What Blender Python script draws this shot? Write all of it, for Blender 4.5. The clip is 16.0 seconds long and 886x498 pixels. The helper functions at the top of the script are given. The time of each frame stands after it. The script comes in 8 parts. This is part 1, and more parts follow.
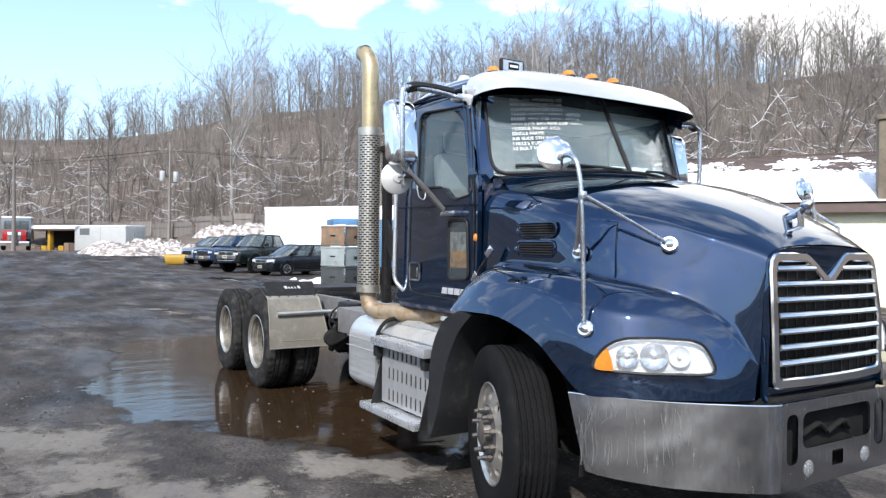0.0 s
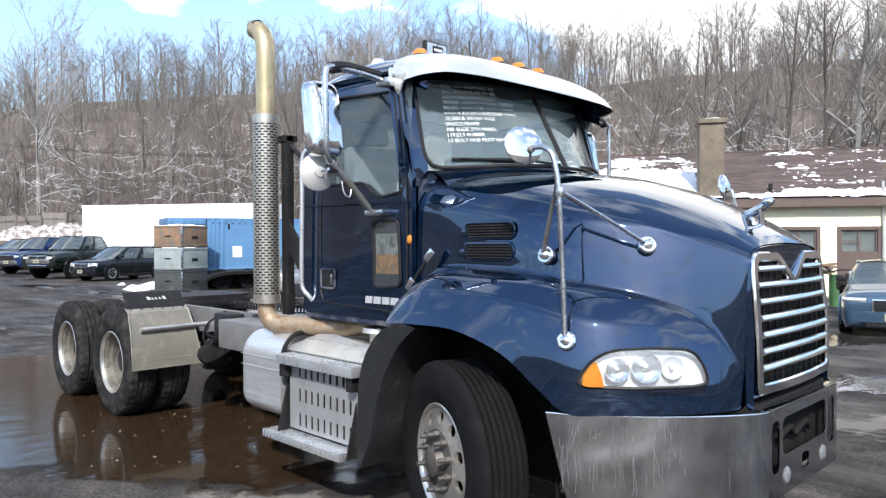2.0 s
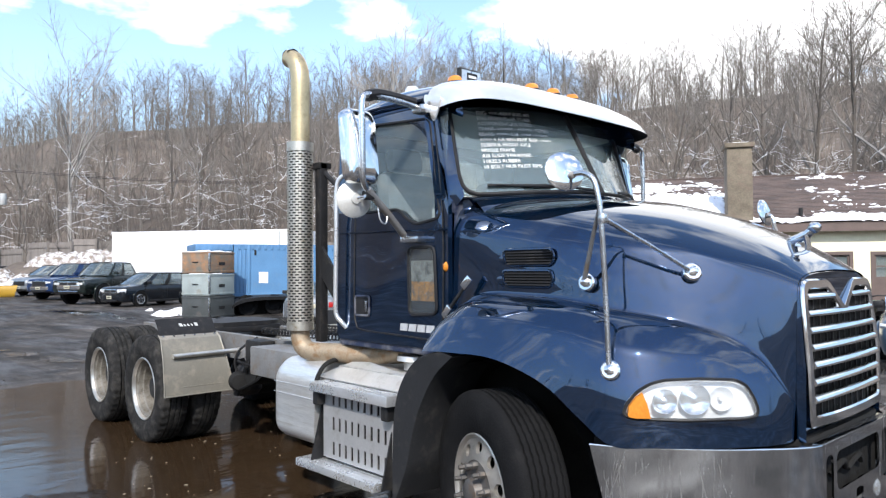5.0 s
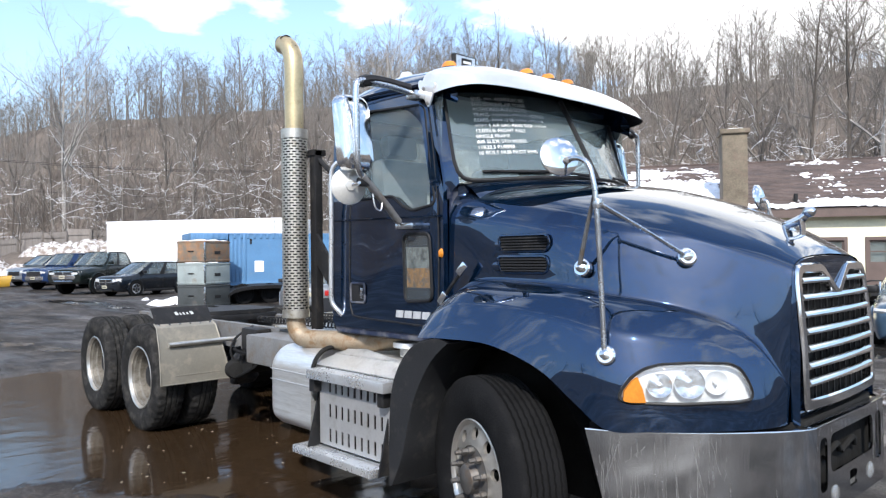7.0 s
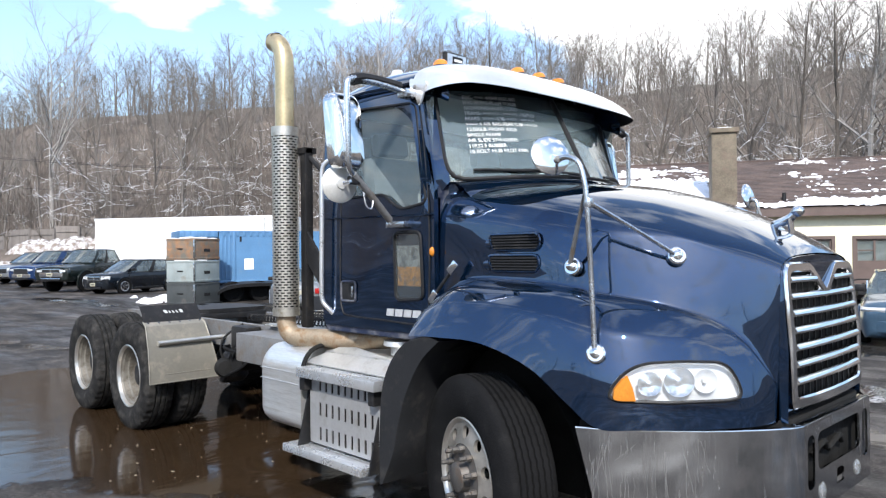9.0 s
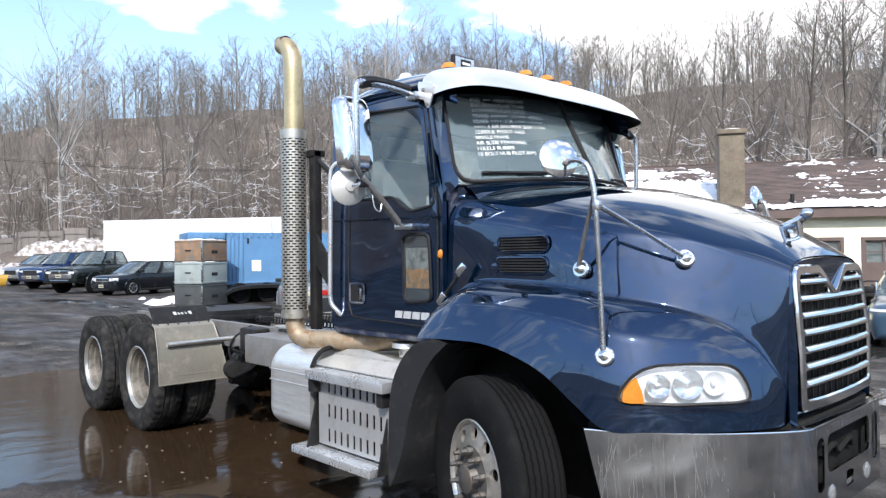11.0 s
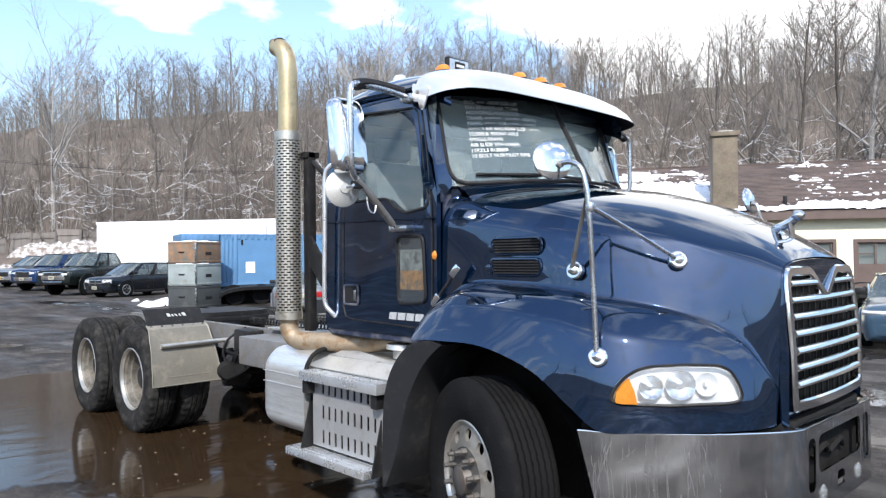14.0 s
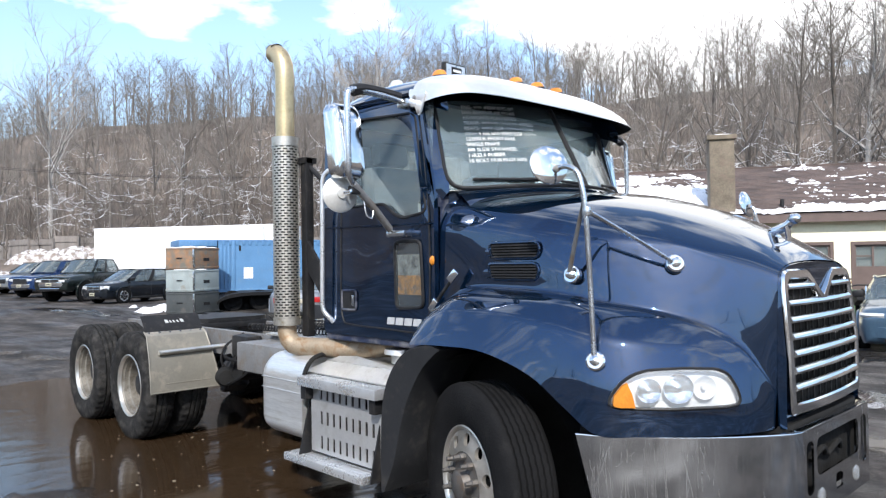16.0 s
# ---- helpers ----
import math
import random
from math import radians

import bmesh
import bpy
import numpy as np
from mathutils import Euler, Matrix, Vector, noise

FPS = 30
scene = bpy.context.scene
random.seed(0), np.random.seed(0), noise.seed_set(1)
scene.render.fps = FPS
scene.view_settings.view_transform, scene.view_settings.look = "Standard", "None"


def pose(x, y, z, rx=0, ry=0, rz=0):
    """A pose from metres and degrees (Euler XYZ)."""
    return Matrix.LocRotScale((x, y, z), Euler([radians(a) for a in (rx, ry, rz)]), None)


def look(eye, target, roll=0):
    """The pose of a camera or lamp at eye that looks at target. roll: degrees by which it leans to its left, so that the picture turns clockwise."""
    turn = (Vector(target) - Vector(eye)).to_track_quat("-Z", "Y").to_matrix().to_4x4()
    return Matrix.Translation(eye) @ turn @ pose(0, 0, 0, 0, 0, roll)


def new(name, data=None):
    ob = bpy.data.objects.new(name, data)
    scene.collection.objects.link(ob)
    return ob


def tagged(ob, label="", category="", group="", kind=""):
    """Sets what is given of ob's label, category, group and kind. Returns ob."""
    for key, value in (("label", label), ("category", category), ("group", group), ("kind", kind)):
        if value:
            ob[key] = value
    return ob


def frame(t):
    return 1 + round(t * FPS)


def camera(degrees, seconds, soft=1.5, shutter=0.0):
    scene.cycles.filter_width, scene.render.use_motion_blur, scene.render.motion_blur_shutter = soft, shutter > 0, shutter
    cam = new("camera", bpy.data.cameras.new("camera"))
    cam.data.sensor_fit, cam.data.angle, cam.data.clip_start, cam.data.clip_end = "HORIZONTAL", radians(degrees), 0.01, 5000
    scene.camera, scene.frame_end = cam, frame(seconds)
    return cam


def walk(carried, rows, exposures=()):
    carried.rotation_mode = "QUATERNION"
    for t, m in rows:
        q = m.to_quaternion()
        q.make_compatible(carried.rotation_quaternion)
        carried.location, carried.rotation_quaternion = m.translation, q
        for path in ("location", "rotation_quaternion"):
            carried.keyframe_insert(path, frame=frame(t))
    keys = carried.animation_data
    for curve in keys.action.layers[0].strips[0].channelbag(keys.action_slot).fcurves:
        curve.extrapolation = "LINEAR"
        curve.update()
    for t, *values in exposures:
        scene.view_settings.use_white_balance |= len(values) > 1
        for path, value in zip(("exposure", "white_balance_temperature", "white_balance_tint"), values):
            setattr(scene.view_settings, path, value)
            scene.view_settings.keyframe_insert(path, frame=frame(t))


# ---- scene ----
cam = camera(64.0, 16.0, soft=1.3)
PATH = [
    (0, (2.956, -3.566, 1.619), (1.249, -2.523, 1.609), 0.6),
    (0.5, (2.773, -3.711, 1.627), (1.191, -2.489, 1.623), -0.2),
    (1, (2.565, -3.709, 1.621), (1.018, -2.441, 1.575), -0.3),
    (1.5, (2.334, -3.682, 1.643), (0.812, -2.386, 1.595), 0.1),
    (2, (2.183, -3.729, 1.65), (0.761, -2.322, 1.634), -0.3),
    (2.5, (2.098, -3.794, 1.663), (0.73, -2.335, 1.702), -0.3),
    (3, (2.088, -3.781, 1.667), (0.703, -2.34, 1.738), -0.3),
    (3.5, (2.095, -3.76, 1.664), (0.686, -2.344, 1.752), -0.4),
    (4, (2.105, -3.759, 1.662), (0.663, -2.377, 1.755), -0.5),
    (6.5, (2.102, -3.759, 1.653), (0.631, -2.404, 1.671), -0.7),
    (7, (2.102, -3.753, 1.651), (0.644, -2.385, 1.673), -0.7),
    (7.5, (2.103, -3.755, 1.652), (0.648, -2.383, 1.672), -0.7),
    (8, (2.104, -3.752, 1.654), (0.654, -2.375, 1.673), -0.7),
    (8.5, (2.102, -3.753, 1.653), (0.658, -2.369, 1.671), -0.6),
    (9, (2.101, -3.755, 1.654), (0.661, -2.367, 1.67), -0.6),
    (11.5, (2.105, -3.773, 1.659), (0.651, -2.401, 1.681), -0.6),
    (12, (2.106, -3.772, 1.657), (0.656, -2.394, 1.685), -0.6),
    (12.5, (2.106, -3.767, 1.658), (0.653, -2.394, 1.686), -0.7),
    (13, (2.107, -3.766, 1.658), (0.654, -2.392, 1.687), -0.8),
    (13.5, (2.108, -3.769, 1.656), (0.66, -2.39, 1.683), -0.8),
    (14, (2.113, -3.778, 1.658), (0.671, -2.392, 1.683), -0.6),
    (14.5, (2.119, -3.786, 1.661), (0.674, -2.403, 1.687), -0.5),
    (15, (2.121, -3.786, 1.66), (0.674, -2.405, 1.69), -0.6),
    (15.5, (2.119, -3.78, 1.658), (0.678, -2.393, 1.693), -0.7),
    (16, (2.118, -3.779, 1.659), (0.68, -2.389, 1.697), -0.9),
]
walk(cam, [(t, look(eye, target, roll)) for t, eye, target, roll in PATH])

# ---- light ----
SUN_TO = Vector((0.50, -0.56, 0.66)).normalized()
sun = new("sun", bpy.data.lights.new("sun", "SUN"))
sun.data.energy, sun.data.angle, sun.data.color = 2.9, radians(0.6), (1.0, 0.965, 0.92)
sun.matrix_world = look((0, 0, 60), Vector((0, 0, 60)) - SUN_TO)

CLOUD_SHIFT = (0.6, 1.4)
world = bpy.data.worlds.new("sky")
scene.world = world
world.use_nodes = True
wn, wl = world.node_tree.nodes, world.node_tree.links
wn.clear()
w_out, w_bg = wn.new("ShaderNodeOutputWorld"), wn.new("ShaderNodeBackground")
w_sky = wn.new("ShaderNodeTexSky")
w_sky.sky_type, w_sky.sun_disc = "NISHITA", False
w_sky.sun_elevation = math.asin(SUN_TO.z)
w_sky.sun_rotation = math.atan2(SUN_TO.x, SUN_TO.y)
w_sky.air_density, w_sky.dust_density, w_sky.ozone_density = 1.0, 0.7, 2.0
# clouds lie on a high flat layer: the direction is divided by its height
w_co, w_sep = wn.new("ShaderNodeTexCoord"), wn.new("ShaderNodeSeparateXYZ")
wl.new(w_co.outputs["Generated"], w_sep.inputs["Vector"])
w_hz = wn.new("ShaderNodeMath")
w_hz.operation = "MAXIMUM"
w_hz.inputs[1].default_value = 0.05
wl.new(w_sep.outputs["Z"], w_hz.inputs[0])
w_add = wn.new("ShaderNodeMath")
w_add.operation = "ADD"
w_add.inputs[1].default_value = 0.12
wl.new(w_hz.outputs[0], w_add.inputs[0])
w_inv = wn.new("ShaderNodeMath")
w_inv.operation = "DIVIDE"
w_inv.inputs[0].default_value = 1.0
wl.new(w_add.outputs[0], w_inv.inputs[1])
w_vec = wn.new("ShaderNodeVectorMath")
w_vec.operation = "SCALE"
wl.new(w_co.outputs["Generated"], w_vec.inputs[0])
wl.new(w_inv.outputs[0], w_vec.inputs["Scale"])
w_map = wn.new("ShaderNodeMapping")
w_map.inputs["Location"].default_value = (CLOUD_SHIFT[0], CLOUD_SHIFT[1], 0.0)
wl.new(w_vec.outputs["Vector"], w_map.inputs["Vector"])
w_noise = wn.new("ShaderNodeTexNoise")
w_noise.inputs["Scale"].default_value, w_noise.inputs["Detail"].default_value = 3.1, 8.0
w_noise.inputs["Roughness"].default_value = 0.52
w_ramp = wn.new("ShaderNodeValToRGB")
w_ramp.color_ramp.elements[0].position, w_ramp.color_ramp.elements[1].position = 0.488, 0.645
w_mix = wn.new("ShaderNodeMix")
w_mix.data_type = "RGBA"
w_mix.inputs["B"].default_value = (5.7, 5.8, 5.9, 1)
wl.new(w_map.outputs["Vector"], w_noise.inputs["Vector"])
# a large bank of cloud stands over the hill to the north
w_dot = wn.new("ShaderNodeVectorMath")
w_dot.operation = "DOT_PRODUCT"
w_dot.inputs[1].default_value = (-0.347, 0.859, 0.375)
wl.new(w_co.outputs["Generated"], w_dot.inputs[0])
w_bank = wn.new("ShaderNodeMapRange")
w_bank.inputs["From Min"].default_value, w_bank.inputs["From Max"].default_value = 0.943, 0.978
w_bank.inputs["To Min"].default_value, w_bank.inputs["To Max"].default_value = 0.0, 0.55
wl.new(w_dot.outputs["Value"], w_bank.inputs["Value"])
# the low sky is clear
w_low = wn.new("ShaderNodeMapRange")
w_low.inputs["From Min"].default_value, w_low.inputs["From Max"].default_value = 0.24, 0.315
w_low.inputs["To Min"].default_value, w_low.inputs["To Max"].default_value = -0.34, 0.0
wl.new(w_hz.outputs[0], w_low.inputs["Value"])
# the unseen south gets lower, thinner clouds, set for the hood's reflections
w_south = wn.new("ShaderNodeMapRange")
w_south.inputs["From Min"].default_value, w_south.inputs["From Max"].default_value = -0.35, 0.05
wl.new(w_sep.outputs["Y"], w_south.inputs["Value"])
w_clear = wn.new("ShaderNodeMath")
w_clear.operation = "MULTIPLY"
wl.new(w_low.outputs["Result"], w_clear.inputs[0])
wl.new(w_south.outputs["Result"], w_clear.inputs[1])
w_thin = wn.new("ShaderNodeMapRange")
w_thin.inputs["To Min"].default_value, w_thin.inputs["To Max"].default_value = -0.055, 0.0
wl.new(w_south.outputs["Result"], w_thin.inputs["Value"])
w_cover = wn.new("ShaderNodeMath")
w_cover.operation = "ADD"
wl.new(w_clear.outputs[0], w_cover.inputs[0])
wl.new(w_thin.outputs["Result"], w_cover.inputs[1])
w_sum0 = wn.new("ShaderNodeMath")
w_sum0.operation = "ADD"
wl.new(w_noise.outputs["Fac"], w_sum0.inputs[0])
wl.new(w_cover.outputs[0], w_sum0.inputs[1])
w_sum = wn.new("ShaderNodeMath")
w_sum.operation = "ADD"
wl.new(w_sum0.outputs[0], w_sum.inputs[0])
wl.new(w_bank.outputs["Result"], w_sum.inputs[1])
wl.new(w_sum.outputs[0], w_ramp.inputs["Fac"])
wl.new(w_ramp.outputs["Color"], w_mix.inputs["Factor"])
# pale haze towards the horizon
w_haze = wn.new("ShaderNodeMapRange")
w_haze.inputs["From Min"].default_value, w_haze.inputs["From Max"].default_value = 0.0, 0.34
w_haze.inputs["To Min"].default_value, w_haze.inputs["To Max"].default_value = 0.72, 0.05
wl.new(w_hz.outputs[0], w_haze.inputs["Value"])
w_mix2 = wn.new("ShaderNodeMix")
w_mix2.data_type = "RGBA"
w_mix2.inputs["B"].default_value = (2.1, 2.93, 3.45, 1)
wl.new(w_haze.outputs["Result"], w_mix2.inputs["Factor"])
wl.new(w_sky.outputs["Color"], w_mix2.inputs["A"])
wl.new(w_mix2.outputs["Result"], w_mix.inputs["A"])
wl.new(w_mix.outputs["Result"], w_bg.inputs["Color"])
wl.new(w_bg.outputs["Background"], w_out.inputs["Surface"])
w_bg.inputs["Strength"].default_value = 0.15
scene.view_settings.exposure = 1.15

# ---- materials ----
def mat(name, color, rough=0.6, metal=0.0, vary=0.25, scale=6.0, bump=0.0, bscale=40.0, coat=0.0, dirt=None, dirt_amount=0.0, rvary=0.0, per_object=0.0, stretch=(1, 1, 1), coat_rough=0.03, spec=0.5, dirt_rough=0.0):
    """A surface with its colour varied at two scales, fine relief, and dirt of its own colour in blotches."""
    m = bpy.data.materials.new(name)
    m.use_nodes = True
    nt = m.node_tree
    b = nt.nodes["Principled BSDF"]
    b.inputs["Roughness"].default_value, b.inputs["Metallic"].default_value = rough, metal
    b.inputs["Coat Weight"].default_value = coat
    b.inputs["Specular IOR Level"].default_value = spec
    b.inputs["Coat Roughness"].default_value = coat_rough
    co = nt.nodes.new("ShaderNodeTexCoord")
    mp = nt.nodes.new("ShaderNodeMapping")
    mp.inputs["Scale"].default_value = stretch
    nt.links.new(co.outputs["Object"], mp.inputs["Vector"])
    n1, n2 = nt.nodes.new("ShaderNodeTexNoise"), nt.nodes.new("ShaderNodeTexNoise")
    n1.inputs["Scale"].default_value, n1.inputs["Detail"].default_value = scale, 6.0
    n2.inputs["Scale"].default_value, n2.inputs["Detail"].default_value = scale * 11, 4.0
    nt.links.new(mp.outputs["Vector"], n1.inputs["Vector"])
    nt.links.new(mp.outputs["Vector"], n2.inputs["Vector"])
    add = nt.nodes.new("ShaderNodeMath")
    add.operation = "MULTIPLY_ADD"
    add.inputs[1].default_value, add.inputs[2].default_value = 0.4, 0.0
    nt.links.new(n2.outputs["Fac"], add.inputs[0])
    tot = nt.nodes.new("ShaderNodeMath")
    tot.operation = "MULTIPLY_ADD"
    tot.inputs[1].default_value = 0.6
    nt.links.new(n1.outputs["Fac"], tot.inputs[0])
    nt.links.new(add.outputs[0], tot.inputs[2])
    rmp = nt.nodes.new("ShaderNodeMapRange")
    rmp.inputs["From Min"].default_value, rmp.inputs["From Max"].default_value = 0.3, 0.7
    rmp.inputs["To Min"].default_value, rmp.inputs["To Max"].default_value = 1 - vary, 1 + vary
    nt.links.new(tot.outputs[0], rmp.inputs["Value"])
    mul = nt.nodes.new("ShaderNodeVectorMath")
    mul.operation = "SCALE"
    mul.inputs[0].default_value = color[:3]
    nt.links.new(rmp.outputs["Result"], mul.inputs["Scale"])
    out = mul.outputs["Vector"]
    if per_object:
        oi = nt.nodes.new("ShaderNodeObjectInfo")
        r2 = nt.nodes.new("ShaderNodeMapRange")
        r2.inputs["To Min"].default_value, r2.inputs["To Max"].default_value = 1 - per_object, 1 + per_object
        nt.links.new(oi.outputs["Random"], r2.inputs["Value"])
        mu2 = nt.nodes.new("ShaderNodeVectorMath")
        mu2.operation = "SCALE"
        nt.links.new(out, mu2.inputs[0])
        nt.links.new(r2.outputs["Result"], mu2.inputs["Scale"])
        out = mu2.outputs["Vector"]
    if dirt:
        nd = nt.nodes.new("ShaderNodeTexNoise")
        nd.inputs["Scale"].default_value, nd.inputs["Detail"].default_value = scale * 1.7, 8.0
        nd.inputs["Roughness"].default_value = 0.65
        nt.links.new(mp.outputs["Vector"], nd.inputs["Vector"])
        rd = nt.nodes.new("ShaderNodeMapRange")
        rd.inputs["From Min"].default_value = 0.62 - 0.3 * dirt_amount
        rd.inputs["From Max"].default_value = 0.78 - 0.2 * dirt_amount
        nt.links.new(nd.outputs["Fac"], rd.inputs["Value"])
        mx = nt.nodes.new("ShaderNodeMix")
        mx.data_type = "RGBA"
        nt.links.new(rd.outputs["Result"], mx.inputs["Factor"])
        nt.links.new(out, mx.inputs["A"])
        mx.inputs["B"].default_value = (*dirt, 1)
        out = mx.outputs["Result"]
        if dirt_rough:
            dr = nt.nodes.new("ShaderNodeMapRange")
            dr.inputs["To Min"].default_value, dr.inputs["To Max"].default_value = rough, dirt_rough
            nt.links.new(rd.outputs["Result"], dr.inputs["Value"])
            nt.links.new(dr.outputs["Result"], b.inputs["Roughness"])
    nt.links.new(out, b.inputs["Base Color"])
    if rvary:
        rr = nt.nodes.new("ShaderNodeMapRange")
        rr.inputs["From Min"].default_value, rr.inputs["From Max"].default_value = 0.3, 0.7
        rr.inputs["To Min"].default_value, rr.inputs["To Max"].default_value = max(0.02, rough - rvary), min(1, rough + rvary)
        nt.links.new(tot.outputs[0], rr.inputs["Value"])
        nt.links.new(rr.outputs["Result"], b.inputs["Roughness"])
    if bump:
        nb = nt.nodes.new("ShaderNodeTexNoise")
        nb.inputs["Scale"].default_value, nb.inputs["Detail"].default_value = bscale, 5.0
        nt.links.new(mp.outputs["Vector"], nb.inputs["Vector"])
        bp = nt.nodes.new("ShaderNodeBump")
        bp.inputs["Strength"].default_value, bp.inputs["Distance"].default_value = bump, 0.02
        nt.links.new(nb.outputs["Fac"], bp.inputs["Height"])
        nt.links.new(bp.outputs["Normal"], b.inputs["Normal"])
    return m


def glass(name, tint=(0.75, 0.85, 0.85), rough=0.0, clear=0.75, haze=(0.02, 0.025, 0.025)):
    """Thin pane: a clear sheet with a glossy face; clear is how much light goes straight through."""
    m = bpy.data.materials.new(name)
    m.use_nodes = True
    nt = m.node_tree
    b = nt.nodes["Principled BSDF"]
    b.inputs["Base Color"].default_value = (*haze, 1)
    b.inputs["Roughness"].default_value = 0.02 + rough
    tr = nt.nodes.new("ShaderNodeBsdfTransparent")
    tr.inputs["Color"].default_value = (*tint, 1)
    gl = nt.nodes.new("ShaderNodeBsdfGlossy")
    gl.inputs["Roughness"].default_value = 0.015 + rough
    lw = nt.nodes.new("ShaderNodeLayerWeight")
    lw.inputs["Blend"].default_value = 0.5
    pw = nt.nodes.new("ShaderNodeMath")
    pw.operation = "POWER"
    pw.inputs[1].default_value = 4.5
    nt.links.new(lw.outputs["Facing"], pw.inputs[0])
    fr = nt.nodes.new("ShaderNodeMath")
    fr.operation = "MULTIPLY_ADD"
    fr.inputs[1].default_value, fr.inputs[2].default_value = 0.9, 0.06
    nt.links.new(pw.outputs[0], fr.inputs[0])
    base = nt.nodes.new("ShaderNodeMixShader")
    base.inputs["Fac"].default_value = clear
    nt.links.new(b.outputs["BSDF"], base.inputs[1])
    nt.links.new(tr.outputs["BSDF"], base.inputs[2])
    mx = nt.nodes.new("ShaderNodeMixShader")
    nt.links.new(fr.outputs[0], mx.inputs["Fac"])
    nt.links.new(base.outputs["Shader"], mx.inputs[1])
    nt.links.new(gl.outputs["BSDF"], mx.inputs[2])
    nt.links.new(mx.outputs["Shader"], nt.nodes["Material Output"].inputs["Surface"])
    return m


M_BLUE = mat("blue_paint", (0.0085, 0.034, 0.088), 0.03, 0.85, 0.10, 2.0, coat=1.0, coat_rough=0.01, dirt=(0.042, 0.054, 0.082), dirt_amount=0.33, dirt_rough=0.075)
M_BLUE.node_tree.nodes["Principled BSDF"].inputs["Coat IOR"].default_value = 1.55
M_BLUE_LOW = mat("blue_paint_dusty", (0.008, 0.014, 0.038), 0.5, 0.0, 0.3, 5.0, coat=0.3, dirt=(0.13, 0.13, 0.14), dirt_amount=0.5, coat_rough=0.2)
M_CHROME = mat("chrome", (0.82, 0.82, 0.81), 0.10, 1.0, 0.06, 3.0, rvary=0.04)
M_BUMPER = mat("worn_chrome", (0.60, 0.61, 0.62), 0.09, 1.0, 0.12, 2.2, dirt=(0.60, 0.60, 0.60), dirt_amount=0.36, dirt_rough=0.32, stretch=(11, 11, 0.9), bump=0.02, bscale=4)
M_STEEL = mat("polished_steel", (0.62, 0.63, 0.64), 0.25, 1.0, 0.12, 8.0, rvary=0.1)
M_ALU = mat("dull_aluminium", (0.62, 0.61, 0.58), 0.38, 0.85, 0.15, 5.0, bump=0.05, dirt=(0.4, 0.37, 0.32), dirt_amount=0.25, rvary=0.1)
M_ALU_BRIGHT = mat("bright_aluminium", (0.72, 0.73, 0.74), 0.3, 0.8, 0.1, 7.0, dirt=(0.58, 0.56, 0.53), dirt_amount=0.15, rvary=0.1)
M_TANK = mat("polished_tank", (0.68, 0.675, 0.66), 0.36, 0.75, 0.2, 2.0, dirt=(0.50, 0.48, 0.44), dirt_amount=0.35, dirt_rough=0.5, stretch=(0.6, 0.6, 7))
M_SLOT = mat("slotted_plate", (0.42, 0.42, 0.42), 0.4, 0.6, 0.12, 5.0, dirt=(0.33, 0.32, 0.30), dirt_amount=0.25)
M_WHEEL = mat("dulled_wheel", (0.60, 0.57, 0.52), 0.32, 0.85, 0.12, 5.0, dirt=(0.36, 0.32, 0.27), dirt_amount=0.2)
# darker than the wheel's lip: shade inside the deep rim is coloured in
M_RIM = mat("dull_shaded_rim", (0.20, 0.185, 0.16), 0.5, 0.45, 0.25, 9.0, dirt=(0.10, 0.085, 0.065), dirt_amount=0.5)
M_FLAP = mat("flap_aluminium", (0.235, 0.22, 0.185), 0.48, 0.4, 0.12, 4.0, dirt=(0.35, 0.31, 0.25), dirt_amount=0.3, rvary=0.08)
M_VISOR = mat("visor_stainless", (0.68, 0.68, 0.68), 0.24, 0.6, 0.06, 3.0)
M_RUBBER = mat("tyre_rubber", (0.0075, 0.0075, 0.008), 0.85, 0.0, 0.3, 7.0, bump=0.2, bscale=90, dirt=(0.017, 0.0165, 0.016), dirt_amount=0.2, spec=0.12)
M_TYRE_DUSTY = mat("dusty_tyre_rubber", (0.015, 0.0147, 0.0145), 0.85, 0.0, 0.35, 5.0, bump=0.2, bscale=90, dirt=(0.05, 0.047, 0.043), dirt_amount=0.5, spec=0.12)
M_PLASTIC = mat("grey_plastic", (0.014, 0.0145, 0.016), 0.65, 0.0, 0.2, 5.0, bump=0.1, bscale=120, dirt=(0.036, 0.034, 0.032), dirt_amount=0.3, spec=0.25)
M_BLACK = mat("black_paint", (0.011, 0.011, 0.012), 0.55, 0.0, 0.3, 8.0, bump=0.05, dirt=(0.034, 0.031, 0.028), dirt_amount=0.3, spec=0.28)
M_DARK = mat("dark_underside", (0.012, 0.0118, 0.0115), 0.85, 0.0, 0.4, 8.0, bump=0.2, spec=0.15)
M_PIPE = mat("exhaust_pipe", (0.52, 0.41, 0.24), 0.33, 0.75, 0.18, 5.0, dirt=(0.30, 0.22, 0.12), dirt_amount=0.3, rvary=0.1)
M_PIPE_RUST = mat("heated_pipe", (0.30, 0.24, 0.17), 0.6, 0.45, 0.25, 9.0, dirt=(0.22, 0.12, 0.05), dirt_amount=0.45)
M_SHIELD = mat("heat_shield_steel", (0.55, 0.52, 0.46), 0.36, 0.85, 0.15, 9.0, dirt=(0.32, 0.27, 0.19), dirt_amount=0.3)
M_AMBER = mat("amber_lens", (0.52, 0.185, 0.020), 0.2, 0.0, 0.3, 9.0, coat=0.5)
M_WHITE = mat("white_lettering", (0.75, 0.75, 0.73), 0.5, 0.0, 0.06, 30.0)
M_BADGE = mat("pale_badge", (0.42, 0.43, 0.44), 0.4, 0.2, 0.2, 30.0)
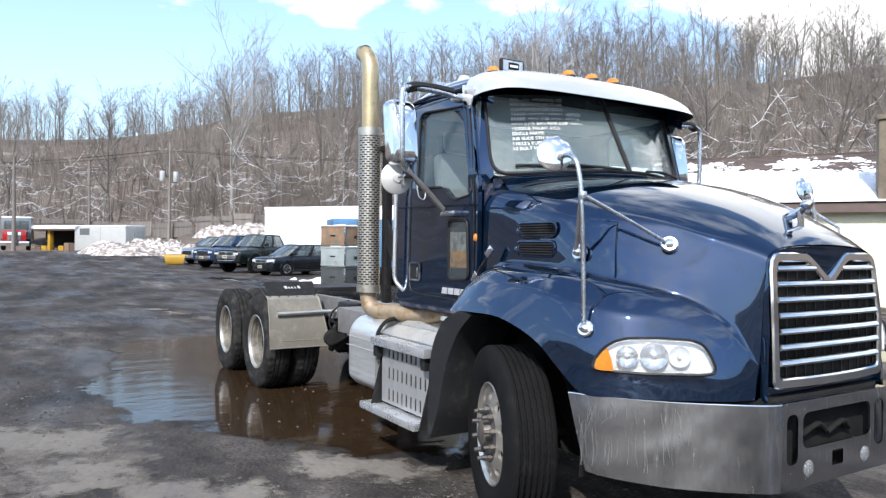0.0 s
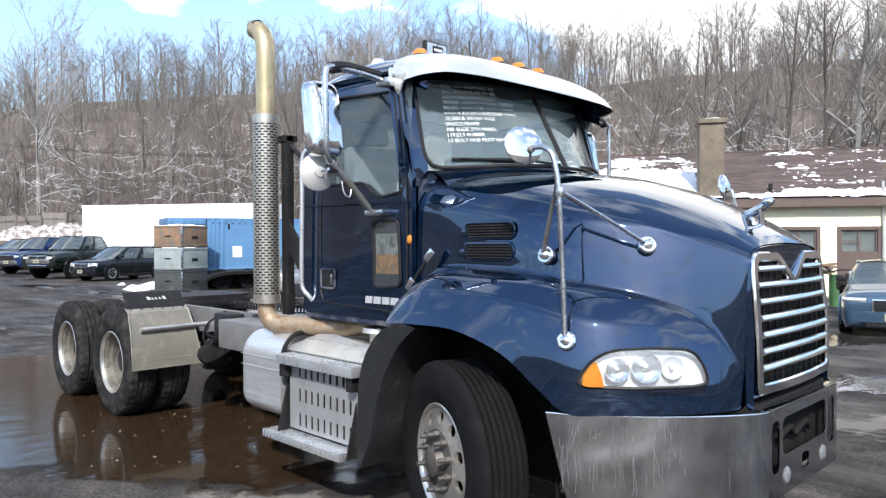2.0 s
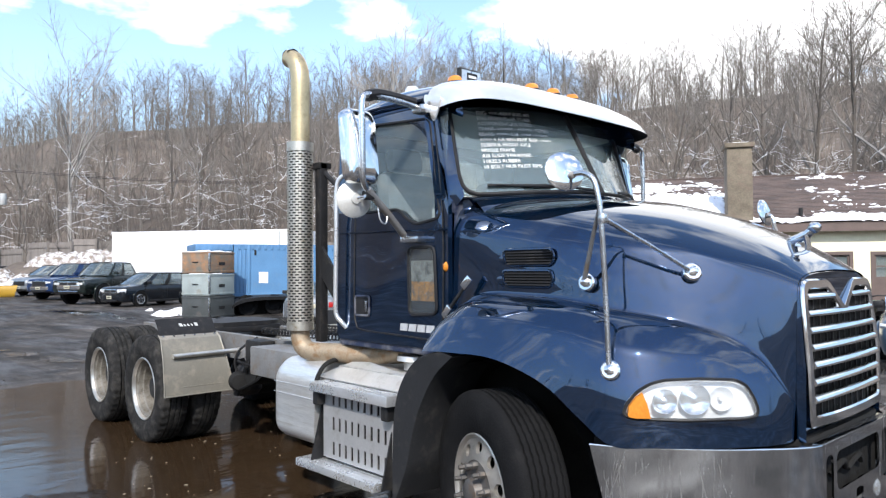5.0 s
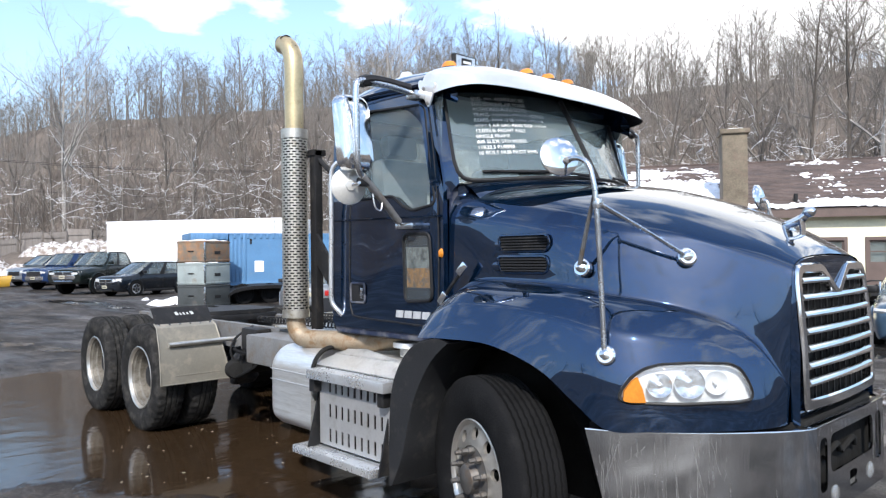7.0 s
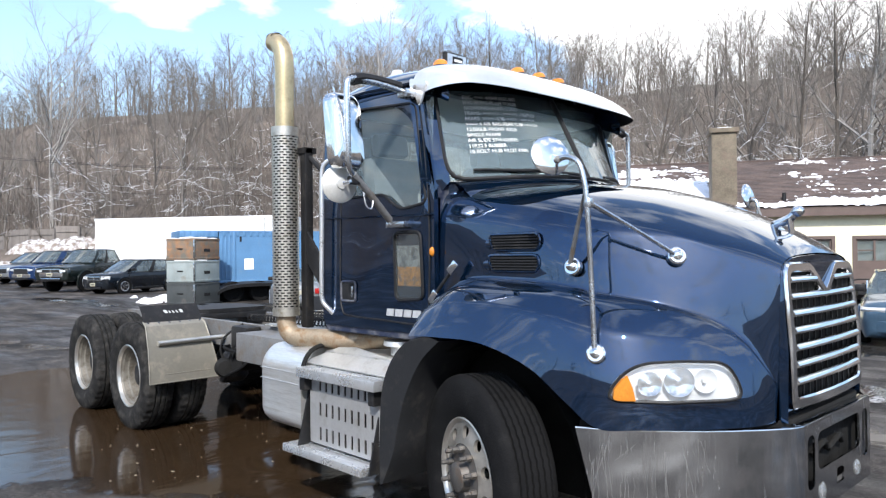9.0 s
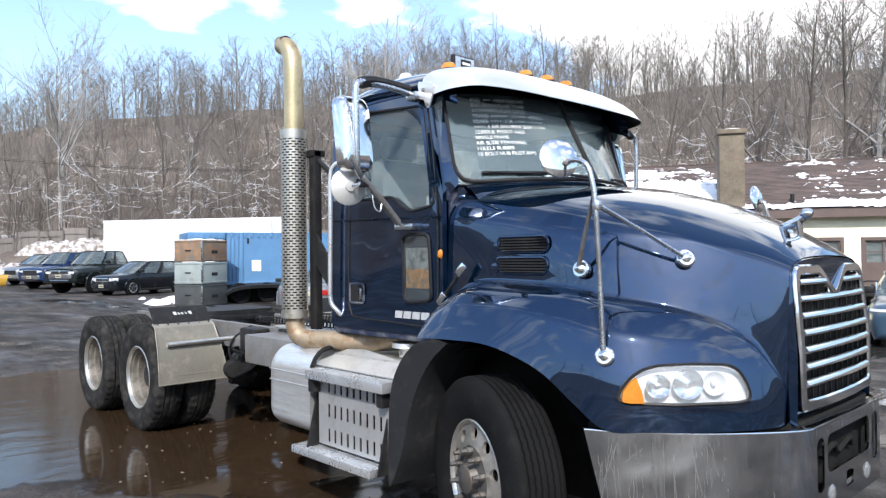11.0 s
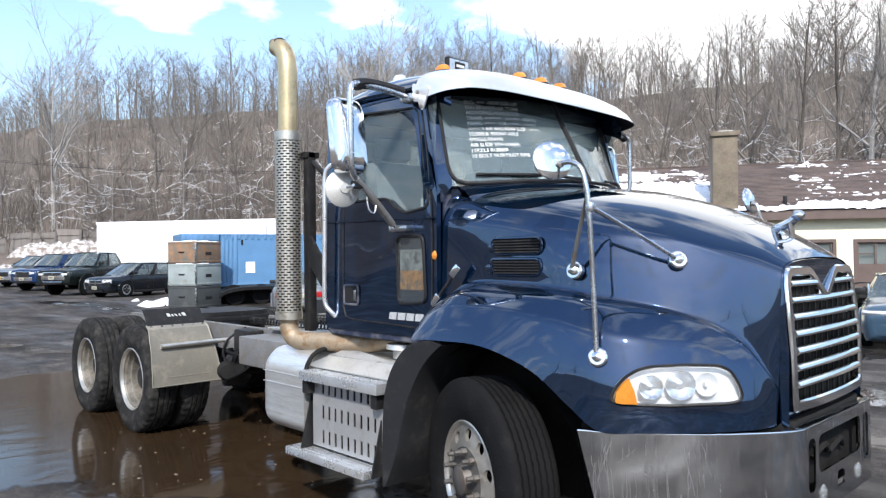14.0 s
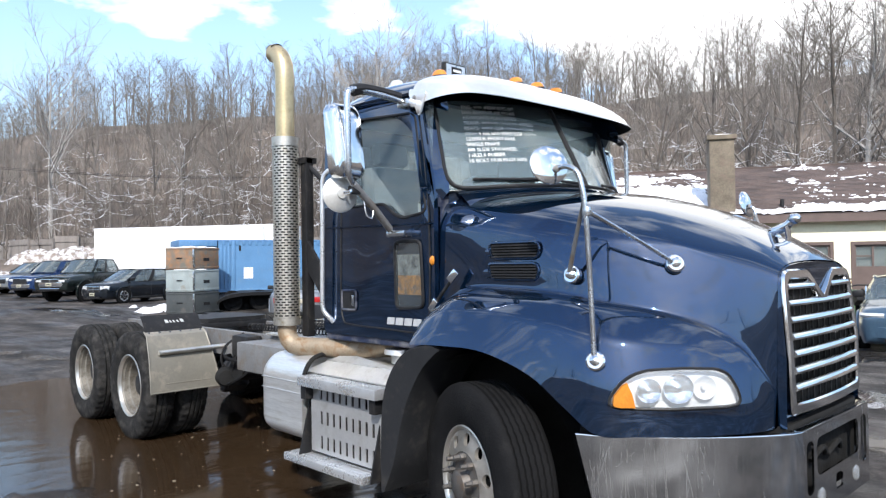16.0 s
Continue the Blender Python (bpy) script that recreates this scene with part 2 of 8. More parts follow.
M_FRAME = mat("painted_frame", (0.15, 0.15, 0.15), 0.55, 0.1, 0.25, 5.0, bump=0.15, dirt=(0.13, 0.10, 0.07), dirt_amount=0.4)
M_SEAT = mat("grey_seat_cloth", (0.14, 0.15, 0.16), 0.85, 0.0, 0.25, 12.0, bump=0.2)
M_STUD = mat("dull_steel", (0.09, 0.085, 0.08), 0.5, 0.4, 0.3, 9.0, dirt=(0.10, 0.07, 0.05), dirt_amount=0.35)
M_TRIM = mat("grey_cab_trim", (0.42, 0.43, 0.42), 0.7, 0.0, 0.12, 6.0)
M_GLASS = glass("windscreen_glass", (0.84, 0.92, 0.90), 0.0, 0.745, (0.35, 0.455, 0.47))
M_SIDEGLASS = glass("side_glass", (0.72, 0.82, 0.82), 0.0, 0.86, (0.30, 0.37, 0.39))
M_LAMPGLASS = glass("lamp_lens", (0.97, 0.98, 0.98), 0.0, 0.82, (0.62, 0.64, 0.65))
M_DARKGLASS = glass("car_glass", (0.55, 0.60, 0.61), 0.0, 0.62, (0.15, 0.18, 0.18))
M_LOWGLASS = glass("low_glass", (0.75, 0.82, 0.83), 0.0, 0.78, (0.16, 0.18, 0.18))
M_CONVEX = mat("convex_back", (0.55, 0.54, 0.51), 0.4, 0.35, 0.12, 9.0)
M_SCRATCH = mat("scratched_chrome", (0.33, 0.325, 0.31), 0.55, 0.4, 0.2, 30.0)
M_MIRROR = mat("mirror_face", (0.86, 0.88, 0.88), 0.02, 1.0, 0.02, 2.0)
M_SNOW = mat("old_snow", (0.80, 0.81, 0.84), 0.75, 0.0, 0.12, 2.0, bump=0.5, bscale=9, dirt=(0.42, 0.38, 0.33), dirt_amount=0.2)
# what the low door pane shows and reflects, put into colour
M_PANE_TAN = mat("tan_pane_view", (0.27, 0.125, 0.03), 0.6, 0.0, 0.75, 13.0, dirt=(0.05, 0.05, 0.055), dirt_amount=0.5)
M_PANE_GREY = mat("grey_pane_reflection", (0.16, 0.165, 0.16), 0.7, 0.0, 0.7, 13.0, dirt=(0.03, 0.03, 0.035), dirt_amount=0.5)
M_LAMPBOWL = mat("lamp_bowl", (0.55, 0.56, 0.57), 0.3, 0.0, 0.12, 14.0)
M_REFLECTOR = mat("lamp_reflector", (0.88, 0.89, 0.90), 0.13, 1.0, 0.04, 9.0)

# ---- geometry helpers ----
def part(name, bm, material, parent=None, label="", smooth=True, group="", kind=""):
    me = bpy.data.meshes.new(name)
    bmesh.ops.recalc_face_normals(bm, faces=bm.faces)
    bm.to_mesh(me)
    bm.free()
    if smooth:
        me.shade_smooth()
        me.set_sharp_from_angle(angle=radians(38))
    for m in (material if isinstance(material, (list, tuple)) else [material]):
        me.materials.append(m)
    ob = new(name, me)
    if parent is not None:
        ob.parent = parent
    return tagged(ob, label, group=group, kind=kind)


def thing(name, label, category, group="", at=None):
    ob = new(name)
    ob.empty_display_size = 0.2
    if at is not None:
        ob.matrix_world = at
    return tagged(ob, label, category, group)


def add_box(bm, x0, x1, y0, y1, z0, z1, bevel=0.0, m=None, mi=0):
    r = bmesh.ops.create_cube(bm, size=1.0)
    vs = r["verts"]
    for v in vs:
        v.co = Vector(((x0 + x1) / 2 + v.co.x * (x1 - x0), (y0 + y1) / 2 + v.co.y * (y1 - y0), (z0 + z1) / 2 + v.co.z * (z1 - z0)))
    fs = {f for v in vs for f in v.link_faces}
    if bevel:
        es = list({e for v in vs for e in v.link_edges})
        g = bmesh.ops.bevel(bm, geom=es, offset=bevel, segments=2, affect="EDGES", profile=0.6)
        vs = list({v for f in g["faces"] for v in f.verts} | {v for v in vs if v.is_valid})
        fs = {f for v in vs for f in v.link_faces}
    if m is not None:
        bmesh.ops.transform(bm, matrix=m, verts=vs)
    for f in fs:
        f.material_index = mi
    return vs


def box(x0, x1, y0, y1, z0, z1, bevel=0.0, m=None):
    bm = bmesh.new()
    add_box(bm, x0, x1, y0, y1, z0, z1, bevel, m)
    return bm


def spline(points, n):
    """Smooth line through points, n steps a span."""
    ps = [Vector(p) for p in points]
    out = []
    for i in range(len(ps) - 1):
        a, b, c, d = ps[max(i - 1, 0)], ps[i], ps[i + 1], ps[min(i + 2, len(ps) - 1)]
        for k in range(n):
            t = k / n
            out.append(0.5 * ((2 * b) + (c - a) * t + (2 * a - 5 * b + 4 * c - d) * t * t + (3 * b - a - 3 * c + d) * t ** 3))
    out.append(ps[-1])
    return out


def add_tube(bm, pts, r, seg=10, cap=True, mi=0):
    """A round bar along pts; r is one radius, or one a point."""
    pts = [Vector(p) for p in pts]
    rs = r if isinstance(r, (list, tuple)) else [r] * len(pts)
    rings, side = [], None
    for i, p in enumerate(pts):
        d = (pts[min(i + 1, len(pts) - 1)] - pts[max(i - 1, 0)]).normalized()
        if side is None:
            side = d.orthogonal().normalized()
        side = (side - d * side.dot(d)).normalized()
        up = d.cross(side)
        rings.append([bm.verts.new(p + rs[i] * (side * math.cos(2 * math.pi * k / seg) + up * math.sin(2 * math.pi * k / seg))) for k in range(seg)])
    for a, b in zip(rings, rings[1:]):
        for k in range(seg):
            f = bm.faces.new((a[k], a[(k + 1) % seg], b[(k + 1) % seg], b[k]))
            f.material_index = mi
    if cap:
        bm.faces.new(rings[0]).material_index = mi
        bm.faces.new(rings[-1][::-1]).material_index = mi
    return bm


def tube(pts, r, seg=10, cap=True):
    return add_tube(bmesh.new(), pts, r, seg, cap)


def add_lathe(bm, profile, seg=48, m=None, closed=False, mi=0):
    """profile: (radius, along the y axis); turned about the y axis."""
    rings = []
    for k in range(seg):
        a = 2 * math.pi * k / seg
        ring = []
        for r, y in profile:
            v = Vector((r * math.cos(a), y, r * math.sin(a)))
            ring.append(bm.verts.new(m @ v if m else v))
        rings.append(ring)
    n = len(profile)
    for k in range(seg):
        a, b = rings[k], rings[(k + 1) % seg]
        for i in range(n if closed else n - 1):
            j = (i + 1) % n
            f = bm.faces.new((a[i], a[j], b[j], b[i]))
            f.material_index = mi
    return rings


def lathe(profile, seg=48, m=None, closed=False):
    bm = bmesh.new()
    add_lathe(bm, profile, seg, m, closed)
    bmesh.ops.remove_doubles(bm, verts=bm.verts, dist=1e-5)
    return bm


def loft(sections, cap=False, closed=False):
    bm = bmesh.new()
    rows = [[bm.verts.new(p) for p in s] for s in sections]
    for a, b in zip(rows, rows[1:]):
        n = len(a)
        for i in range(n if closed else n - 1):
            j = (i + 1) % n
            bm.faces.new((a[i], a[j], b[j], b[i]))
    if cap:
        bm.faces.new(rows[0])
        bm.faces.new(rows[-1][::-1])
    return bm


def slab(poly, axis, lo, hi, bevel=0.0):
    """A flat plate: poly in the two other axes (in x, y, z order), from lo to hi along axis."""
    bm = bmesh.new()
    def p(a, b, c):
        return {"x": (c, a, b), "y": (a, c, b), "z": (a, b, c)}[axis]
    bot = [bm.verts.new(p(a, b, lo)) for a, b in poly]
    top = [bm.verts.new(p(a, b, hi)) for a, b in poly]
    n = len(poly)
    bm.faces.new(bot)
    bm.faces.new(top[::-1])
    for i in range(n):
        bm.faces.new((bot[i], bot[(i + 1) % n], top[(i + 1) % n], top[i]))
    bmesh.ops.recalc_face_normals(bm, faces=bm.faces)
    if bevel:
        bmesh.ops.bevel(bm, geom=list(bm.edges), offset=bevel, segments=2, affect="EDGES", clamp_overlap=True)
    return bm


def join(*bms):
    out = bms[0]
    for b in bms[1:]:
        me = bpy.data.meshes.new("tmp")
        b.to_mesh(me)
        b.free()
        out.from_mesh(me)
        bpy.data.meshes.remove(me)
    return out


def round_poly(pts, r, n=5):
    """Corners of a 2D outline rounded with radius about r."""
    out, m = [], len(pts)
    for i in range(m):
        a, b, c = Vector(pts[i - 1]), Vector(pts[i]), Vector(pts[(i + 1) % m])
        da, dc = (a - b), (c - b)
        k = min(r, da.length * 0.45, dc.length * 0.45)
        p, q = b + da.normalized() * k, b + dc.normalized() * k
        for j in range(n + 1):
            t = j / n
            out.append(tuple((1 - t) ** 2 * p + 2 * t * (1 - t) * b + t * t * q))
    return out


def resample(pts, n):
    """n points at even steps round a closed 2D outline."""
    ps = [Vector(p) for p in pts]
    ps.append(ps[0])
    ds = [0]
    for a, b in zip(ps, ps[1:]):
        ds.append(ds[-1] + (b - a).length)
    out, j = [], 0
    for k in range(n):
        d = ds[-1] * k / n
        while ds[j + 1] < d:
            j += 1
        t = (d - ds[j]) / max(1e-9, ds[j + 1] - ds[j])
        out.append(ps[j].lerp(ps[j + 1], t))
    return out


def holed(outer, inner, place, thick, n=64):
    """A plate with a hole through it. outer, inner: 2D outlines; place(a, b, d) gives the point at depth d."""
    oc = sum((Vector(p) for p in inner), Vector((0, 0))) / len(inner)
    def ordered(pts):
        ps = resample(pts, n)
        area = sum(ps[i].x * ps[(i + 1) % n].y - ps[(i + 1) % n].x * ps[i].y for i in range(n))
        if area < 0:
            ps.reverse()
        k = min(range(n), key=lambda i: abs(math.atan2(ps[i].y - oc.y, ps[i].x - oc.x) + 2.4))
        return ps[k:] + ps[:k]
    po, pi = ordered(outer), ordered(inner)
    bm = bmesh.new()
    rows = [[bm.verts.new(place(p.x, p.y, d)) for p in q] for q, d in ((po, 0), (pi, 0), (pi, thick), (po, thick))]
    for a, b in zip(rows, rows[1:] + rows[:1]):
        for i in range(n):
            bm.faces.new((a[i], a[(i + 1) % n], b[(i + 1) % n], b[i]))
    return bm

# ---- ground, hill and sky line ----
CX, CY = 2.0, -4.0


def smooth(a, b, v):
    t = min(1.0, max(0.0, (v - a) / (b - a)))
    return t * t * (3 - 2 * t)


def hill_start(a):
    """How far off the foot of the bank lies, by the bearing in degrees."""
    return 46 + 12 * smooth(100, 130, a) + 24 * smooth(164, 173, a)


def ground_z(x, y):
    """Height of the land: a flat yard, a bank past it and a wooded hill behind."""
    dx, dy = x - CX, y - CY
    r = math.hypot(dx, dy)
    a = math.degrees(math.atan2(dy, dx))
    if a < -90:
        a += 360
    side = smooth(40, 75, a) * (1 - smooth(205, 245, a))
    start = hill_start(a)
    z = -0.2 * smooth(12, 26, r) * (1 - smooth(29, 33, r)) * side + 0.5 * smooth(40, 62, r) * side
    ridge = 31 + 5 * math.sin(math.radians(a * 3.1 + 40)) - 4 * smooth(150, 182, a) + 4 * (1 - smooth(95, 125, a))
    h = 2.3 * smooth(start - 1, start + 7, r) + ridge * smooth(start + 10, start + 118, r) ** 1.25
    h -= 14 * smooth(start + 130, start + 330, r)
    z += side * h
    # out of view the land rises too, for the paint to reflect
    z += (1 - side) * (1.6 * smooth(40, 47, r) + 21 * smooth(50, 150, r))
    if r > 55:
        z += side * 0.9 * noise.noise(Vector((x * 0.05, y * 0.05, 0)))
    return z


def node(nt, kind, **inputs):
    n = nt.nodes.new(kind)
    for k, v in inputs.items():
        n.inputs[k.replace("_", " ")].default_value = v
    return n


def remap(nt, src, a, b, c, d):
    n = node(nt, "ShaderNodeMapRange", From_Min=a, From_Max=b, To_Min=c, To_Max=d)
    nt.links.new(src, n.inputs["Value"])
    return n.outputs["Result"]


def times(nt, a, b):
    n = nt.nodes.new("ShaderNodeMath")
    n.operation = "MULTIPLY"
    nt.links.new(a, n.inputs[0])
    nt.links.new(b, n.inputs[1])
    return n.outputs[0]


def asphalt():
    """Old patched asphalt strewn with gravel: damp dark areas, drier grey ones, streaks along the traffic, pale stones."""
    m = bpy.data.materials.new("wet_asphalt")
    m.use_nodes = True
    nt = m.node_tree
    b = nt.nodes["Principled BSDF"]
    co = nt.nodes.new("ShaderNodeTexCoord")
    streak = nt.nodes.new("ShaderNodeMapping")
    streak.inputs["Rotation"].default_value = (0, 0, radians(-52))
    streak.inputs["Scale"].default_value = (0.30, 1.0, 1.0)
    nt.links.new(co.outputs["Object"], streak.inputs["Vector"])

    def noise_of(vec, scale, detail, rough=0.6):
        n = node(nt, "ShaderNodeTexNoise", Scale=scale, Detail=detail, Roughness=rough)
        nt.links.new(vec, n.inputs["Vector"])
        return n.outputs["Fac"]
    big = noise_of(co.outputs["Object"], 0.22, 8.0, 0.68)
    band = noise_of(streak.outputs["Vector"], 1.1, 7.0, 0.7)
    mid = noise_of(co.outputs["Object"], 2.6, 8.0, 0.72)
    fine = noise_of(co.outputs["Object"], 34.0, 4.0, 0.7)
    patch = noise_of(co.outputs["Object"], 0.9, 9.0, 0.75)
    f = times(nt, remap(nt, big, 0.34, 0.66, 0.55, 1.45), remap(nt, band, 0.34, 0.66, 0.38, 1.8))
    f = times(nt, f, remap(nt, mid, 0.32, 0.68, 0.5, 1.6))
    f = times(nt, f, remap(nt, fine, 0.3, 0.7, 0.2, 2.0))
    f = times(nt, f, remap(nt, patch, 0.36, 0.64, 0.5, 1.65))
    col = node(nt, "ShaderNodeVectorMath")
    col.operation = "SCALE"
    col.inputs[0].default_value = (0.030, 0.0262, 0.0238)
    nt.links.new(f, col.inputs["Scale"])
    vor = node(nt, "ShaderNodeTexVoronoi", Scale=26.0)
    nt.links.new(co.outputs["Object"], vor.inputs["Vector"])
    stone = times(nt, remap(nt, vor.outputs["Distance"], 0.16, 0.22, 1.0, 0.0), remap(nt, noise_of(co.outputs["Object"], 5.0, 3.0), 0.47, 0.60, 0.0, 1.0))
    mx = nt.nodes.new("ShaderNodeMix")
    mx.data_type = "RGBA"
    nt.links.new(stone, mx.inputs["Factor"])
    nt.links.new(col.outputs["Vector"], mx.inputs["A"])
    mx.inputs["B"].default_value = (0.11, 0.107, 0.10, 1)
    nt.links.new(mx.outputs["Result"], b.inputs["Base Color"])
    nt.links.new(remap(nt, noise_of(streak.outputs["Vector"], 0.7, 9.0, 0.66), 0.45, 0.60, 0.85, 0.40), b.inputs["Roughness"])
    b.inputs["Specular IOR Level"].default_value = 0.22
    bp = nt.nodes.new("ShaderNodeBump")
    bp.inputs["Strength"].default_value, bp.inputs["Distance"].default_value = 1.0, 0.02
    nt.links.new(times(nt, remap(nt, fine, 0.0, 1.0, 0.2, 1.0), remap(nt, mid, 0.0, 1.0, 0.2, 1.0)), bp.inputs["Height"])
    nt.links.new(bp.outputs["Normal"], b.inputs["Normal"])
    return m


M_GROUND = asphalt()
M_HILL = mat("leaf_litter", (0.108, 0.085, 0.068), 0.9, 0.0, 0.5, 0.16, bump=0.6, bscale=2, dirt=(0.55, 0.54, 0.53), dirt_amount=0.06)


def ground_sheet():
    bm = bmesh.new()
    radii = [0.0] + [1.3 * k for k in range(1, 24)] + [32 + 3.0 * k for k in range(0, 60)] + [220, 260, 320, 400, 600, 1000, 2000, 4000]
    seg = 120
    rows = []
    for r in radii:
        rows.append([bm.verts.new((CX + r * math.cos(2 * math.pi * k / seg), CY + r * math.sin(2 * math.pi * k / seg),
                                   ground_z(CX + r * math.cos(2 * math.pi * k / seg), CY + r * math.sin(2 * math.pi * k / seg)))) for k in range(seg)])
    for i in range(len(radii) - 1):
        for k in range(seg):
            a, b, c, d = rows[i][k], rows[i][(k + 1) % seg], rows[i + 1][(k + 1) % seg], rows[i + 1][k]
            f = bm.faces.new((a, b, c, d))
            ang = 360 * k / seg
            f.material_index = 1 if radii[i] > (66 if 48 < ang < 235 else 46) else 0
    bmesh.ops.remove_doubles(bm, verts=bm.verts, dist=1e-4)
    return bm


ground = tagged(part("ground", ground_sheet(), [M_GROUND, M_HILL]), "wet dark asphalt and gravel yard rising to a leaf-covered hill", "ground", kind="structure")


def soft_edge(m, wobble=0.5, width=0.10, scale=1.6):
    """Let a sheet thin out raggedly towards its rim, by the stored distance from the rim."""
    nt = m.node_tree
    at = nt.nodes.new("ShaderNodeAttribute")
    at.attribute_name = "rim"
    co = nt.nodes.new("ShaderNodeTexCoord")
    n = node(nt, "ShaderNodeTexNoise", Scale=scale, Detail=9.0, Roughness=0.68)
    nt.links.new(co.outputs["Object"], n.inputs["Vector"])
    add = nt.nodes.new("ShaderNodeMath")
    add.operation = "ADD"
    nt.links.new(at.outputs["Fac"], add.inputs[0])
    nt.links.new(remap(nt, n.outputs["Fac"], 0.25, 0.75, -wobble, wobble), add.inputs[1])
    mix = nt.nodes.new("ShaderNodeMixShader")
    tr = nt.nodes.new("ShaderNodeBsdfTransparent")
    nt.links.new(remap(nt, add.outputs[0], -width, width, 0.0, 1.0), mix.inputs["Fac"])
    nt.links.new(tr.outputs["BSDF"], mix.inputs[1])
    nt.links.new(nt.nodes["Principled BSDF"].outputs["BSDF"], mix.inputs[2])
    nt.links.new(mix.outputs["Shader"], nt.nodes["Material Output"].inputs["Surface"])
    return m


def ripples(m, scale, strength):
    nt = m.node_tree
    co = nt.nodes.new("ShaderNodeTexCoord")
    mp = nt.nodes.new("ShaderNodeMapping")
    mp.inputs["Rotation"].default_value, mp.inputs["Scale"].default_value = (0, 0, radians(25)), (1.0, 0.45, 1.0)
    nt.links.new(co.outputs["Object"], mp.inputs["Vector"])
    n = node(nt, "ShaderNodeTexNoise", Scale=scale, Detail=3.0, Distortion=0.8)
    nt.links.new(mp.outputs["Vector"], n.inputs["Vector"])
    bp = nt.nodes.new("ShaderNodeBump")
    bp.inputs["Strength"].default_value, bp.inputs["Distance"].default_value = strength, 0.03
    nt.links.new(n.outputs["Fac"], bp.inputs["Height"])
    nt.links.new(bp.outputs["Normal"], nt.nodes["Principled BSDF"].inputs["Normal"])
    nt.nodes["Principled BSDF"].inputs["IOR"].default_value = 1.33
    return m


M_WATER = soft_edge(ripples(mat("brown_puddle_water", (0.027, 0.0165, 0.0090), 0.085, 0.0, 0.35, 0.7), 3.2, 0.18), 0.35, 0.05, 1.3)
M_WATER2 = soft_edge(ripples(mat("grey_puddle_water", (0.035, 0.033, 0.032), 0.04, 0.0, 0.25, 0.7), 4.0, 0.16), 0.6, 0.05, 0.9)
M_MUD = soft_edge(mat("pale_dried_mud", (0.125, 0.112, 0.095), 0.85, 0.0, 0.35, 1.5, bump=0.35, bscale=20, dirt=(0.10, 0.09, 0.085), dirt_amount=0.35), 0.55, 0.12, 1.5)
sheet_count = 0


def sheet(name, outline, material, label, cell=0.16, margin=0.5):
    """A thin layer on the ground: a grid that knows each point's distance from the rim."""
    global sheet_count
    sheet_count += 1
    P = np.array(outline, dtype=float)
    Q = np.roll(P, -1, axis=0)
    lo, hi = P.min(0) - margin, P.max(0) + margin
    xs, ys = np.arange(lo[0], hi[0] + cell, cell), np.arange(lo[1], hi[1] + cell, cell)
    G = np.stack(np.meshgrid(xs, ys, indexing="ij"), -1).reshape(-1, 2)
    d = np.full(len(G), 1e9)
    inside = np.zeros(len(G), dtype=bool)
    for p, q in zip(P, Q):
        e = q - p
        t = np.clip(((G - p) @ e) / (e @ e), 0, 1)
        d = np.minimum(d, np.linalg.norm(G - p - t[:, None] * e, axis=1))
        cross = (p[1] > G[:, 1]) != (q[1] > G[:, 1])
        at = p[0] + (G[:, 1] - p[1]) / (e[1] if abs(e[1]) > 1e-9 else 1e-9) * e[0]
        inside ^= cross & (G[:, 0] < at)
    d = np.where(inside, d, -d)
    ny = len(ys)
    bm = bmesh.new()
    layer = bm.verts.layers.float.new("rim")
    made = {}

    def vert(i):
        if i not in made:
            x, y = float(G[i, 0]), float(G[i, 1])
            made[i] = bm.verts.new((x, y, ground_z(x, y) + 0.004 + 0.0012 * (sheet_count % 6)))
            made[i][layer] = float(d[i])
        return made[i]
    for i in range(len(xs) - 1):
        for j in range(ny - 1):
            ids = (i * ny + j, (i + 1) * ny + j, (i + 1) * ny + j + 1, i * ny + j + 1)
            if max(d[k] for k in ids) > -margin:
                bm.faces.new([vert(k) for k in ids])
    return tagged(part(name, bm, material, None), label, "puddle", kind="structure")


def puddle(name, cx, cy, rx, ry, turn, seed, material, label, wob=0.28):
    n = 48
    rnd = random.Random(seed)
    ph = [rnd.uniform(0, 6.28) for _ in range(7)]
    ring = []
    for k in range(n):
        a = 2 * math.pi * k / n
        w = 1 + wob * sum(math.sin((j + 2) * a + ph[j]) / (j + 2) for j in range(7))
        x, y = rx * w * math.cos(a), ry * w * math.sin(a)
        c, s = math.cos(radians(turn)), math.sin(radians(turn))
        ring.append((cx + c * x - s * y, cy + s * x + c * y))
    return sheet(name, ring, material, label)


POND = [(-1.7, -0.85), (-2.2, -1.45), (-2.9, -1.72), (-3.5, -2.15), (-4.2, -2.6), (-4.8, -2.82), (-5.7, -2.75), (-6.8, -2.5), (-8.2, -2.3), (-9.3, -1.9), (-9.7, -1.0), (-9.0, 0.4), (-7.0, 1.3), (-4.5, 1.4), (-2.6, 0.8), (-1.7, 0.0)]
sheet("water", [(p.x, p.y) for p in spline([(x, y, 0) for x, y in POND + POND[:1]], 4)[:-1]], M_WATER, "shallow muddy brown puddle round the rear wheels")


def mud(cx, cy, rx, ry, turn, seed):
    puddle("ground_mud", cx, cy, rx, ry, turn, seed, M_MUD, "pale dried mud patch on the asphalt", 0.55)


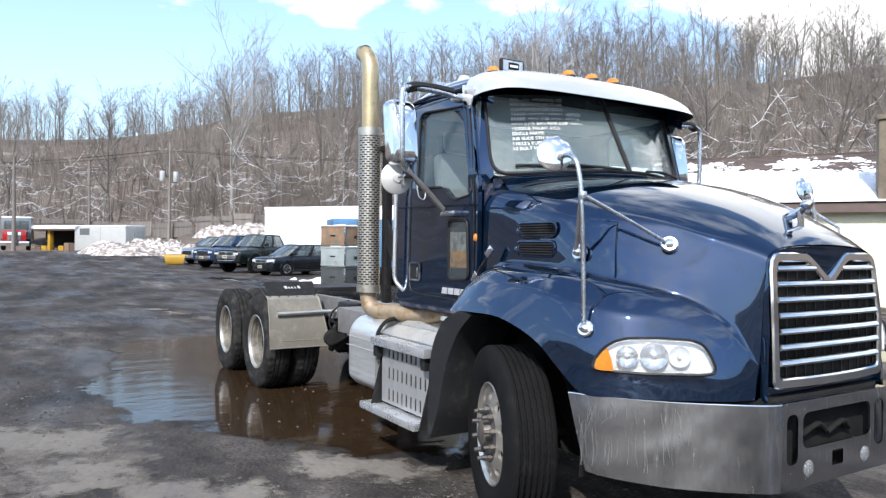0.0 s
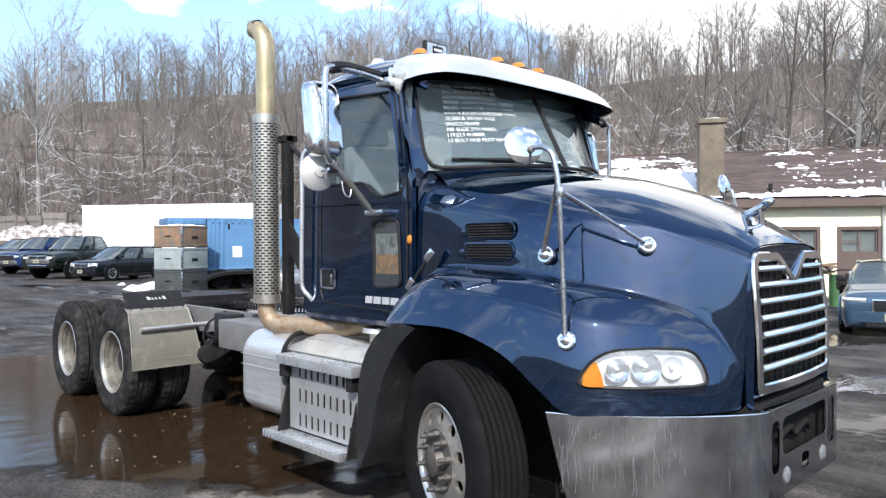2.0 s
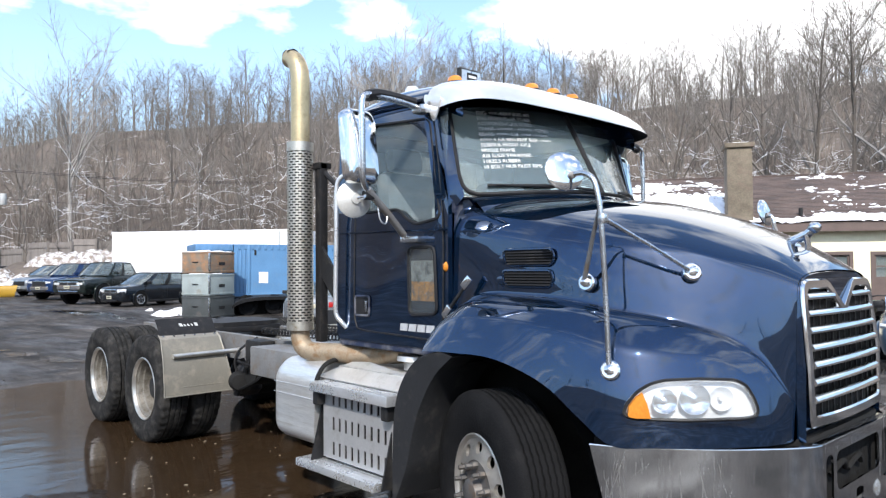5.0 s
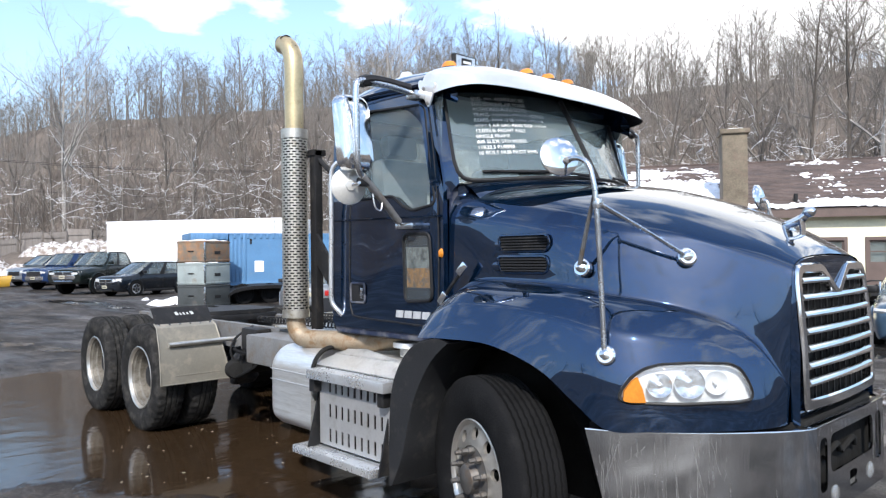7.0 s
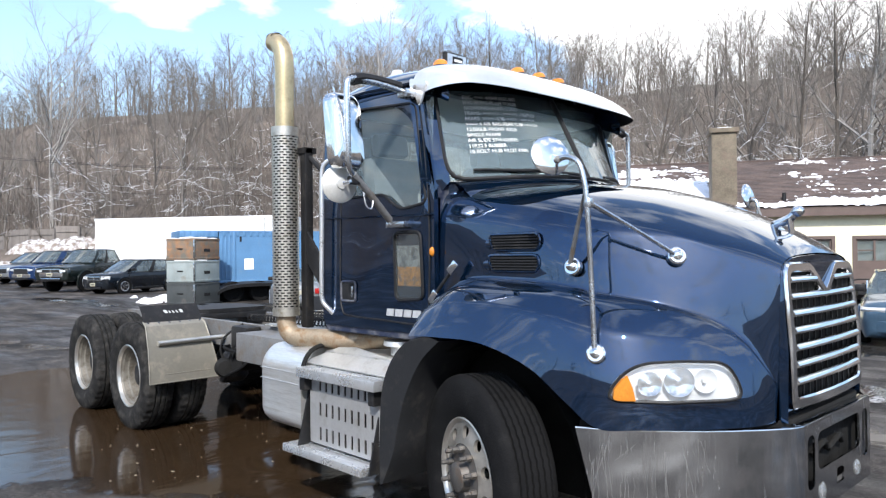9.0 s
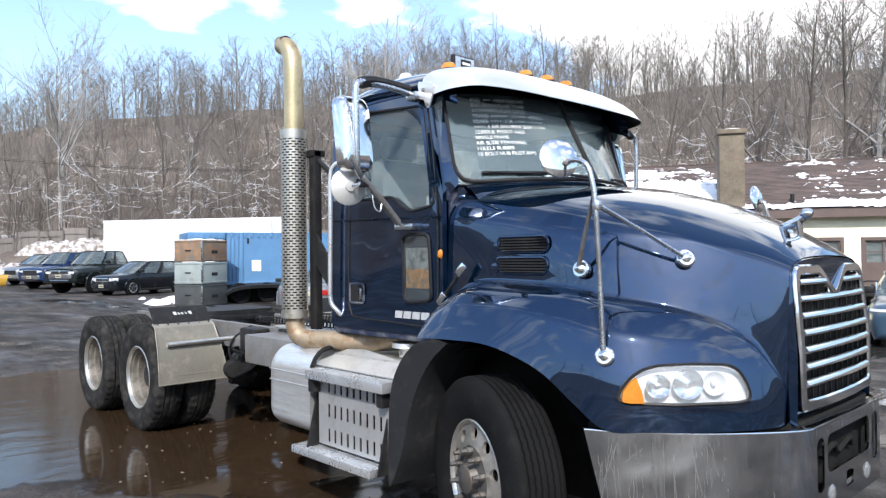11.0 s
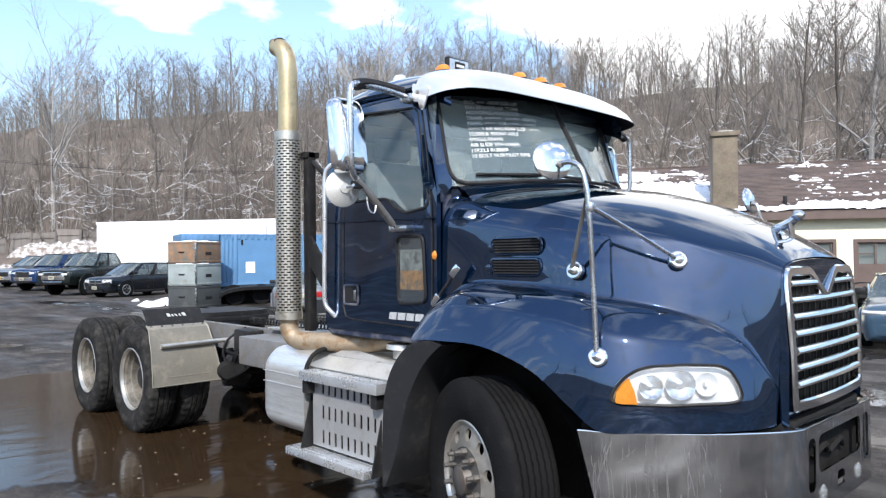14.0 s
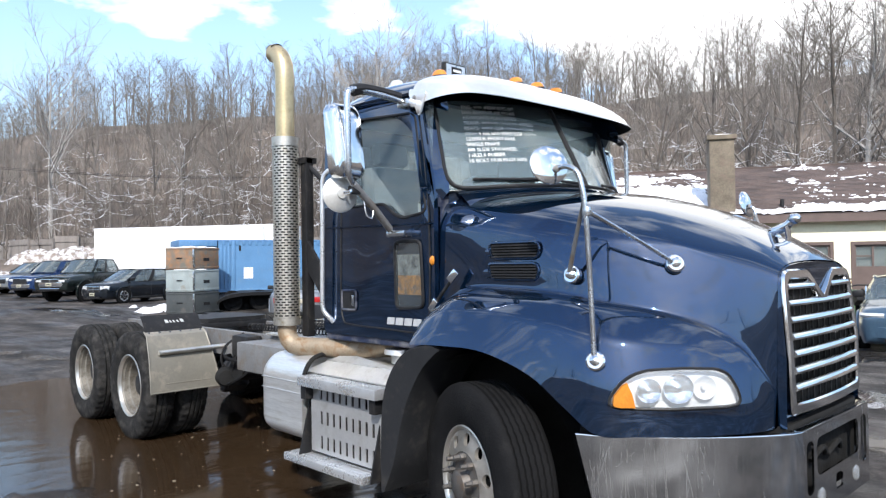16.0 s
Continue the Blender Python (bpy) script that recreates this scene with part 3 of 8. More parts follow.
mud(-3.3, -3.35, 1.1, 0.5, 35, 5)
mud(-2.3, -2.95, 0.8, 0.35, 30, 8)
mud(-1.6, -1.32, 0.40, 0.25, 35, 13)
mud(0.6, 3.5, 0.9, 0.45, 10, 14)
puddle("water_far", -2.3, 8.6, 2.2, 0.8, 50, 21, M_WATER2, "shallow grey puddle on the yard")
puddle("water_far", -0.5, 5.2, 1.35, 0.62, 50, 23, M_WATER2, "shallow grey puddle on the yard")
puddle("water_far", -13.0, 0.2, 3.2, 0.25, 12, 25, M_WATER2, "thin sheet of water on the yard")
puddle("water_far", -19.0, 6.0, 2.4, 0.5, 18, 27, M_WATER2, "thin sheet of water on the yard")
puddle("water_far", -28.5, 5.2, 3.0, 0.5, 20, 29, M_WATER2, "thin sheet of water on the yard")
puddle("water_far", -6.5, -4.3, 0.7, 0.22, 15, 31, M_WATER2, "small puddle on the yard")
puddle("water_far", -6.3, -4.75, 0.75, 0.30, 20, 35, M_WATER2, "small puddle on the yard")

# loose stones strewn over the asphalt, thicker in drifts
M_STONE = bpy.data.materials.new("loose_stones")
M_STONE.use_nodes = True
st_nt = M_STONE.node_tree
st_geo = st_nt.nodes.new("ShaderNodeNewGeometry")
st_ramp = st_nt.nodes.new("ShaderNodeValToRGB")
st_ramp.color_ramp.elements[0].color, st_ramp.color_ramp.elements[1].color = (0.016, 0.015, 0.014, 1), (0.15, 0.14, 0.125, 1)
st_ramp.color_ramp.elements[1].position = 1.0
st_mid = st_ramp.color_ramp.elements.new(0.7)
st_mid.color = (0.05, 0.047, 0.043, 1)
st_nt.links.new(st_geo.outputs["Random Per Island"], st_ramp.inputs["Fac"])
st_nt.links.new(st_ramp.outputs["Color"], st_nt.nodes["Principled BSDF"].inputs["Base Color"])
st_nt.nodes["Principled BSDF"].inputs["Roughness"].default_value = 0.7


def loose_stones(count):
    rnd = random.Random(404)
    vs, fs = [], []
    made = 0
    while made < count:
        x, y = rnd.uniform(-14.0, 3.5), rnd.uniform(-8.5, 0.5) if rnd.random() < 0.8 else rnd.uniform(0.5, 9.0)
        drift = noise.noise(Vector((x * 0.55, y * 0.55, 2.0))) + 0.5 * noise.noise(Vector((x * 2.0, y * 2.0, 6.0)))
        if drift + rnd.uniform(-0.35, 0.35) < 0.08:
            continue
        if -9.8 < x < -1.6 and -2.8 < y < 1.4:
            continue
        r = 0.004 + 0.014 * rnd.random() ** 3
        base, z = len(vs), ground_z(x, y)
        a = rnd.uniform(0, 6.28)
        for k in range(4):
            q = r * rnd.uniform(0.7, 1.3)
            vs.append((x + q * math.cos(a + k * 1.571), y + q * math.sin(a + k * 1.571), z + r * rnd.uniform(0.1, 0.4)))
        vs.append((x + r * rnd.uniform(-0.3, 0.3), y + r * rnd.uniform(-0.3, 0.3), z + r * rnd.uniform(0.7, 1.0)))
        vs.append((x, y, z - 0.003))
        for k in range(4):
            fs += [(base + k, base + (k + 1) % 4, base + 4), (base + (k + 1) % 4, base + k, base + 5)]
        made += 1
    me = bpy.data.meshes.new("loose_stones")
    me.from_pydata(vs, [], fs)
    me.materials.append(M_STONE)
    return tagged(new("loose_stones", me), "loose dark and pale gravel strewn over the asphalt", "gravel", kind="stuff")


loose_stones(22000)


def floating_bits(count):
    """Pale leaf scraps and foam adrift on the muddy puddle."""
    rnd = random.Random(71)
    vs, fs = [], []
    for _ in range(count):
        x, y = rnd.uniform(-5.2, -2.2), rnd.uniform(-1.9, 0.6)
        r, a = 0.004 + 0.012 * rnd.random() ** 2, rnd.uniform(0, 6.28)
        z, base = ground_z(x, y) + 0.011, len(vs)
        for k in range(5):
            q = r * rnd.uniform(0.6, 1.3)
            vs.append((x + q * math.cos(a + k * 1.257) * 1.5, y + q * math.sin(a + k * 1.257), z))
        vs.append((x, y, z + 0.004))
        fs += [(base + k, base + (k + 1) % 5, base + 5) for k in range(5)]
    me = bpy.data.meshes.new("floating_bits")
    me.from_pydata(vs, [], fs)
    me.materials.append(M_STONE_PALE)
    return tagged(new("floating_bits", me), "pale leaf scraps adrift on the muddy puddle", "litter", kind="stuff")


M_STONE_PALE = mat("pale_scraps", (0.22, 0.18, 0.13), 0.8, 0.0, 0.4, 30.0)
floating_bits(60)

def flat(points):
    """A single thin sheet with the given outline."""
    bm = bmesh.new()
    bm.faces.new([bm.verts.new(p) for p in points])
    return bm


# ---- the tractor unit ----
truck = thing("tractor_truck", "dark blue two-rear-axle tractor truck with day cab standing in a puddle", "truck")

# lines that run along the hood from the cab to the nose, each (out from the middle, height) at these stations
HOOD_X = (-0.85, -0.78, -0.60, -0.30, 0.0, 0.20, 0.35, 0.50, 0.64, 0.755, 0.83, 0.865)
CROWN = ((0, 2.125), (0, 2.125), (0, 2.11), (0, 2.075), (0, 2.03), (0, 1.98), (0, 1.93), (0, 1.87), (0, 1.80), (0, 1.735), (0, 1.685), (0, 1.645))
CROWN_OUT = ((0.45, 2.11), (0.45, 2.11), (0.45, 2.095), (0.44, 2.055), (0.42, 2.01), (0.39, 1.96), (0.36, 1.91), (0.33, 1.85), (0.29, 1.785), (0.26, 1.72), (0.24, 1.67), (0.22, 1.64))
ROUND_IN = ((0.745, 2.068), (0.745, 2.063), (0.745, 2.038), (0.725, 1.998), (0.685, 1.948), (0.635, 1.903), (0.595, 1.853), (0.545, 1.793), (0.493, 1.733), (0.443, 1.683), (0.403, 1.642), (0.373, 1.627))
ROUND_OUT = ((0.895, 2.00), (0.895, 1.99), (0.888, 1.962), (0.882, 1.915), (0.855, 1.865), (0.818, 1.82), (0.758, 1.783), (0.682, 1.735), (0.61, 1.682), (0.53, 1.638), (0.482, 1.605), (0.458, 1.59))
SHOULDER = ((0.936, 1.882), (0.935, 1.874), (0.931, 1.852), (0.924, 1.817), (0.904, 1.783), (0.868, 1.757), (0.792, 1.738), (0.695, 1.704), (0.617, 1.64), (0.541, 1.585), (0.492, 1.555), (0.474, 1.545))
FLANK = ((0.944, 1.62), (0.943, 1.65), (0.942, 1.68), (0.942, 1.665), (0.938, 1.64), (0.908, 1.60), (0.842, 1.575), (0.755, 1.54), (0.663, 1.485), (0.577, 1.42), (0.524, 1.35), (0.495, 1.32))
VALLEY = ((0.950, 1.372), (0.948, 1.432), (0.948, 1.516), (0.950, 1.518), (0.954, 1.500), (0.928, 1.468), (0.870, 1.444), (0.788, 1.409), (0.692, 1.355), (0.603, 1.265), (0.549, 1.145), (0.510, 1.06))
LIP = ((0.982, 1.370), (0.985, 1.428), (0.990, 1.512), (0.995, 1.513), (1.000, 1.496), (0.974, 1.464), (0.915, 1.437), (0.832, 1.399), (0.735, 1.343), (0.638, 1.25), (0.569, 1.132), (0.515, 1.05))
FENDER_TOP = ((1.05, 1.345), (1.055, 1.40), (1.066, 1.475), (1.070, 1.478), (1.068, 1.464), (1.028, 1.440), (0.970, 1.414), (0.880, 1.374), (0.777, 1.312), (0.665, 1.218), (0.585, 1.11), (0.520, 1.03))
CREASE = ((1.105, 1.315), (1.108, 1.357), (1.116, 1.402), (1.126, 1.406), (1.132, 1.376), (1.118, 1.338), (1.085, 1.310), (0.984, 1.287), (0.826, 1.266), (0.696, 1.175), (0.603, 1.08), (0.525, 1.01))
FACE = ((1.158, 1.245), (1.162, 1.262), (1.168, 1.295), (1.176, 1.28), (1.174, 1.225), (1.164, 1.165), (1.148, 1.125), (1.068, 1.10), (0.925, 1.08), (0.775, 1.035), (0.655, 1.0), (0.535, 0.96))
HEM = ((1.185, 1.205), (1.188, 1.212), (1.195, 1.22), (1.200, 1.215), (1.195, 1.13), (1.188, 1.0), (1.165, 0.90), (1.085, 0.90), (0.95, 0.90), (0.80, 0.90), (0.675, 0.90), (0.545, 0.90))
# how far each line's bend reaches towards its neighbours: small is a sharp edge
BENDS = (0, 0.45, 0.45, 0.42, 0.22, 0.45, 0.14, 0.22, 0.4, 0.16, 0.45, 0)


def bend_line(pts, reach):
    """A line along straight legs whose corners are rounded by their own reach."""
    out = [pts[0]]
    for k in range(1, len(pts) - 1):
        a, p, b = (Vector(q) for q in pts[k - 1:k + 2])
        a, b = p.lerp(a, reach[k]), p.lerp(b, reach[k])
        out.append((Vector(out[-1]) + a) / 2)
        out += [a.lerp(p, t).lerp(p.lerp(b, t), t) for t in (0.0, 0.25, 0.5, 0.75, 1.0)]
    return [Vector(p) for p in out + [(Vector(out[-1]) + Vector(pts[-1])) / 2, pts[-1]]]


def hood_mesh():
    lines = (CROWN, CROWN_OUT, ROUND_IN, ROUND_OUT, SHOULDER, FLANK, VALLEY, LIP, FENDER_TOP, CREASE, FACE, HEM)
    rows = [bend_line([(x, *ln[k]) for ln in lines], BENDS) for k, x in enumerate(HOOD_X)]
    fine = [spline([r[c] for r in rows], 5) for c in range(len(rows[0]))]
    secs = []
    for i in range(len(fine[0])):
        half = [f[i] for f in fine]
        secs.append([Vector((p.x, -p.y, p.z)) for p in reversed(half)] + [p.copy() for p in half[1:]])
    bm = loft(secs)
    # nose: close the front behind the grille
    bm.verts.ensure_lookup_table()
    n = len(secs[0])
    bm.faces.new([bm.verts[(len(secs) - 1) * n + k] for k in range(n)])
    # the skin runs on past it to the chrome surround
    last = [bm.verts[(len(secs) - 1) * n + k] for k in range(n)]
    for d, f in ((0.062, 1.0), (0.056, 0.996), (0.030, 0.993), (0.014, 0.988)):
        ring = []
        for p in secs[-1]:
            y = min(abs(p.y), 0.508 if p.z < 1.48 else 9.0) * f * (1 if p.y > 0 else -1)
            ring.append(bm.verts.new((max(p.x, nose_x(p.y, p.z) - d), y, p.z - (1 - f) * 0.6)))
        for k in range(n - 1):
            bm.faces.new((last[k], last[k + 1], ring[k + 1], ring[k]))
        last = ring
    return bm


def nose_x(y, z=1.2):
    return 0.932 - 0.055 * y * y - 0.10 * max(0.0, z - 1.22)


hood = part("hood", hood_mesh(), M_BLUE, truck, "glossy dark blue sloped hood with wide fenders")

# grille: chrome surround with a V in its top edge, seven bars before a dark core
G_HALF_OUT = [(0.0, 1.480), (0.035, 1.502), (0.15, 1.588), (0.185, 1.603), (0.39, 1.603), (0.43, 1.594), (0.455, 1.568), (0.466, 1.52), (0.486, 1.25), (0.478, 0.985), (0.468, 0.958), (0.44, 0.947), (0.2, 0.941)]
G_HALF_IN = [(0.0, 1.428), (0.03, 1.446), (0.158, 1.542), (0.19, 1.557), (0.375, 1.557), (0.402, 1.551), (0.415, 1.535), (0.424, 1.50), (0.440, 1.25), (0.432, 1.02), (0.427, 1.006), (0.41, 0.999), (0.2, 0.994)]
G_OUT = G_HALF_OUT + [(0.0, 0.940)] + [(-y, z) for y, z in reversed(G_HALF_OUT[1:])]
G_IN = G_HALF_IN + [(0.0, 0.993)] + [(-y, z) for y, z in reversed(G_HALF_IN[1:])]


def strip(outer, inner, depth, lift=0.0):
    n = len(outer)
    bm = bmesh.new()
    rows = []
    for ring, d in ((outer, -depth), (outer, -0.008), ([(o[0] * 0.85 + i[0] * 0.15, o[1] * 0.85 + i[1] * 0.15) for o, i in zip(outer, inner)], lift),
                    ([(o[0] * 0.15 + i[0] * 0.85, o[1] * 0.15 + i[1] * 0.85) for o, i in zip(outer, inner)], lift), (inner, -0.008), (inner, -depth)):
        rows.append([bm.verts.new((nose_x(y, z) + d, y, z)) for y, z in ring])
    for a, b in zip(rows, rows[1:]):
        for i in range(n):
            bm.faces.new((a[i], a[(i + 1) % n], b[(i + 1) % n], b[i]))
    return bm


grille = part("grille", slab([(y, z) for y, z in G_IN], "x", 0.862, 0.870), M_DARK, truck, "black grille core behind chrome bars")
part("nose_panel", slab([(-0.16, 1.605), (-0.165, 1.592), (-0.01, 1.492), (0.01, 1.492), (0.165, 1.592), (0.16, 1.605)], "x", 0.866, 0.884, 0.004), M_BLUE, hood, "blue panel in the notch of the grille")
part("grille_frame", strip(G_OUT, G_IN, 0.09), M_CHROME, grille, "chrome surround with a V notch")
for k in range(7):
    zc = 1.524 - k * 0.0757
    for yr in ([(-0.42, -0.12), (0.12, 0.42)] if k == 0 else [(-0.43, 0.43)]):
        ys = [yr[0] + (yr[1] - yr[0]) * j / 14 for j in range(15)]
        secs = [[Vector((nose_x(y, zc) + a, y, zc + b)) for a, b in ((-0.024, 0.021), (-0.010, 0.017), (0.001, 0.008), (0.006, -0.003), (0.003, -0.012), (-0.008, -0.017), (-0.045, -0.014), (-0.045, 0.016))] for y in ys]
        part("bar", loft(secs, cap=True, closed=True), M_CHROME, grille)
for k in range(11):
    y = -0.40 + k * 0.08
    part("rib", box(0.87, 0.878, y - 0.004, y + 0.004, 0.99, 1.47 if abs(y) < 0.12 else 1.54), M_BLACK, grille)

# hood ornament: a plain chrome figure on a base
orn = slab([(0.635, 1.745), (0.745, 1.705), (0.735, 1.722), (0.70, 1.775), (0.685, 1.775)], "y", -0.016, 0.016, 0.004)
add_tube(orn, [(0.640, 0, 1.762), (0.662, 0, 1.785), (0.70, 0, 1.802), (0.742, 0, 1.822), (0.762, 0, 1.842)], [0.014, 0.024, 0.023, 0.022, 0.020], 12)
add_tube(orn, [(0.738, 0.012, 1.815), (0.745, 0.013, 1.765), (0.742, 0.012, 1.712)], [0.014, 0.010, 0.010], 8)
add_tube(orn, [(0.738, -0.012, 1.815), (0.745, -0.013, 1.765), (0.742, -0.012, 1.712)], [0.014, 0.010, 0.010], 8)
add_tube(orn, [(0.660, 0, 1.785), (0.640, 0, 1.757), (0.655, 0, 1.738)], [0.018, 0.013, 0.010], 8)
add_tube(orn, [(0.752, 0, 1.840), (0.768, 0, 1.852), (0.790, 0, 1.853), (0.802, 0, 1.848)], [0.018, 0.029, 0.027, 0.016], 12)
part("washer_jet", join(box(0.585, 0.615, -0.115, -0.095, 1.765, 1.792, 0.005)), M_BLACK, truck)
part("hood_ornament", orn, M_CHROME, truck, "small chrome figure on the hood nose")


# headlights: outlines by arc along the nose, each a lens over bowls with an amber end
HL = [(0.0, 1.05), (0.012, 1.085), (0.05, 1.135), (0.10, 1.17), (0.16, 1.188), (0.30, 1.195), (0.45, 1.188), (0.50, 1.165), (0.535, 1.11), (0.553, 1.06), (0.545, 1.035), (0.50, 1.028), (0.25, 1.026), (0.04, 1.026), (0.01, 1.034)]
HL_A, HL_B = Vector((0.392, 1.137)), Vector((0.785, 0.735))


def headlight(s):
    def place(u, z, out):
        t = u / 0.555
        p = HL_A.lerp(HL_B, t)
        n = Vector((0.715, 0.70))
        bow = 0.05 * (1 - (2 * t - 1) ** 2)
        back = 0.10 * max(0, z - 1.09)
        q = p + n * (bow + out - back + 0.028)
        return Vector((q.x, s * q.y, z))
    outline = round_poly(HL, 0.02, 3)
    n = len(outline)
    bm = bmesh.new()
    ring = [bm.verts.new(place(u, z, -0.012)) for u, z in outline]
    ring2 = [bm.verts.new(place(u, z, -0.024)) for u, z in outline]
    for i in range(n):
        bm.faces.new((ring[i], ring[(i + 1) % n], ring2[(i + 1) % n], ring2[i]))
    for f in (0.6, 0.25, 0.02):
        ring = [bm.verts.new(place(0.27 + (u - 0.27) * f, 1.11 + (z - 1.11) * f, -0.024)) for u, z in outline]
        for i in range(n):
            bm.faces.new((ring[i], ring[(i + 1) % n], ring2[(i + 1) % n], ring2[i]))
        ring2 = ring
    lamp = part("headlight", bm, M_LAMPBOWL, truck, "clear headlight with an amber corner", smooth=False)
    c = (0.27, 1.11)
    bm = bmesh.new()
    rows = []
    for f, o in ((1.0, 0.0), (0.97, 0.012), (0.8, 0.02), (0.45, 0.026), (0.1, 0.028)):
        rows.append([bm.verts.new(place(c[0] + (u - c[0]) * f, c[1] + (z - c[1]) * f, o)) for u, z in outline])
    for a, b in zip(rows, rows[1:]):
        for i in range(n):
            bm.faces.new((a[i], a[(i + 1) % n], b[(i + 1) % n], b[i]))
    bm.faces.new(rows[-1])
    part("lens", bm, M_LAMPGLASS, lamp, "clear lens").visible_shadow = False
    for u, z, r in ((0.158, 1.103, 0.052), (0.278, 1.113, 0.064)):
        base = place(u, z, -0.004)
        m = look(base, place(u, z, 1.0)) @ pose(0, 0, 0, 90, 0, 0)
        part("reflector", lathe([(r, -0.012), (r * 0.96, -0.010), (r * 0.75, 0.006), (r * 0.4, 0.014), (r * 0.3, 0.014), (r * 0.28, 0.0), (r * 0.1, -0.006), (0.001, -0.007)], 24, m), M_REFLECTOR, lamp)
    m = look(place(0.392, 1.112, -0.010), place(0.392, 1.112, 1.0)) @ pose(0, 0, 0, 90, 0, 0)
    part("side_bowl", lathe([(0.050, -0.010), (0.047, -0.008), (0.034, 0.008), (0.012, 0.014), (0.010, -0.012), (0.001, -0.013)], 24, m), M_LAMPBOWL, lamp)
    am = [(0.010, 1.045), (0.016, 1.080), (0.045, 1.12), (0.068, 1.138), (0.086, 1.09), (0.098, 1.034), (0.04, 1.032), (0.014, 1.036)]
    bm = bmesh.new()
    r1, r2 = [bm.verts.new(place(u, z, 0.030)) for u, z in am], [bm.verts.new(place(u, z, -0.03)) for u, z in am]
    bm.faces.new(r1)
    bm.faces.new(r2)
    for i in range(len(am)):
        j = (i + 1) % len(am)
        bm.faces.new((r1[i], r1[j], r2[j], r2[i]))
    part("turn_signal", bm, M_AMBER, lamp, "amber turn signal")
    bm = bmesh.new()
    rim = [place(u, z, 0.004) for u, z in outline]
    add_tube(bm, rim + [rim[0]], 0.008, 6, cap=False)
    part("gasket", bm, M_BLACK, lamp)


for s in (-1, 1):
    headlight(s)

# bumper: swept plate of worn chrome with lamp and tow openings
B_PLAN = [(0.235, 1.155), (0.33, 1.105), (0.46, 1.015), (0.64, 0.875), (0.81, 0.70), (0.925, 0.545), (0.955, 0.47)]


def front_plate():
    """The flat middle of the bumper, cut by rounded openings."""
    bm = bmesh.new()
    loops = [[(-0.47, 0.47), (0.47, 0.47), (0.47, 0.885), (-0.47, 0.885)]]
    for c in (-1, 1):
        loops.append(round_poly([(c * 0.385 + 0.045, 0.59), (c * 0.385 + 0.045, 0.83), (c * 0.385 - 0.045, 0.83), (c * 0.385 - 0.045, 0.59)], 0.042, 5))
    loops.append(round_poly([(-0.30, 0.655), (0.30, 0.655), (0.30, 0.83), (-0.30, 0.83)], 0.05, 5))
    loops.append(round_poly([(-0.05, 0.54), (0.05, 0.54), (0.05, 0.615), (-0.05, 0.615)], 0.012, 3))
    edges = []
    for lp in loops:
        vs = [bm.verts.new((0.955, y, z)) for y, z in lp]
        edges += [bm.edges.new((vs[i], vs[(i + 1) % len(vs)])) for i in range(len(vs))]
    bmesh.ops.triangle_fill(bm, use_beauty=True, edges=edges)
    g = bmesh.ops.extrude_face_region(bm, geom=list(bm.faces))
    bmesh.ops.translate(bm, vec=(-0.010, 0, 0), verts=[v for v in g["geom"] if isinstance(v, bmesh.types.BMVert)])
    return bm


bumper = part("bumper", front_plate(), M_BUMPER, truck, "worn chrome swept bumper with lamp and tow openings", smooth=False)
for s in (-1, 1):
    plan = spline([(x, s * y, 0) for x, y in B_PLAN], 4)
    secs = []
    for i, p in enumerate(plan):
        d = (plan[min(i + 1, len(plan) - 1)] - plan[max(i - 1, 0)]).normalized()
        n = Vector((-d.y, d.x, 0)) * (1 if -d.y > 0 else -1)
        if i == len(plan) - 1:
            n = Vector((1, 0, 0))
        low = 0.50 - 0.03 * min(1, i / 12)
        # the outer end leans: its foot stands further forward than its top
        lean = Vector((0.075, -s * 0.05, 0)) * max(0.0, 1 - i / 8)

        def at(z, off):
            q = p - n * off + lean * ((0.885 - z) / 0.385)
            return Vector((q.x, q.y, z))
        secs.append([at(0.887, 0.028), at(0.887, 0.002), at(0.884, 0.0), at(0.878, 0.0), at(0.86, -0.0004), at(0.75, -0.002), at(0.60, -0.001), at(low, 0.004), at(low, 0.012), at(0.65, 0.010), at(0.878, 0.011), at(0.878, 0.028)])
    part("wing", loft(secs, cap=True, closed=True), M_BUMPER, bumper, "swept-back bumper end")
rnd = random.Random(31)
for s in (-1, 1):
    plan = spline([(x, s * y, 0) for x, y in B_PLAN], 6)
    for k in range(30):
        i = rnd.randrange(3, 19) if k % 4 else rnd.randrange(3, 28)
        a, b = plan[i], plan[i + 1]
        d = (b - a).normalized()
        n = Vector((abs(d.y), s * abs(d.x), 0))
        z, off, pts = rnd.uniform(0.70, 0.86), rnd.random(), []
        p0 = a.lerp(b, off)
        run = rnd.uniform(0.06, 0.30)
        lean = rnd.choice((0.0, 0.0, 0.0, 0.006, -0.012))
        w = 0.0
        for j in range(7):
            w += rnd.gauss(0, 0.004) + lean
            q = p0 + d * w + n * 0.0012
            pts.append((q.x, q.y, max(0.53, z - run * j / 6)))
        part("drip_mark", tube(pts, rnd.uniform(0.0003, 0.0008), 4), M_SCRATCH, bumper)
part("lip", box(0.90, 0.957, -0.47, 0.47, 0.876, 0.888, 0.003), M_BUMPER, bumper)
part("cross_member", box(0.80, 0.88, -0.5, 0.5, 0.5, 0.84, 0.01), M_DARK, truck)
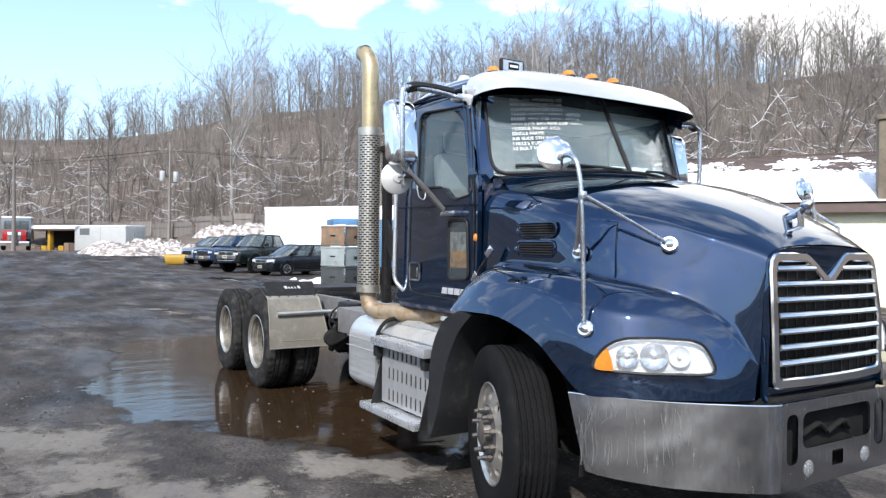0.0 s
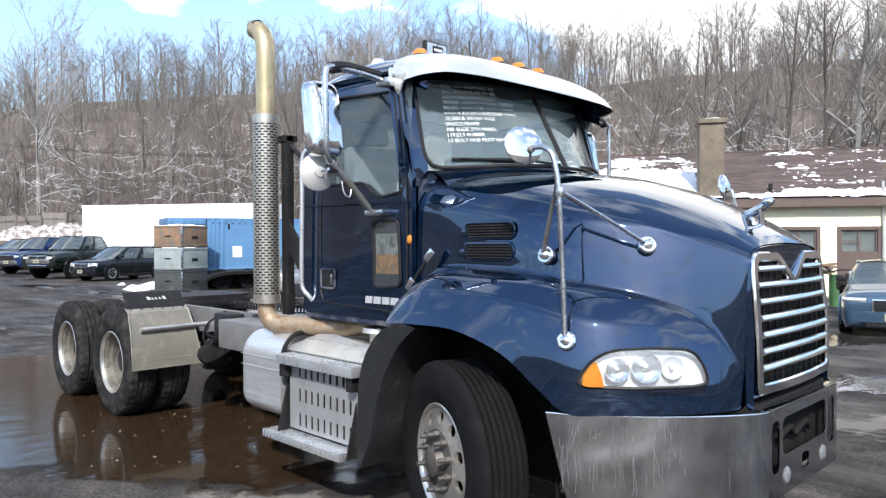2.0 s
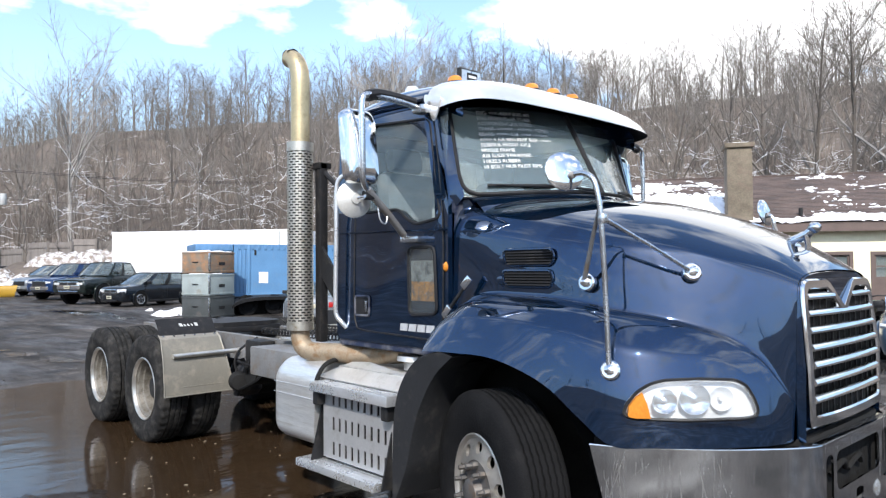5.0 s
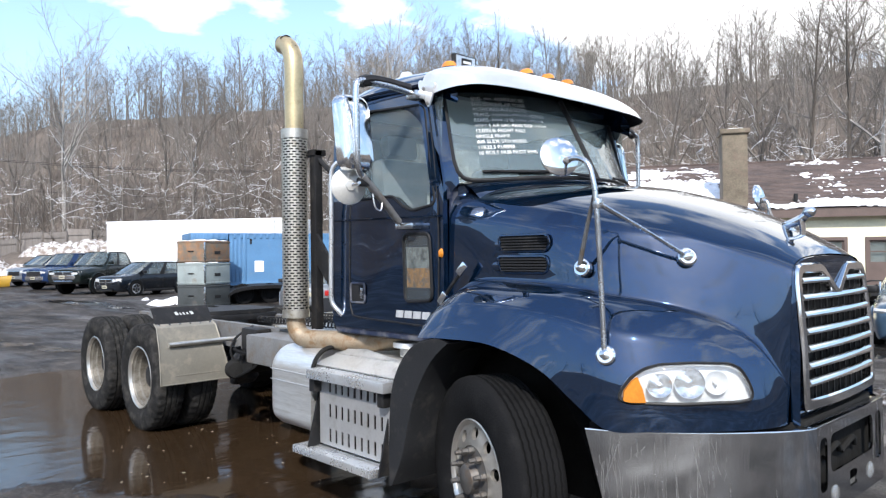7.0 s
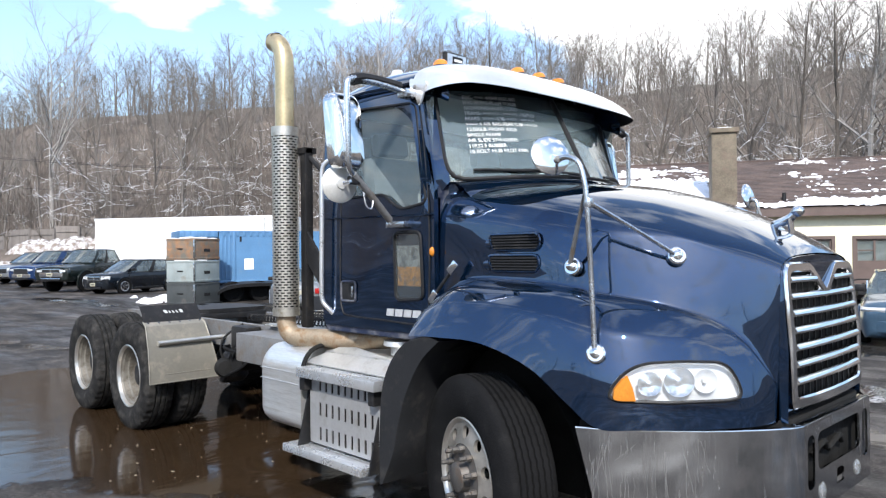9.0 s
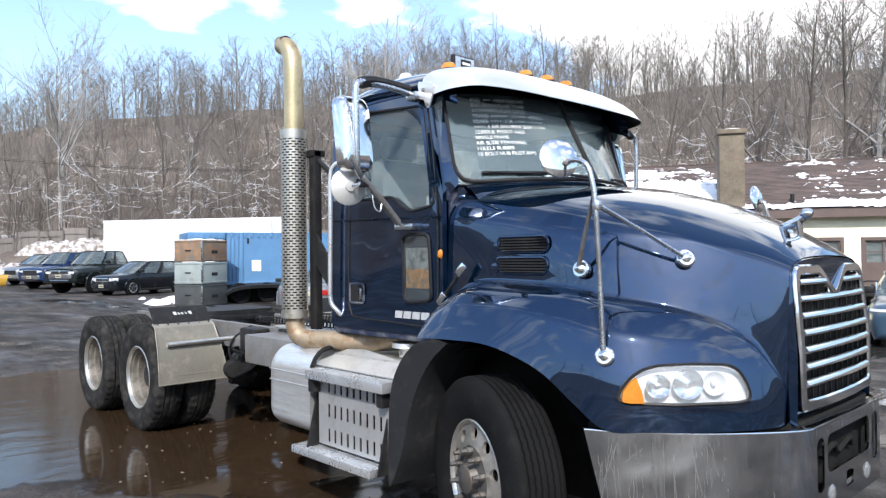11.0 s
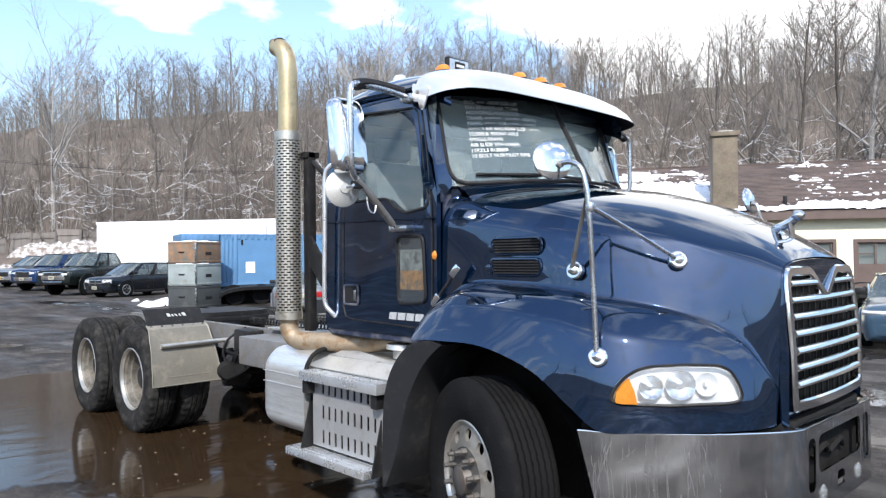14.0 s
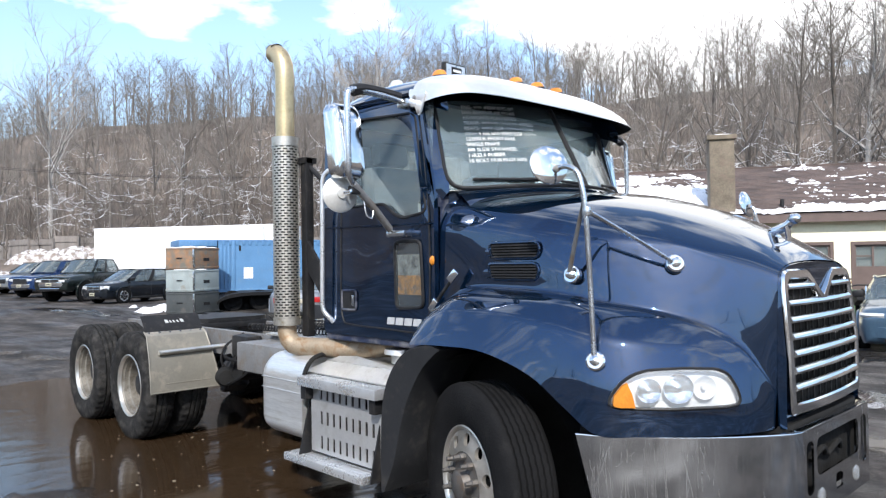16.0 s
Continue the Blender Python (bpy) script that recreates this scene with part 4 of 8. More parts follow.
for y in (-0.25, 0.25):
    fog = part("fog_lamp", lathe([(0.0, 0.012), (0.03, 0.008), (0.042, -0.004), (0.046, -0.012), (0.044, -0.03)], 20, pose(0.958, y, 0.555, 0, 0, -90)), M_LAMPGLASS, bumper, "round fog lamp")
    part("bowl", lathe([(0.044, -0.004), (0.03, -0.022), (0.001, -0.026)], 16, pose(0.957, y, 0.555, 0, 0, -90)), M_ALU_BRIGHT, fog)
for y0, y1, zz in ((-0.22, -0.02, 0.70), (0.0, 0.2, 0.69)):
    bm = bmesh.new()
    add_tube(bm, spline([(0.90, y0, zz), (0.92, (y0 + y1) / 2, zz + 0.05), (0.90, y1, zz)], 5), 0.014, 8)
    part("tow_hook", bm, M_DARK, bumper)
part("under_nose", slab([(0.22, -1.10), (0.42, -1.0), (0.62, -0.85), (0.79, -0.67), (0.90, -0.45), (0.90, 0.45), (0.79, 0.67), (0.62, 0.85), (0.42, 1.0), (0.22, 1.10)], "z", 0.80, 0.905), M_DARK, truck)


# wheels
def tyre_profile(R, w, grooves, lug=0.0):
    half = w / 2
    pts = [(0.288, -half * 0.62), (0.295, -half * 0.80), (0.34, -half * 0.96), (0.41, -half * 1.03), (R - 0.055, -half * 0.98), (R - 0.015, -half * 0.90), (R - 0.004, -half * 0.80)]
    for g in grooves:
        c = g * half
        pts += [(R, c - 0.009), (R - 0.016, c - 0.007), (R - 0.016, c + 0.007), (R, c + 0.009)]
    pts += [(R - 0.004, half * 0.80), (R - 0.015, half * 0.90), (R - 0.055, half * 0.98), (0.41, half * 1.03), (0.34, half * 0.96), (0.295, half * 0.80), (0.288, half * 0.62)]
    return pts


def tyre_mesh(R, w, grooves, lugs=0):
    bm = bmesh.new()
    seg = 120
    prof = tyre_profile(R, w, grooves)
    rings = add_lathe(bm, prof, seg)
    if not lugs:
        for k, ring in enumerate(rings):
            for v, (r, y) in zip(ring, prof):
                if r > R - 0.02 and abs(y) < w * 0.36:
                    v.co.y += 0.002 if k % 2 else -0.002
    if lugs:
        for k, ring in enumerate(rings):
            if k % 3 == 0:
                for v, (r, y) in zip(ring, prof):
                    if r > R - 0.06 and abs(y) > w * 0.24:
                        s = (r - 0.018) / r
                        v.co.x *= s
                        v.co.z *= s
    return bm


def disc_with_holes(r0, r1, y0, y1, rh, hole, count=10):
    """Ring of sheet with round openings. Radius r0 at depth y0 to r1 at y1."""
    bm = bmesh.new()
    n = 24
    for k in range(count):
        a0, a1 = 2 * math.pi * k / count, 2 * math.pi * (k + 1) / count
        am = (a0 + a1) / 2
        per = []
        for j in range(n):
            t = j / n * 4
            e, f = int(t), t - int(t)
            per.append([(a0 + (a1 - a0) * f, r0), (a1, r0 + (r1 - r0) * f), (a1 - (a1 - a0) * f, r1), (a0, r1 - (r1 - r0) * f)][e])
        off = math.atan2(per[0][1] - rh, (per[0][0] - am) * rh)
        def pos(a, r, d=0.0):
            t = (r - r0) / (r1 - r0)
            y = y0 + (y1 - y0) * (t * t * (3 - 2 * t)) + d
            return Vector((r * math.cos(a), y, r * math.sin(a)))
        outer = [bm.verts.new(pos(a, r)) for a, r in per]
        inn, back = [], []
        for a, r in per:
            w = math.atan2(r - rh, (a - am) * rh)
            aa, rr = am + hole * math.cos(w) / rh, rh + hole * math.sin(w)
            inn.append(bm.verts.new(pos(aa, rr)))
            back.append(bm.verts.new(pos(aa, rr, 0.02)))
        for j in range(n):
            q = (j + 1) % n
            bm.faces.new((outer[j], outer[q], inn[q], inn[j]))
            bm.faces.new((inn[j], inn[q], back[q], back[j]))
    bmesh.ops.remove_doubles(bm, verts=bm.verts, dist=1e-4)
    return bm


def front_wheel(m, label):
    """Outer face towards -y."""
    w = part("wheel", lathe([(0.285, -0.05), (0.30, -0.105), (0.300, -0.115), (0.293, -0.118), (0.284, -0.113), (0.275, -0.100)], 64), M_WHEEL, truck, label)
    w.matrix_world = m
    part("tyre", tyre_mesh(0.52, 0.275, (-0.60, -0.36, -0.12, 0.12, 0.36, 0.60)), M_RUBBER, w, "black ribbed steer tyre")
    part("disc", disc_with_holes(0.165, 0.275, -0.121, -0.100, 0.228, 0.032), M_WHEEL, w, "polished wheel disc with ten hand holes")
    part("hub_face", lathe([(0.165, -0.118), (0.155, -0.121), (0.105, -0.121), (0.085, -0.125), (0.075, -0.165), (0.055, -0.175), (0.0005, -0.178)], 40), M_STUD, w)
    part("barrel", lathe([(0.275, -0.095), (0.262, 0.0), (0.262, 0.10)], 40), M_DARK, w)
    for k in range(10):
        a = 2 * math.pi * (k + 0.5) / 10
        bm = lathe([(0.019, 0.0), (0.019, -0.03), (0.013, -0.034), (0.012, -0.065), (0.0005, -0.068)], 6, pose(0.143 * math.cos(a), -0.12, 0.143 * math.sin(a)))
        part("lug_nut", bm, M_STUD, w)
    return w


def rear_wheel(x, s):
    w = part("wheel", lathe([(0.286, 0.02), (0.296, -0.10), (0.303, -0.117), (0.297, -0.121), (0.286, -0.116), (0.279, -0.09)], 64), M_WHEEL, truck, "dual rear wheel with deep dull rim")
    part("barrel", lathe([(0.279, -0.09), (0.274, -0.072), (0.262, -0.066), (0.257, -0.03), (0.242, -0.02), (0.238, 0.055)], 64), M_RIM, w, "dirty inside of the rim, its shade put into the colour")
    part("tyre", tyre_mesh(0.52, 0.27, (-0.36, 0.0, 0.36), 1), M_TYRE_DUSTY, w, "dusty black lugged drive tyre")
    bm = tyre_mesh(0.52, 0.27, (-0.36, 0.0, 0.36), 1)
    bmesh.ops.translate(bm, vec=(0, 0.33, 0), verts=bm.verts)
    part("tyre", bm, M_TYRE_DUSTY, w, "inner tyre of the pair")
    part("disc", disc_with_holes(0.16, 0.25, 0.10, 0.055, 0.212, 0.024), M_RIM, w)
    part("hub", lathe([(0.165, 0.10), (0.12, 0.095), (0.115, 0.0), (0.10, -0.02), (0.06, -0.03), (0.0005, -0.032)], 32), M_PLASTIC, w, "dirty axle hub")
    for k in range(10):
        a = 2 * math.pi * (k + 0.5) / 10
        part("lug_nut", lathe([(0.019, 0.10), (0.019, 0.07), (0.012, 0.066), (0.011, 0.045), (0.0005, 0.043)], 6, pose(0.143 * math.cos(a), 0, 0.143 * math.sin(a))), M_STUD, w)
    w.matrix_world = pose(x, s * 1.065, 0.51) if s < 0 else pose(x, s * 1.065, 0.51, 0, 0, 180)


STEER = -20.0
front_wheel(pose(-0.43, -1.03, 0.51, 0, 0, STEER), "front wheel with polished disc and bare studs")
front_wheel(pose(-0.43, 1.03, 0.51, 0, 0, 180 + STEER), "front wheel with polished disc and bare studs")
for x in (-4.99, -6.31):
    for s in (-1, 1):
        rear_wheel(x, s)
bm = tube([(-0.43, -0.9, 0.5), (-0.43, 0.9, 0.5)], 0.06)
part("front_axle", bm, M_DARK, truck)
for x in (-4.99, -6.31):
    bm = tube([(x, -0.8, 0.51), (x, -0.25, 0.51), (x, -0.18, 0.51), (x, 0.18, 0.51), (x, 0.25, 0.51), (x, 0.8, 0.51)], [0.08, 0.08, 0.2, 0.2, 0.08, 0.08], 14)
    part("rear_axle", bm, M_DARK, truck)

# wheel wells and the grey splash panels behind the front wheels
for s in (-1, 1):
    secs = []
    for k in range(17):
        a = radians(-8 + 200 * k / 16)
        r = 0.66
        secs.append([Vector((-0.43 + r * math.cos(a) * 0.98, s * y, 0.52 + r * math.sin(a))) for y in (1.05, 0.9, 0.5)])
    part("wheel_well", loft(secs), M_DARK, truck)
    outer = spline([(-0.70, 1.225, 0), (-0.90, 1.165, 0), (-1.03, 1.03, 0), (-1.095, 0.86, 0), (-1.115, 0.60, 0), (-1.115, 0.345, 0)], 4)
    inner = spline([(-0.60, 1.195, 0), (-0.74, 1.08, 0), (-0.86, 0.90, 0), (-0.93, 0.72, 0), (-0.985, 0.53, 0), (-1.075, 0.345, 0)], 4)
    secs = [[Vector((a.x, s * 0.80, a.y)), Vector((a.x, s * 1.165, a.y)), Vector((a.x + 0.012, s * 1.19, a.y - 0.008)), Vector((b.x - 0.01, s * 1.185, b.y)), Vector((b.x, s * 1.16, b.y)), Vector((b.x, s * 0.80, b.y))] for a, b in zip(outer, inner)]
    part("splash_panel", loft(secs, cap=True, closed=True), M_PLASTIC, truck, "grey plastic splash panel behind the front wheel")
for s in (-1, 1):
    part("wing_liner", box(-1.06, 0.50, s * 0.62 - 0.01, s * 0.62 + 0.01, 0.36, 1.28), M_DARK, truck)
    part("front_liner", box(0.28, 0.30, min(s * 0.5, s * 1.02), max(s * 0.5, s * 1.02), 0.46, 0.92), M_DARK, truck)
part("engine_block", box(-0.9, 0.75, -0.42, 0.42, 0.55, 1.5, 0.05), M_DARK, truck)
for s in (-1, 1):
    part("inner_panel", box(-0.8, 0.85, s * 0.46 - 0.01, s * 0.46 + 0.01, 0.55, 1.55), M_DARK, truck)

# hood louvres, latches
for s in (-1, 1):
    for zc, yl in ((1.716, 0.941), (1.606, 0.949)):
        outl = round_poly([(-0.455, zc + 0.043), (-0.135, zc + 0.043), (-0.115, zc), (-0.135, zc - 0.043), (-0.425, zc - 0.043), (-0.455, zc)], 0.036, 5)
        v = part("louvre", slab(outl, "y", *sorted((s * 0.90, s * yl))), M_DARK, hood, "black air louvre in the hood side")
        part("lip", tube([(a, s * yl, b) for a, b in outl + outl[:1]], 0.008, 6), M_BLUE, v)
        for k in range(5):
            z = zc - 0.031 + k * 0.0145
            part("slat", slab([(yl, z), (yl + 0.007, z - 0.004), (yl + 0.007, z), (yl, z + 0.004)] if s > 0 else [(-yl, z), (-yl - 0.007, z - 0.004), (-yl - 0.007, z), (-yl, z + 0.004)], "x", -0.437, -0.132), M_PLASTIC, v)
        # the pressed lead-in before the opening
        secs = []
        for q in range(9):
            t = q / 8
            w = 0.030 * (1 - (1 - t) ** 2)
            out = yl - 0.012 + 0.014 * t
            secs.append([Vector((-0.60 + 0.150 * t, s * (out + 0.009 * t * math.cos(b) - 0.006), zc - 0.012 + w * math.sin(b))) for b in [-1.57 + 3.14 * e / 8 for e in range(9)]])
        part("lead_in", loft(secs), M_BLUE, v)
    latch = part("hood_latch", tube([(-0.845, s * 1.005, 1.40), (-0.75, s * 1.01, 1.495), (-0.655, s * 1.0, 1.60)], 0.010, 8), M_BLACK, truck, "rubber hood latch with chrome ends")
    for a, b in (((-0.855, s * 1.012, 1.385), (-0.80, s * 1.018, 1.445)), ((-0.70, s * 1.012, 1.555), (-0.648, s * 1.005, 1.61))):
        m = look(a, b) @ pose(0, 0, 0, 0, 0, 90)
        L = (Vector(b) - Vector(a)).length
        part("hook", box(-0.022, 0.022, -0.007, 0.007, -L, 0, 0.005, m), M_CHROME, latch)

# ---- cab ----
cab = part("cab", box(-1.93, -0.88, -0.95, 0.95, 1.14, 1.22, 0.02), M_BLUE_LOW, truck, "dark blue day cab")


def wall_y(z):
    return 0.985 - 0.035 * max(0.0, (z - 1.9) / 0.75)


SIDE = round_poly([(-1.955, 1.19), (-0.845, 1.19), (-0.845, 2.06), (-0.975, 2.60), (-1.02, 2.67), (-1.86, 2.70), (-1.955, 2.60)], 0.04, 4)
DOORWIN = round_poly([(-1.66, 2.03), (-1.66, 2.57), (-1.60, 2.60), (-1.06, 2.56), (-1.02, 2.53), (-0.915, 1.98), (-0.93, 1.955), (-1.12, 1.93), (-1.20, 1.96), (-1.30, 2.03)], 0.035, 4)
for s in (-1, 1):
    side = part("side_panel", holed(SIDE, DOORWIN, lambda a, b, d: Vector((a, s * (wall_y(b) - d), b)), 0.05, 96), M_BLUE, cab, "dark blue cab side with door")
    pane = loft([[Vector((x, s * (wall_y(z) - 0.022), z)) for z in (1.92, 2.2, 2.45, 2.63)] for x in (-1.68, -1.3, -0.89)])
    part("door_window", pane, M_SIDEGLASS, cab, "door window").visible_shadow = False
    # seam of the door, as a dark groove strip
    seam = spline([(-1.735, 2.62, 0), (-1.745, 2.0, 0), (-1.755, 1.45, 0), (-1.735, 1.30, 0), (-1.66, 1.265, 0), (-1.3, 1.255, 0), (-0.92, 1.25, 0), (-0.895, 1.32, 0), (-0.89, 1.95, 0), (-0.995, 2.55, 0), (-1.04, 2.635, 0), (-1.70, 2.65, 0), (-1.735, 2.62, 0)], 4)
    part("door_seam", tube([(p.x, s * (wall_y(p.y) + 0.0005), p.y) for p in seam], 0.0055, 5), M_BLACK, cab)
    part("window_seal", tube([(a, s * (wall_y(b) + 0.001), b) for a, b in DOORWIN + DOORWIN[:1]], 0.009, 6), M_BLACK, cab)
    crease = [(-1.955, s * 0.988, 1.905), (-1.4, s * 0.991, 1.895), (-0.86, s * 0.989, 1.885)]
    part("belt_crease", tube(crease, 0.006, 6), M_BLUE, cab)
    # low window in the door
    lowp = round_poly([(-1.19, 1.79), (-0.955, 1.79), (-0.935, 1.40), (-1.18, 1.385)], 0.045, 4)
    part("low_window", flat([(a, s * 0.992, b) for a, b in lowp]), M_LOWGLASS, cab, "small low window in the door").visible_shadow = False
    # panels that paint the tan view and grey reflection in this pane
    part("low_backing", slab([(-1.165, 1.47), (-0.955, 1.47), (-0.95, 1.585), (-1.165, 1.585)], "y", *sorted((s * 0.984, s * 0.9885))), M_PANE_TAN, cab)
    part("low_backing", slab([(-1.165, 1.585), (-0.95, 1.585), (-0.955, 1.71), (-1.17, 1.71)], "y", *sorted((s * 0.984, s * 0.988))), M_PANE_GREY, cab)
    part("low_seal", tube([(a, s * 0.992, b) for a, b in lowp + lowp[:1]], 0.010, 6), M_BLACK, cab)
    # handle
    hp = round_poly([(-1.735, 1.485), (-1.585, 1.485), (-1.585, 1.36), (-1.735, 1.36)], 0.02, 3)
    h = part("door_handle", slab(hp, "y", *sorted((s * 0.978, s * 0.9915))), M_BLACK, cab, "black recessed door handle")
    part("frame", tube([(a, s * 0.991, b) for a, b in hp + hp[:1]], 0.008, 6), M_BLUE_LOW, h)
    part("lever", box(-1.625, -1.60, min(s * 0.99, s * 0.999), max(s * 0.99, s * 0.999), 1.385, 1.455, 0.004), M_STEEL, h)
    part("marker_lamp", lathe([(0.001, -0.014), (0.016, -0.011), (0.022, 0.0)], 14, pose(-0.862, s * 0.986, 1.672, 0, 0, 0 if s < 0 else 180) @ Matrix.Diagonal((0.8, 1, 1.3, 1))), M_AMBER, cab, "amber side marker")
    # lower sill and grab bar
    part("sill", slab(round_poly([(-1.93, 1.155), (-0.90, 1.155), (-0.86, 1.235), (-1.945, 1.25)], 0.02, 3), "y", *sorted((s * 0.93, s * 0.976))), M_BLUE_LOW, cab, "scuffed lower cab sill")
    gb = spline([(-1.80, s * 0.985, 2.30), (-1.855, s * 1.02, 2.28), (-1.885, s * 1.035, 2.20), (-1.89, s * 1.035, 1.9), (-1.90, s * 1.035, 1.5), (-1.90, s * 1.03, 1.36), (-1.865, s * 1.005, 1.30), (-1.85, s * 0.98, 1.27)], 5)
    part("grab_bar", tube(gb, 0.016, 10), M_ALU_BRIGHT, cab, "white tubular grab bar")
    # badge on the door as a plain bright bar
    for k in range(4):
        x0 = -1.275 + k * 0.080
        part("badge", slab([(x0, 1.285), (x0 + 0.065, 1.285), (x0 + 0.073, 1.328), (x0 + 0.008, 1.328)], "y", *sorted((s * 0.984, s * 0.990))), M_BADGE, cab)


def ws(u, v):
    """Windscreen: u across -1..1, v up 0..1."""
    b = Vector((-0.475 - 0.375 * u * u, 0.915 * u, 2.125 - 0.05 * u * u))
    t = Vector((-0.76 - 0.22 * u * u, 0.885 * u, 2.66 - 0.03 * u * u))
    return b.lerp(t, v)


def ws_strip(u0, u1, n=10):
    return loft([[ws(u0 + (u1 - u0) * i / n, j / 6) for j in range(7)] for i in range(n + 1)])


for u0, u1 in ((-0.985, -0.02), (0.02, 0.985)):
    part("windscreen", ws_strip(u0, u1), M_GLASS, cab, "clear windscreen half with white writing" if u0 < 0 else "clear windscreen half").visible_shadow = False
part("divider", tube([ws(0, v / 6) + Vector((0.006, 0, 0)) for v in range(7)], 0.016, 8), M_BLACK, cab, "black windscreen divider")
for s in (-1, 1):
    pil = loft([[ws(s * 0.965, v) + Vector((0.012, 0, 0)), ws(s * 1.0, v) + Vector((0.012, s * 0.015, 0)), ws(s * 1.0, v) + Vector((-0.005, s * 0.06, 0)), ws(s * 1.0, v) + Vector((-0.10, s * 0.075, 0)), ws(s * 1.0, v) + Vector((-0.10, 0, 0))] for v in (1.05, 0.7, 0.3, 0.0)] + [[Vector((x, s * y, z)) for x, y in ((-0.858, 0.93), (-0.860, 0.945), (-0.872, 0.973), (-0.955, 0.985), (-0.955, 0.90))] for z in (2.0, 1.93, 1.80)], cap=True, closed=True)
    part("pillar", pil, M_BLUE, cab, "dark blue windscreen pillar")
    seal = [ws(s * 0.975, 0.99), ws(s * 0.975, 0.5), ws(s * 0.973, 0.24), ws(s * 0.962, 0.12), ws(s * 0.935, 0.045), ws(s * 0.89, 0.012)] + [ws(s * u / 10, 0.0) for u in range(8, -1, -1)]
    part("screen_seal", tube([p + Vector((0.006, 0, 0)) for p in seal], 0.013, 8), M_BLACK, cab)
# cowl between hood and screen
cow = loft([[ws(u, 0.0) + Vector((0.15, 0.0, -0.075 - 0.03 * u * u)), ws(u, 0.0) + Vector((0.09, 0, -0.034 - 0.012 * u * u)), ws(u, 0.0) + Vector((0.045, 0, -0.016)), ws(u, 0.0) + Vector((0.012, 0, -0.009)), ws(u, 0.0) + Vector((-0.02, 0, -0.02)), ws(u, 0.0) + Vector((-0.04, 0, -0.25))] for u in [k / 20 for k in range(-19, 20)]])
part("cowl", cow, M_BLUE, cab, "dark blue cowl below the windscreen")
front = slab([(-0.95, 1.2), (0.95, 1.2), (0.95, 2.05), (-0.95, 2.05)], "x", -0.875, -0.845)
part("firewall", front, M_BLUE_LOW, cab)
for s in (-1, 1):
    secs = []
    for z, a, b, c in ((1.36, 0.984, 0.976, 0.952), (1.62, 0.986, 0.976, 0.947), (1.86, 0.986, 0.974, 0.940), (1.94, 0.985, 0.965, 0.922), (2.00, 0.983, 0.945, 0.896), (2.045, 0.978, 0.905, 0.82), (2.075, 0.965, 0.85, 0.70)):
        secs.append([Vector((-1.0, s * (a - 0.10), z)), Vector((-0.955, s * a, z)), Vector((-0.905, s * (a - 0.001), z)), Vector((-0.878, s * b, z)), Vector((-0.846, s * c, z)), Vector((-0.846, s * (c - 0.10), z))])
    cols = [spline([q[k] for q in secs], 3) for k in range(6)]
    part("cowl_corner", loft([[c[i] for c in cols] for i in range(len(cols[0]))]), M_BLUE, cab, "dark blue body corner below the pillar")
# wipers
for u0, u1 in ((-0.42, -0.80), (0.42, 0.80)):
    pts = [ws(u0 * 0.3, 0.0) + Vector((0.05, 0, 0.01)), ws(u0, 0.07) + Vector((0.03, 0, 0)), ws(u1, 0.10) + Vector((0.03, 0, 0))]
    w = part("wiper", tube(pts, [0.010, 0.008, 0.006], 6), M_BLACK, cab, "black wiper arm")
    part("blade", tube([ws(u0 * 0.75, 0.05) + Vector((0.022, 0, 0)), ws(u0 * 1.4, 0.075) + Vector((0.022, 0, 0)), ws(u1 * 1.05, 0.10) + Vector((0.022, 0, 0))], 0.009, 6), M_BLACK, w)

ROOF = [(-0.80, 2.755, 0.93), (-0.95, 2.815, 0.96), (-1.15, 2.865, 0.98), (-1.45, 2.89, 0.98), (-1.75, 2.87, 0.98), (-1.92, 2.83, 0.96), (-1.98, 2.74, 0.94)]


def roof_section(x, zt, k):
    half = [(0, zt), (0.35, zt - 0.006), (0.62, zt - 0.028), (0.80, zt - 0.07), (0.90, zt - 0.135), (0.945 * k / 0.98, zt - 0.20), (0.955 * k / 0.98, min(zt - 0.22, 2.645))]
    half = spline([(x, y, z) for y, z in half], 3)
    return [Vector((p.x, -p.y, p.z)) for p in reversed(half)] + [p.copy() for p in half[1:]]


secs = spline([(a, b, c) for a, b, c in ROOF], 3)
bm = loft([roof_section(*p) for p in secs])
bm.verts.ensure_lookup_table()
nn = len(roof_section(*secs[0]))
bm.faces.new([bm.verts[(len(secs) - 1) * nn + k] for k in range(nn)])
part("roof", bm, M_BLUE, cab, "dark blue cab roof")
for s in (-1, 1):
    part("gutter", tube([(-1.97, s * 0.958, 2.69), (-1.5, s * 0.972, 2.695), (-1.05, s * 0.968, 2.675), (-0.95, s * 0.96, 2.60)], 0.012, 6), M_BLUE, cab)
back = holed(round_poly([(-0.96, 1.19), (0.96, 1.19), (0.935, 2.72), (-0.935, 2.72)], 0.06, 4), round_poly([(-0.55, 2.05), (0.55, 2.05), (0.52, 2.55), (-0.52, 2.55)], 0.06, 4), lambda a, b, d: Vector((-1.955 + d, a, b)), 0.05, 64)
part("back_panel", back, M_BLUE, cab, "cab back wall")
part("rear_window", flat([(-1.937, -0.57, 2.03), (-1.937, 0.57, 2.03), (-1.937, 0.54, 2.57), (-1.937, -0.54, 2.57)]), M_SIDEGLASS, cab, "rear window").visible_shadow = False
part("cab_floor", box(-1.93, -0.88, -0.93, 0.93, 1.22, 1.26), M_DARK, cab)
part("headliner", box(-1.90, -1.0, -0.9, 0.9, 2.62, 2.64), M_TRIM, cab)
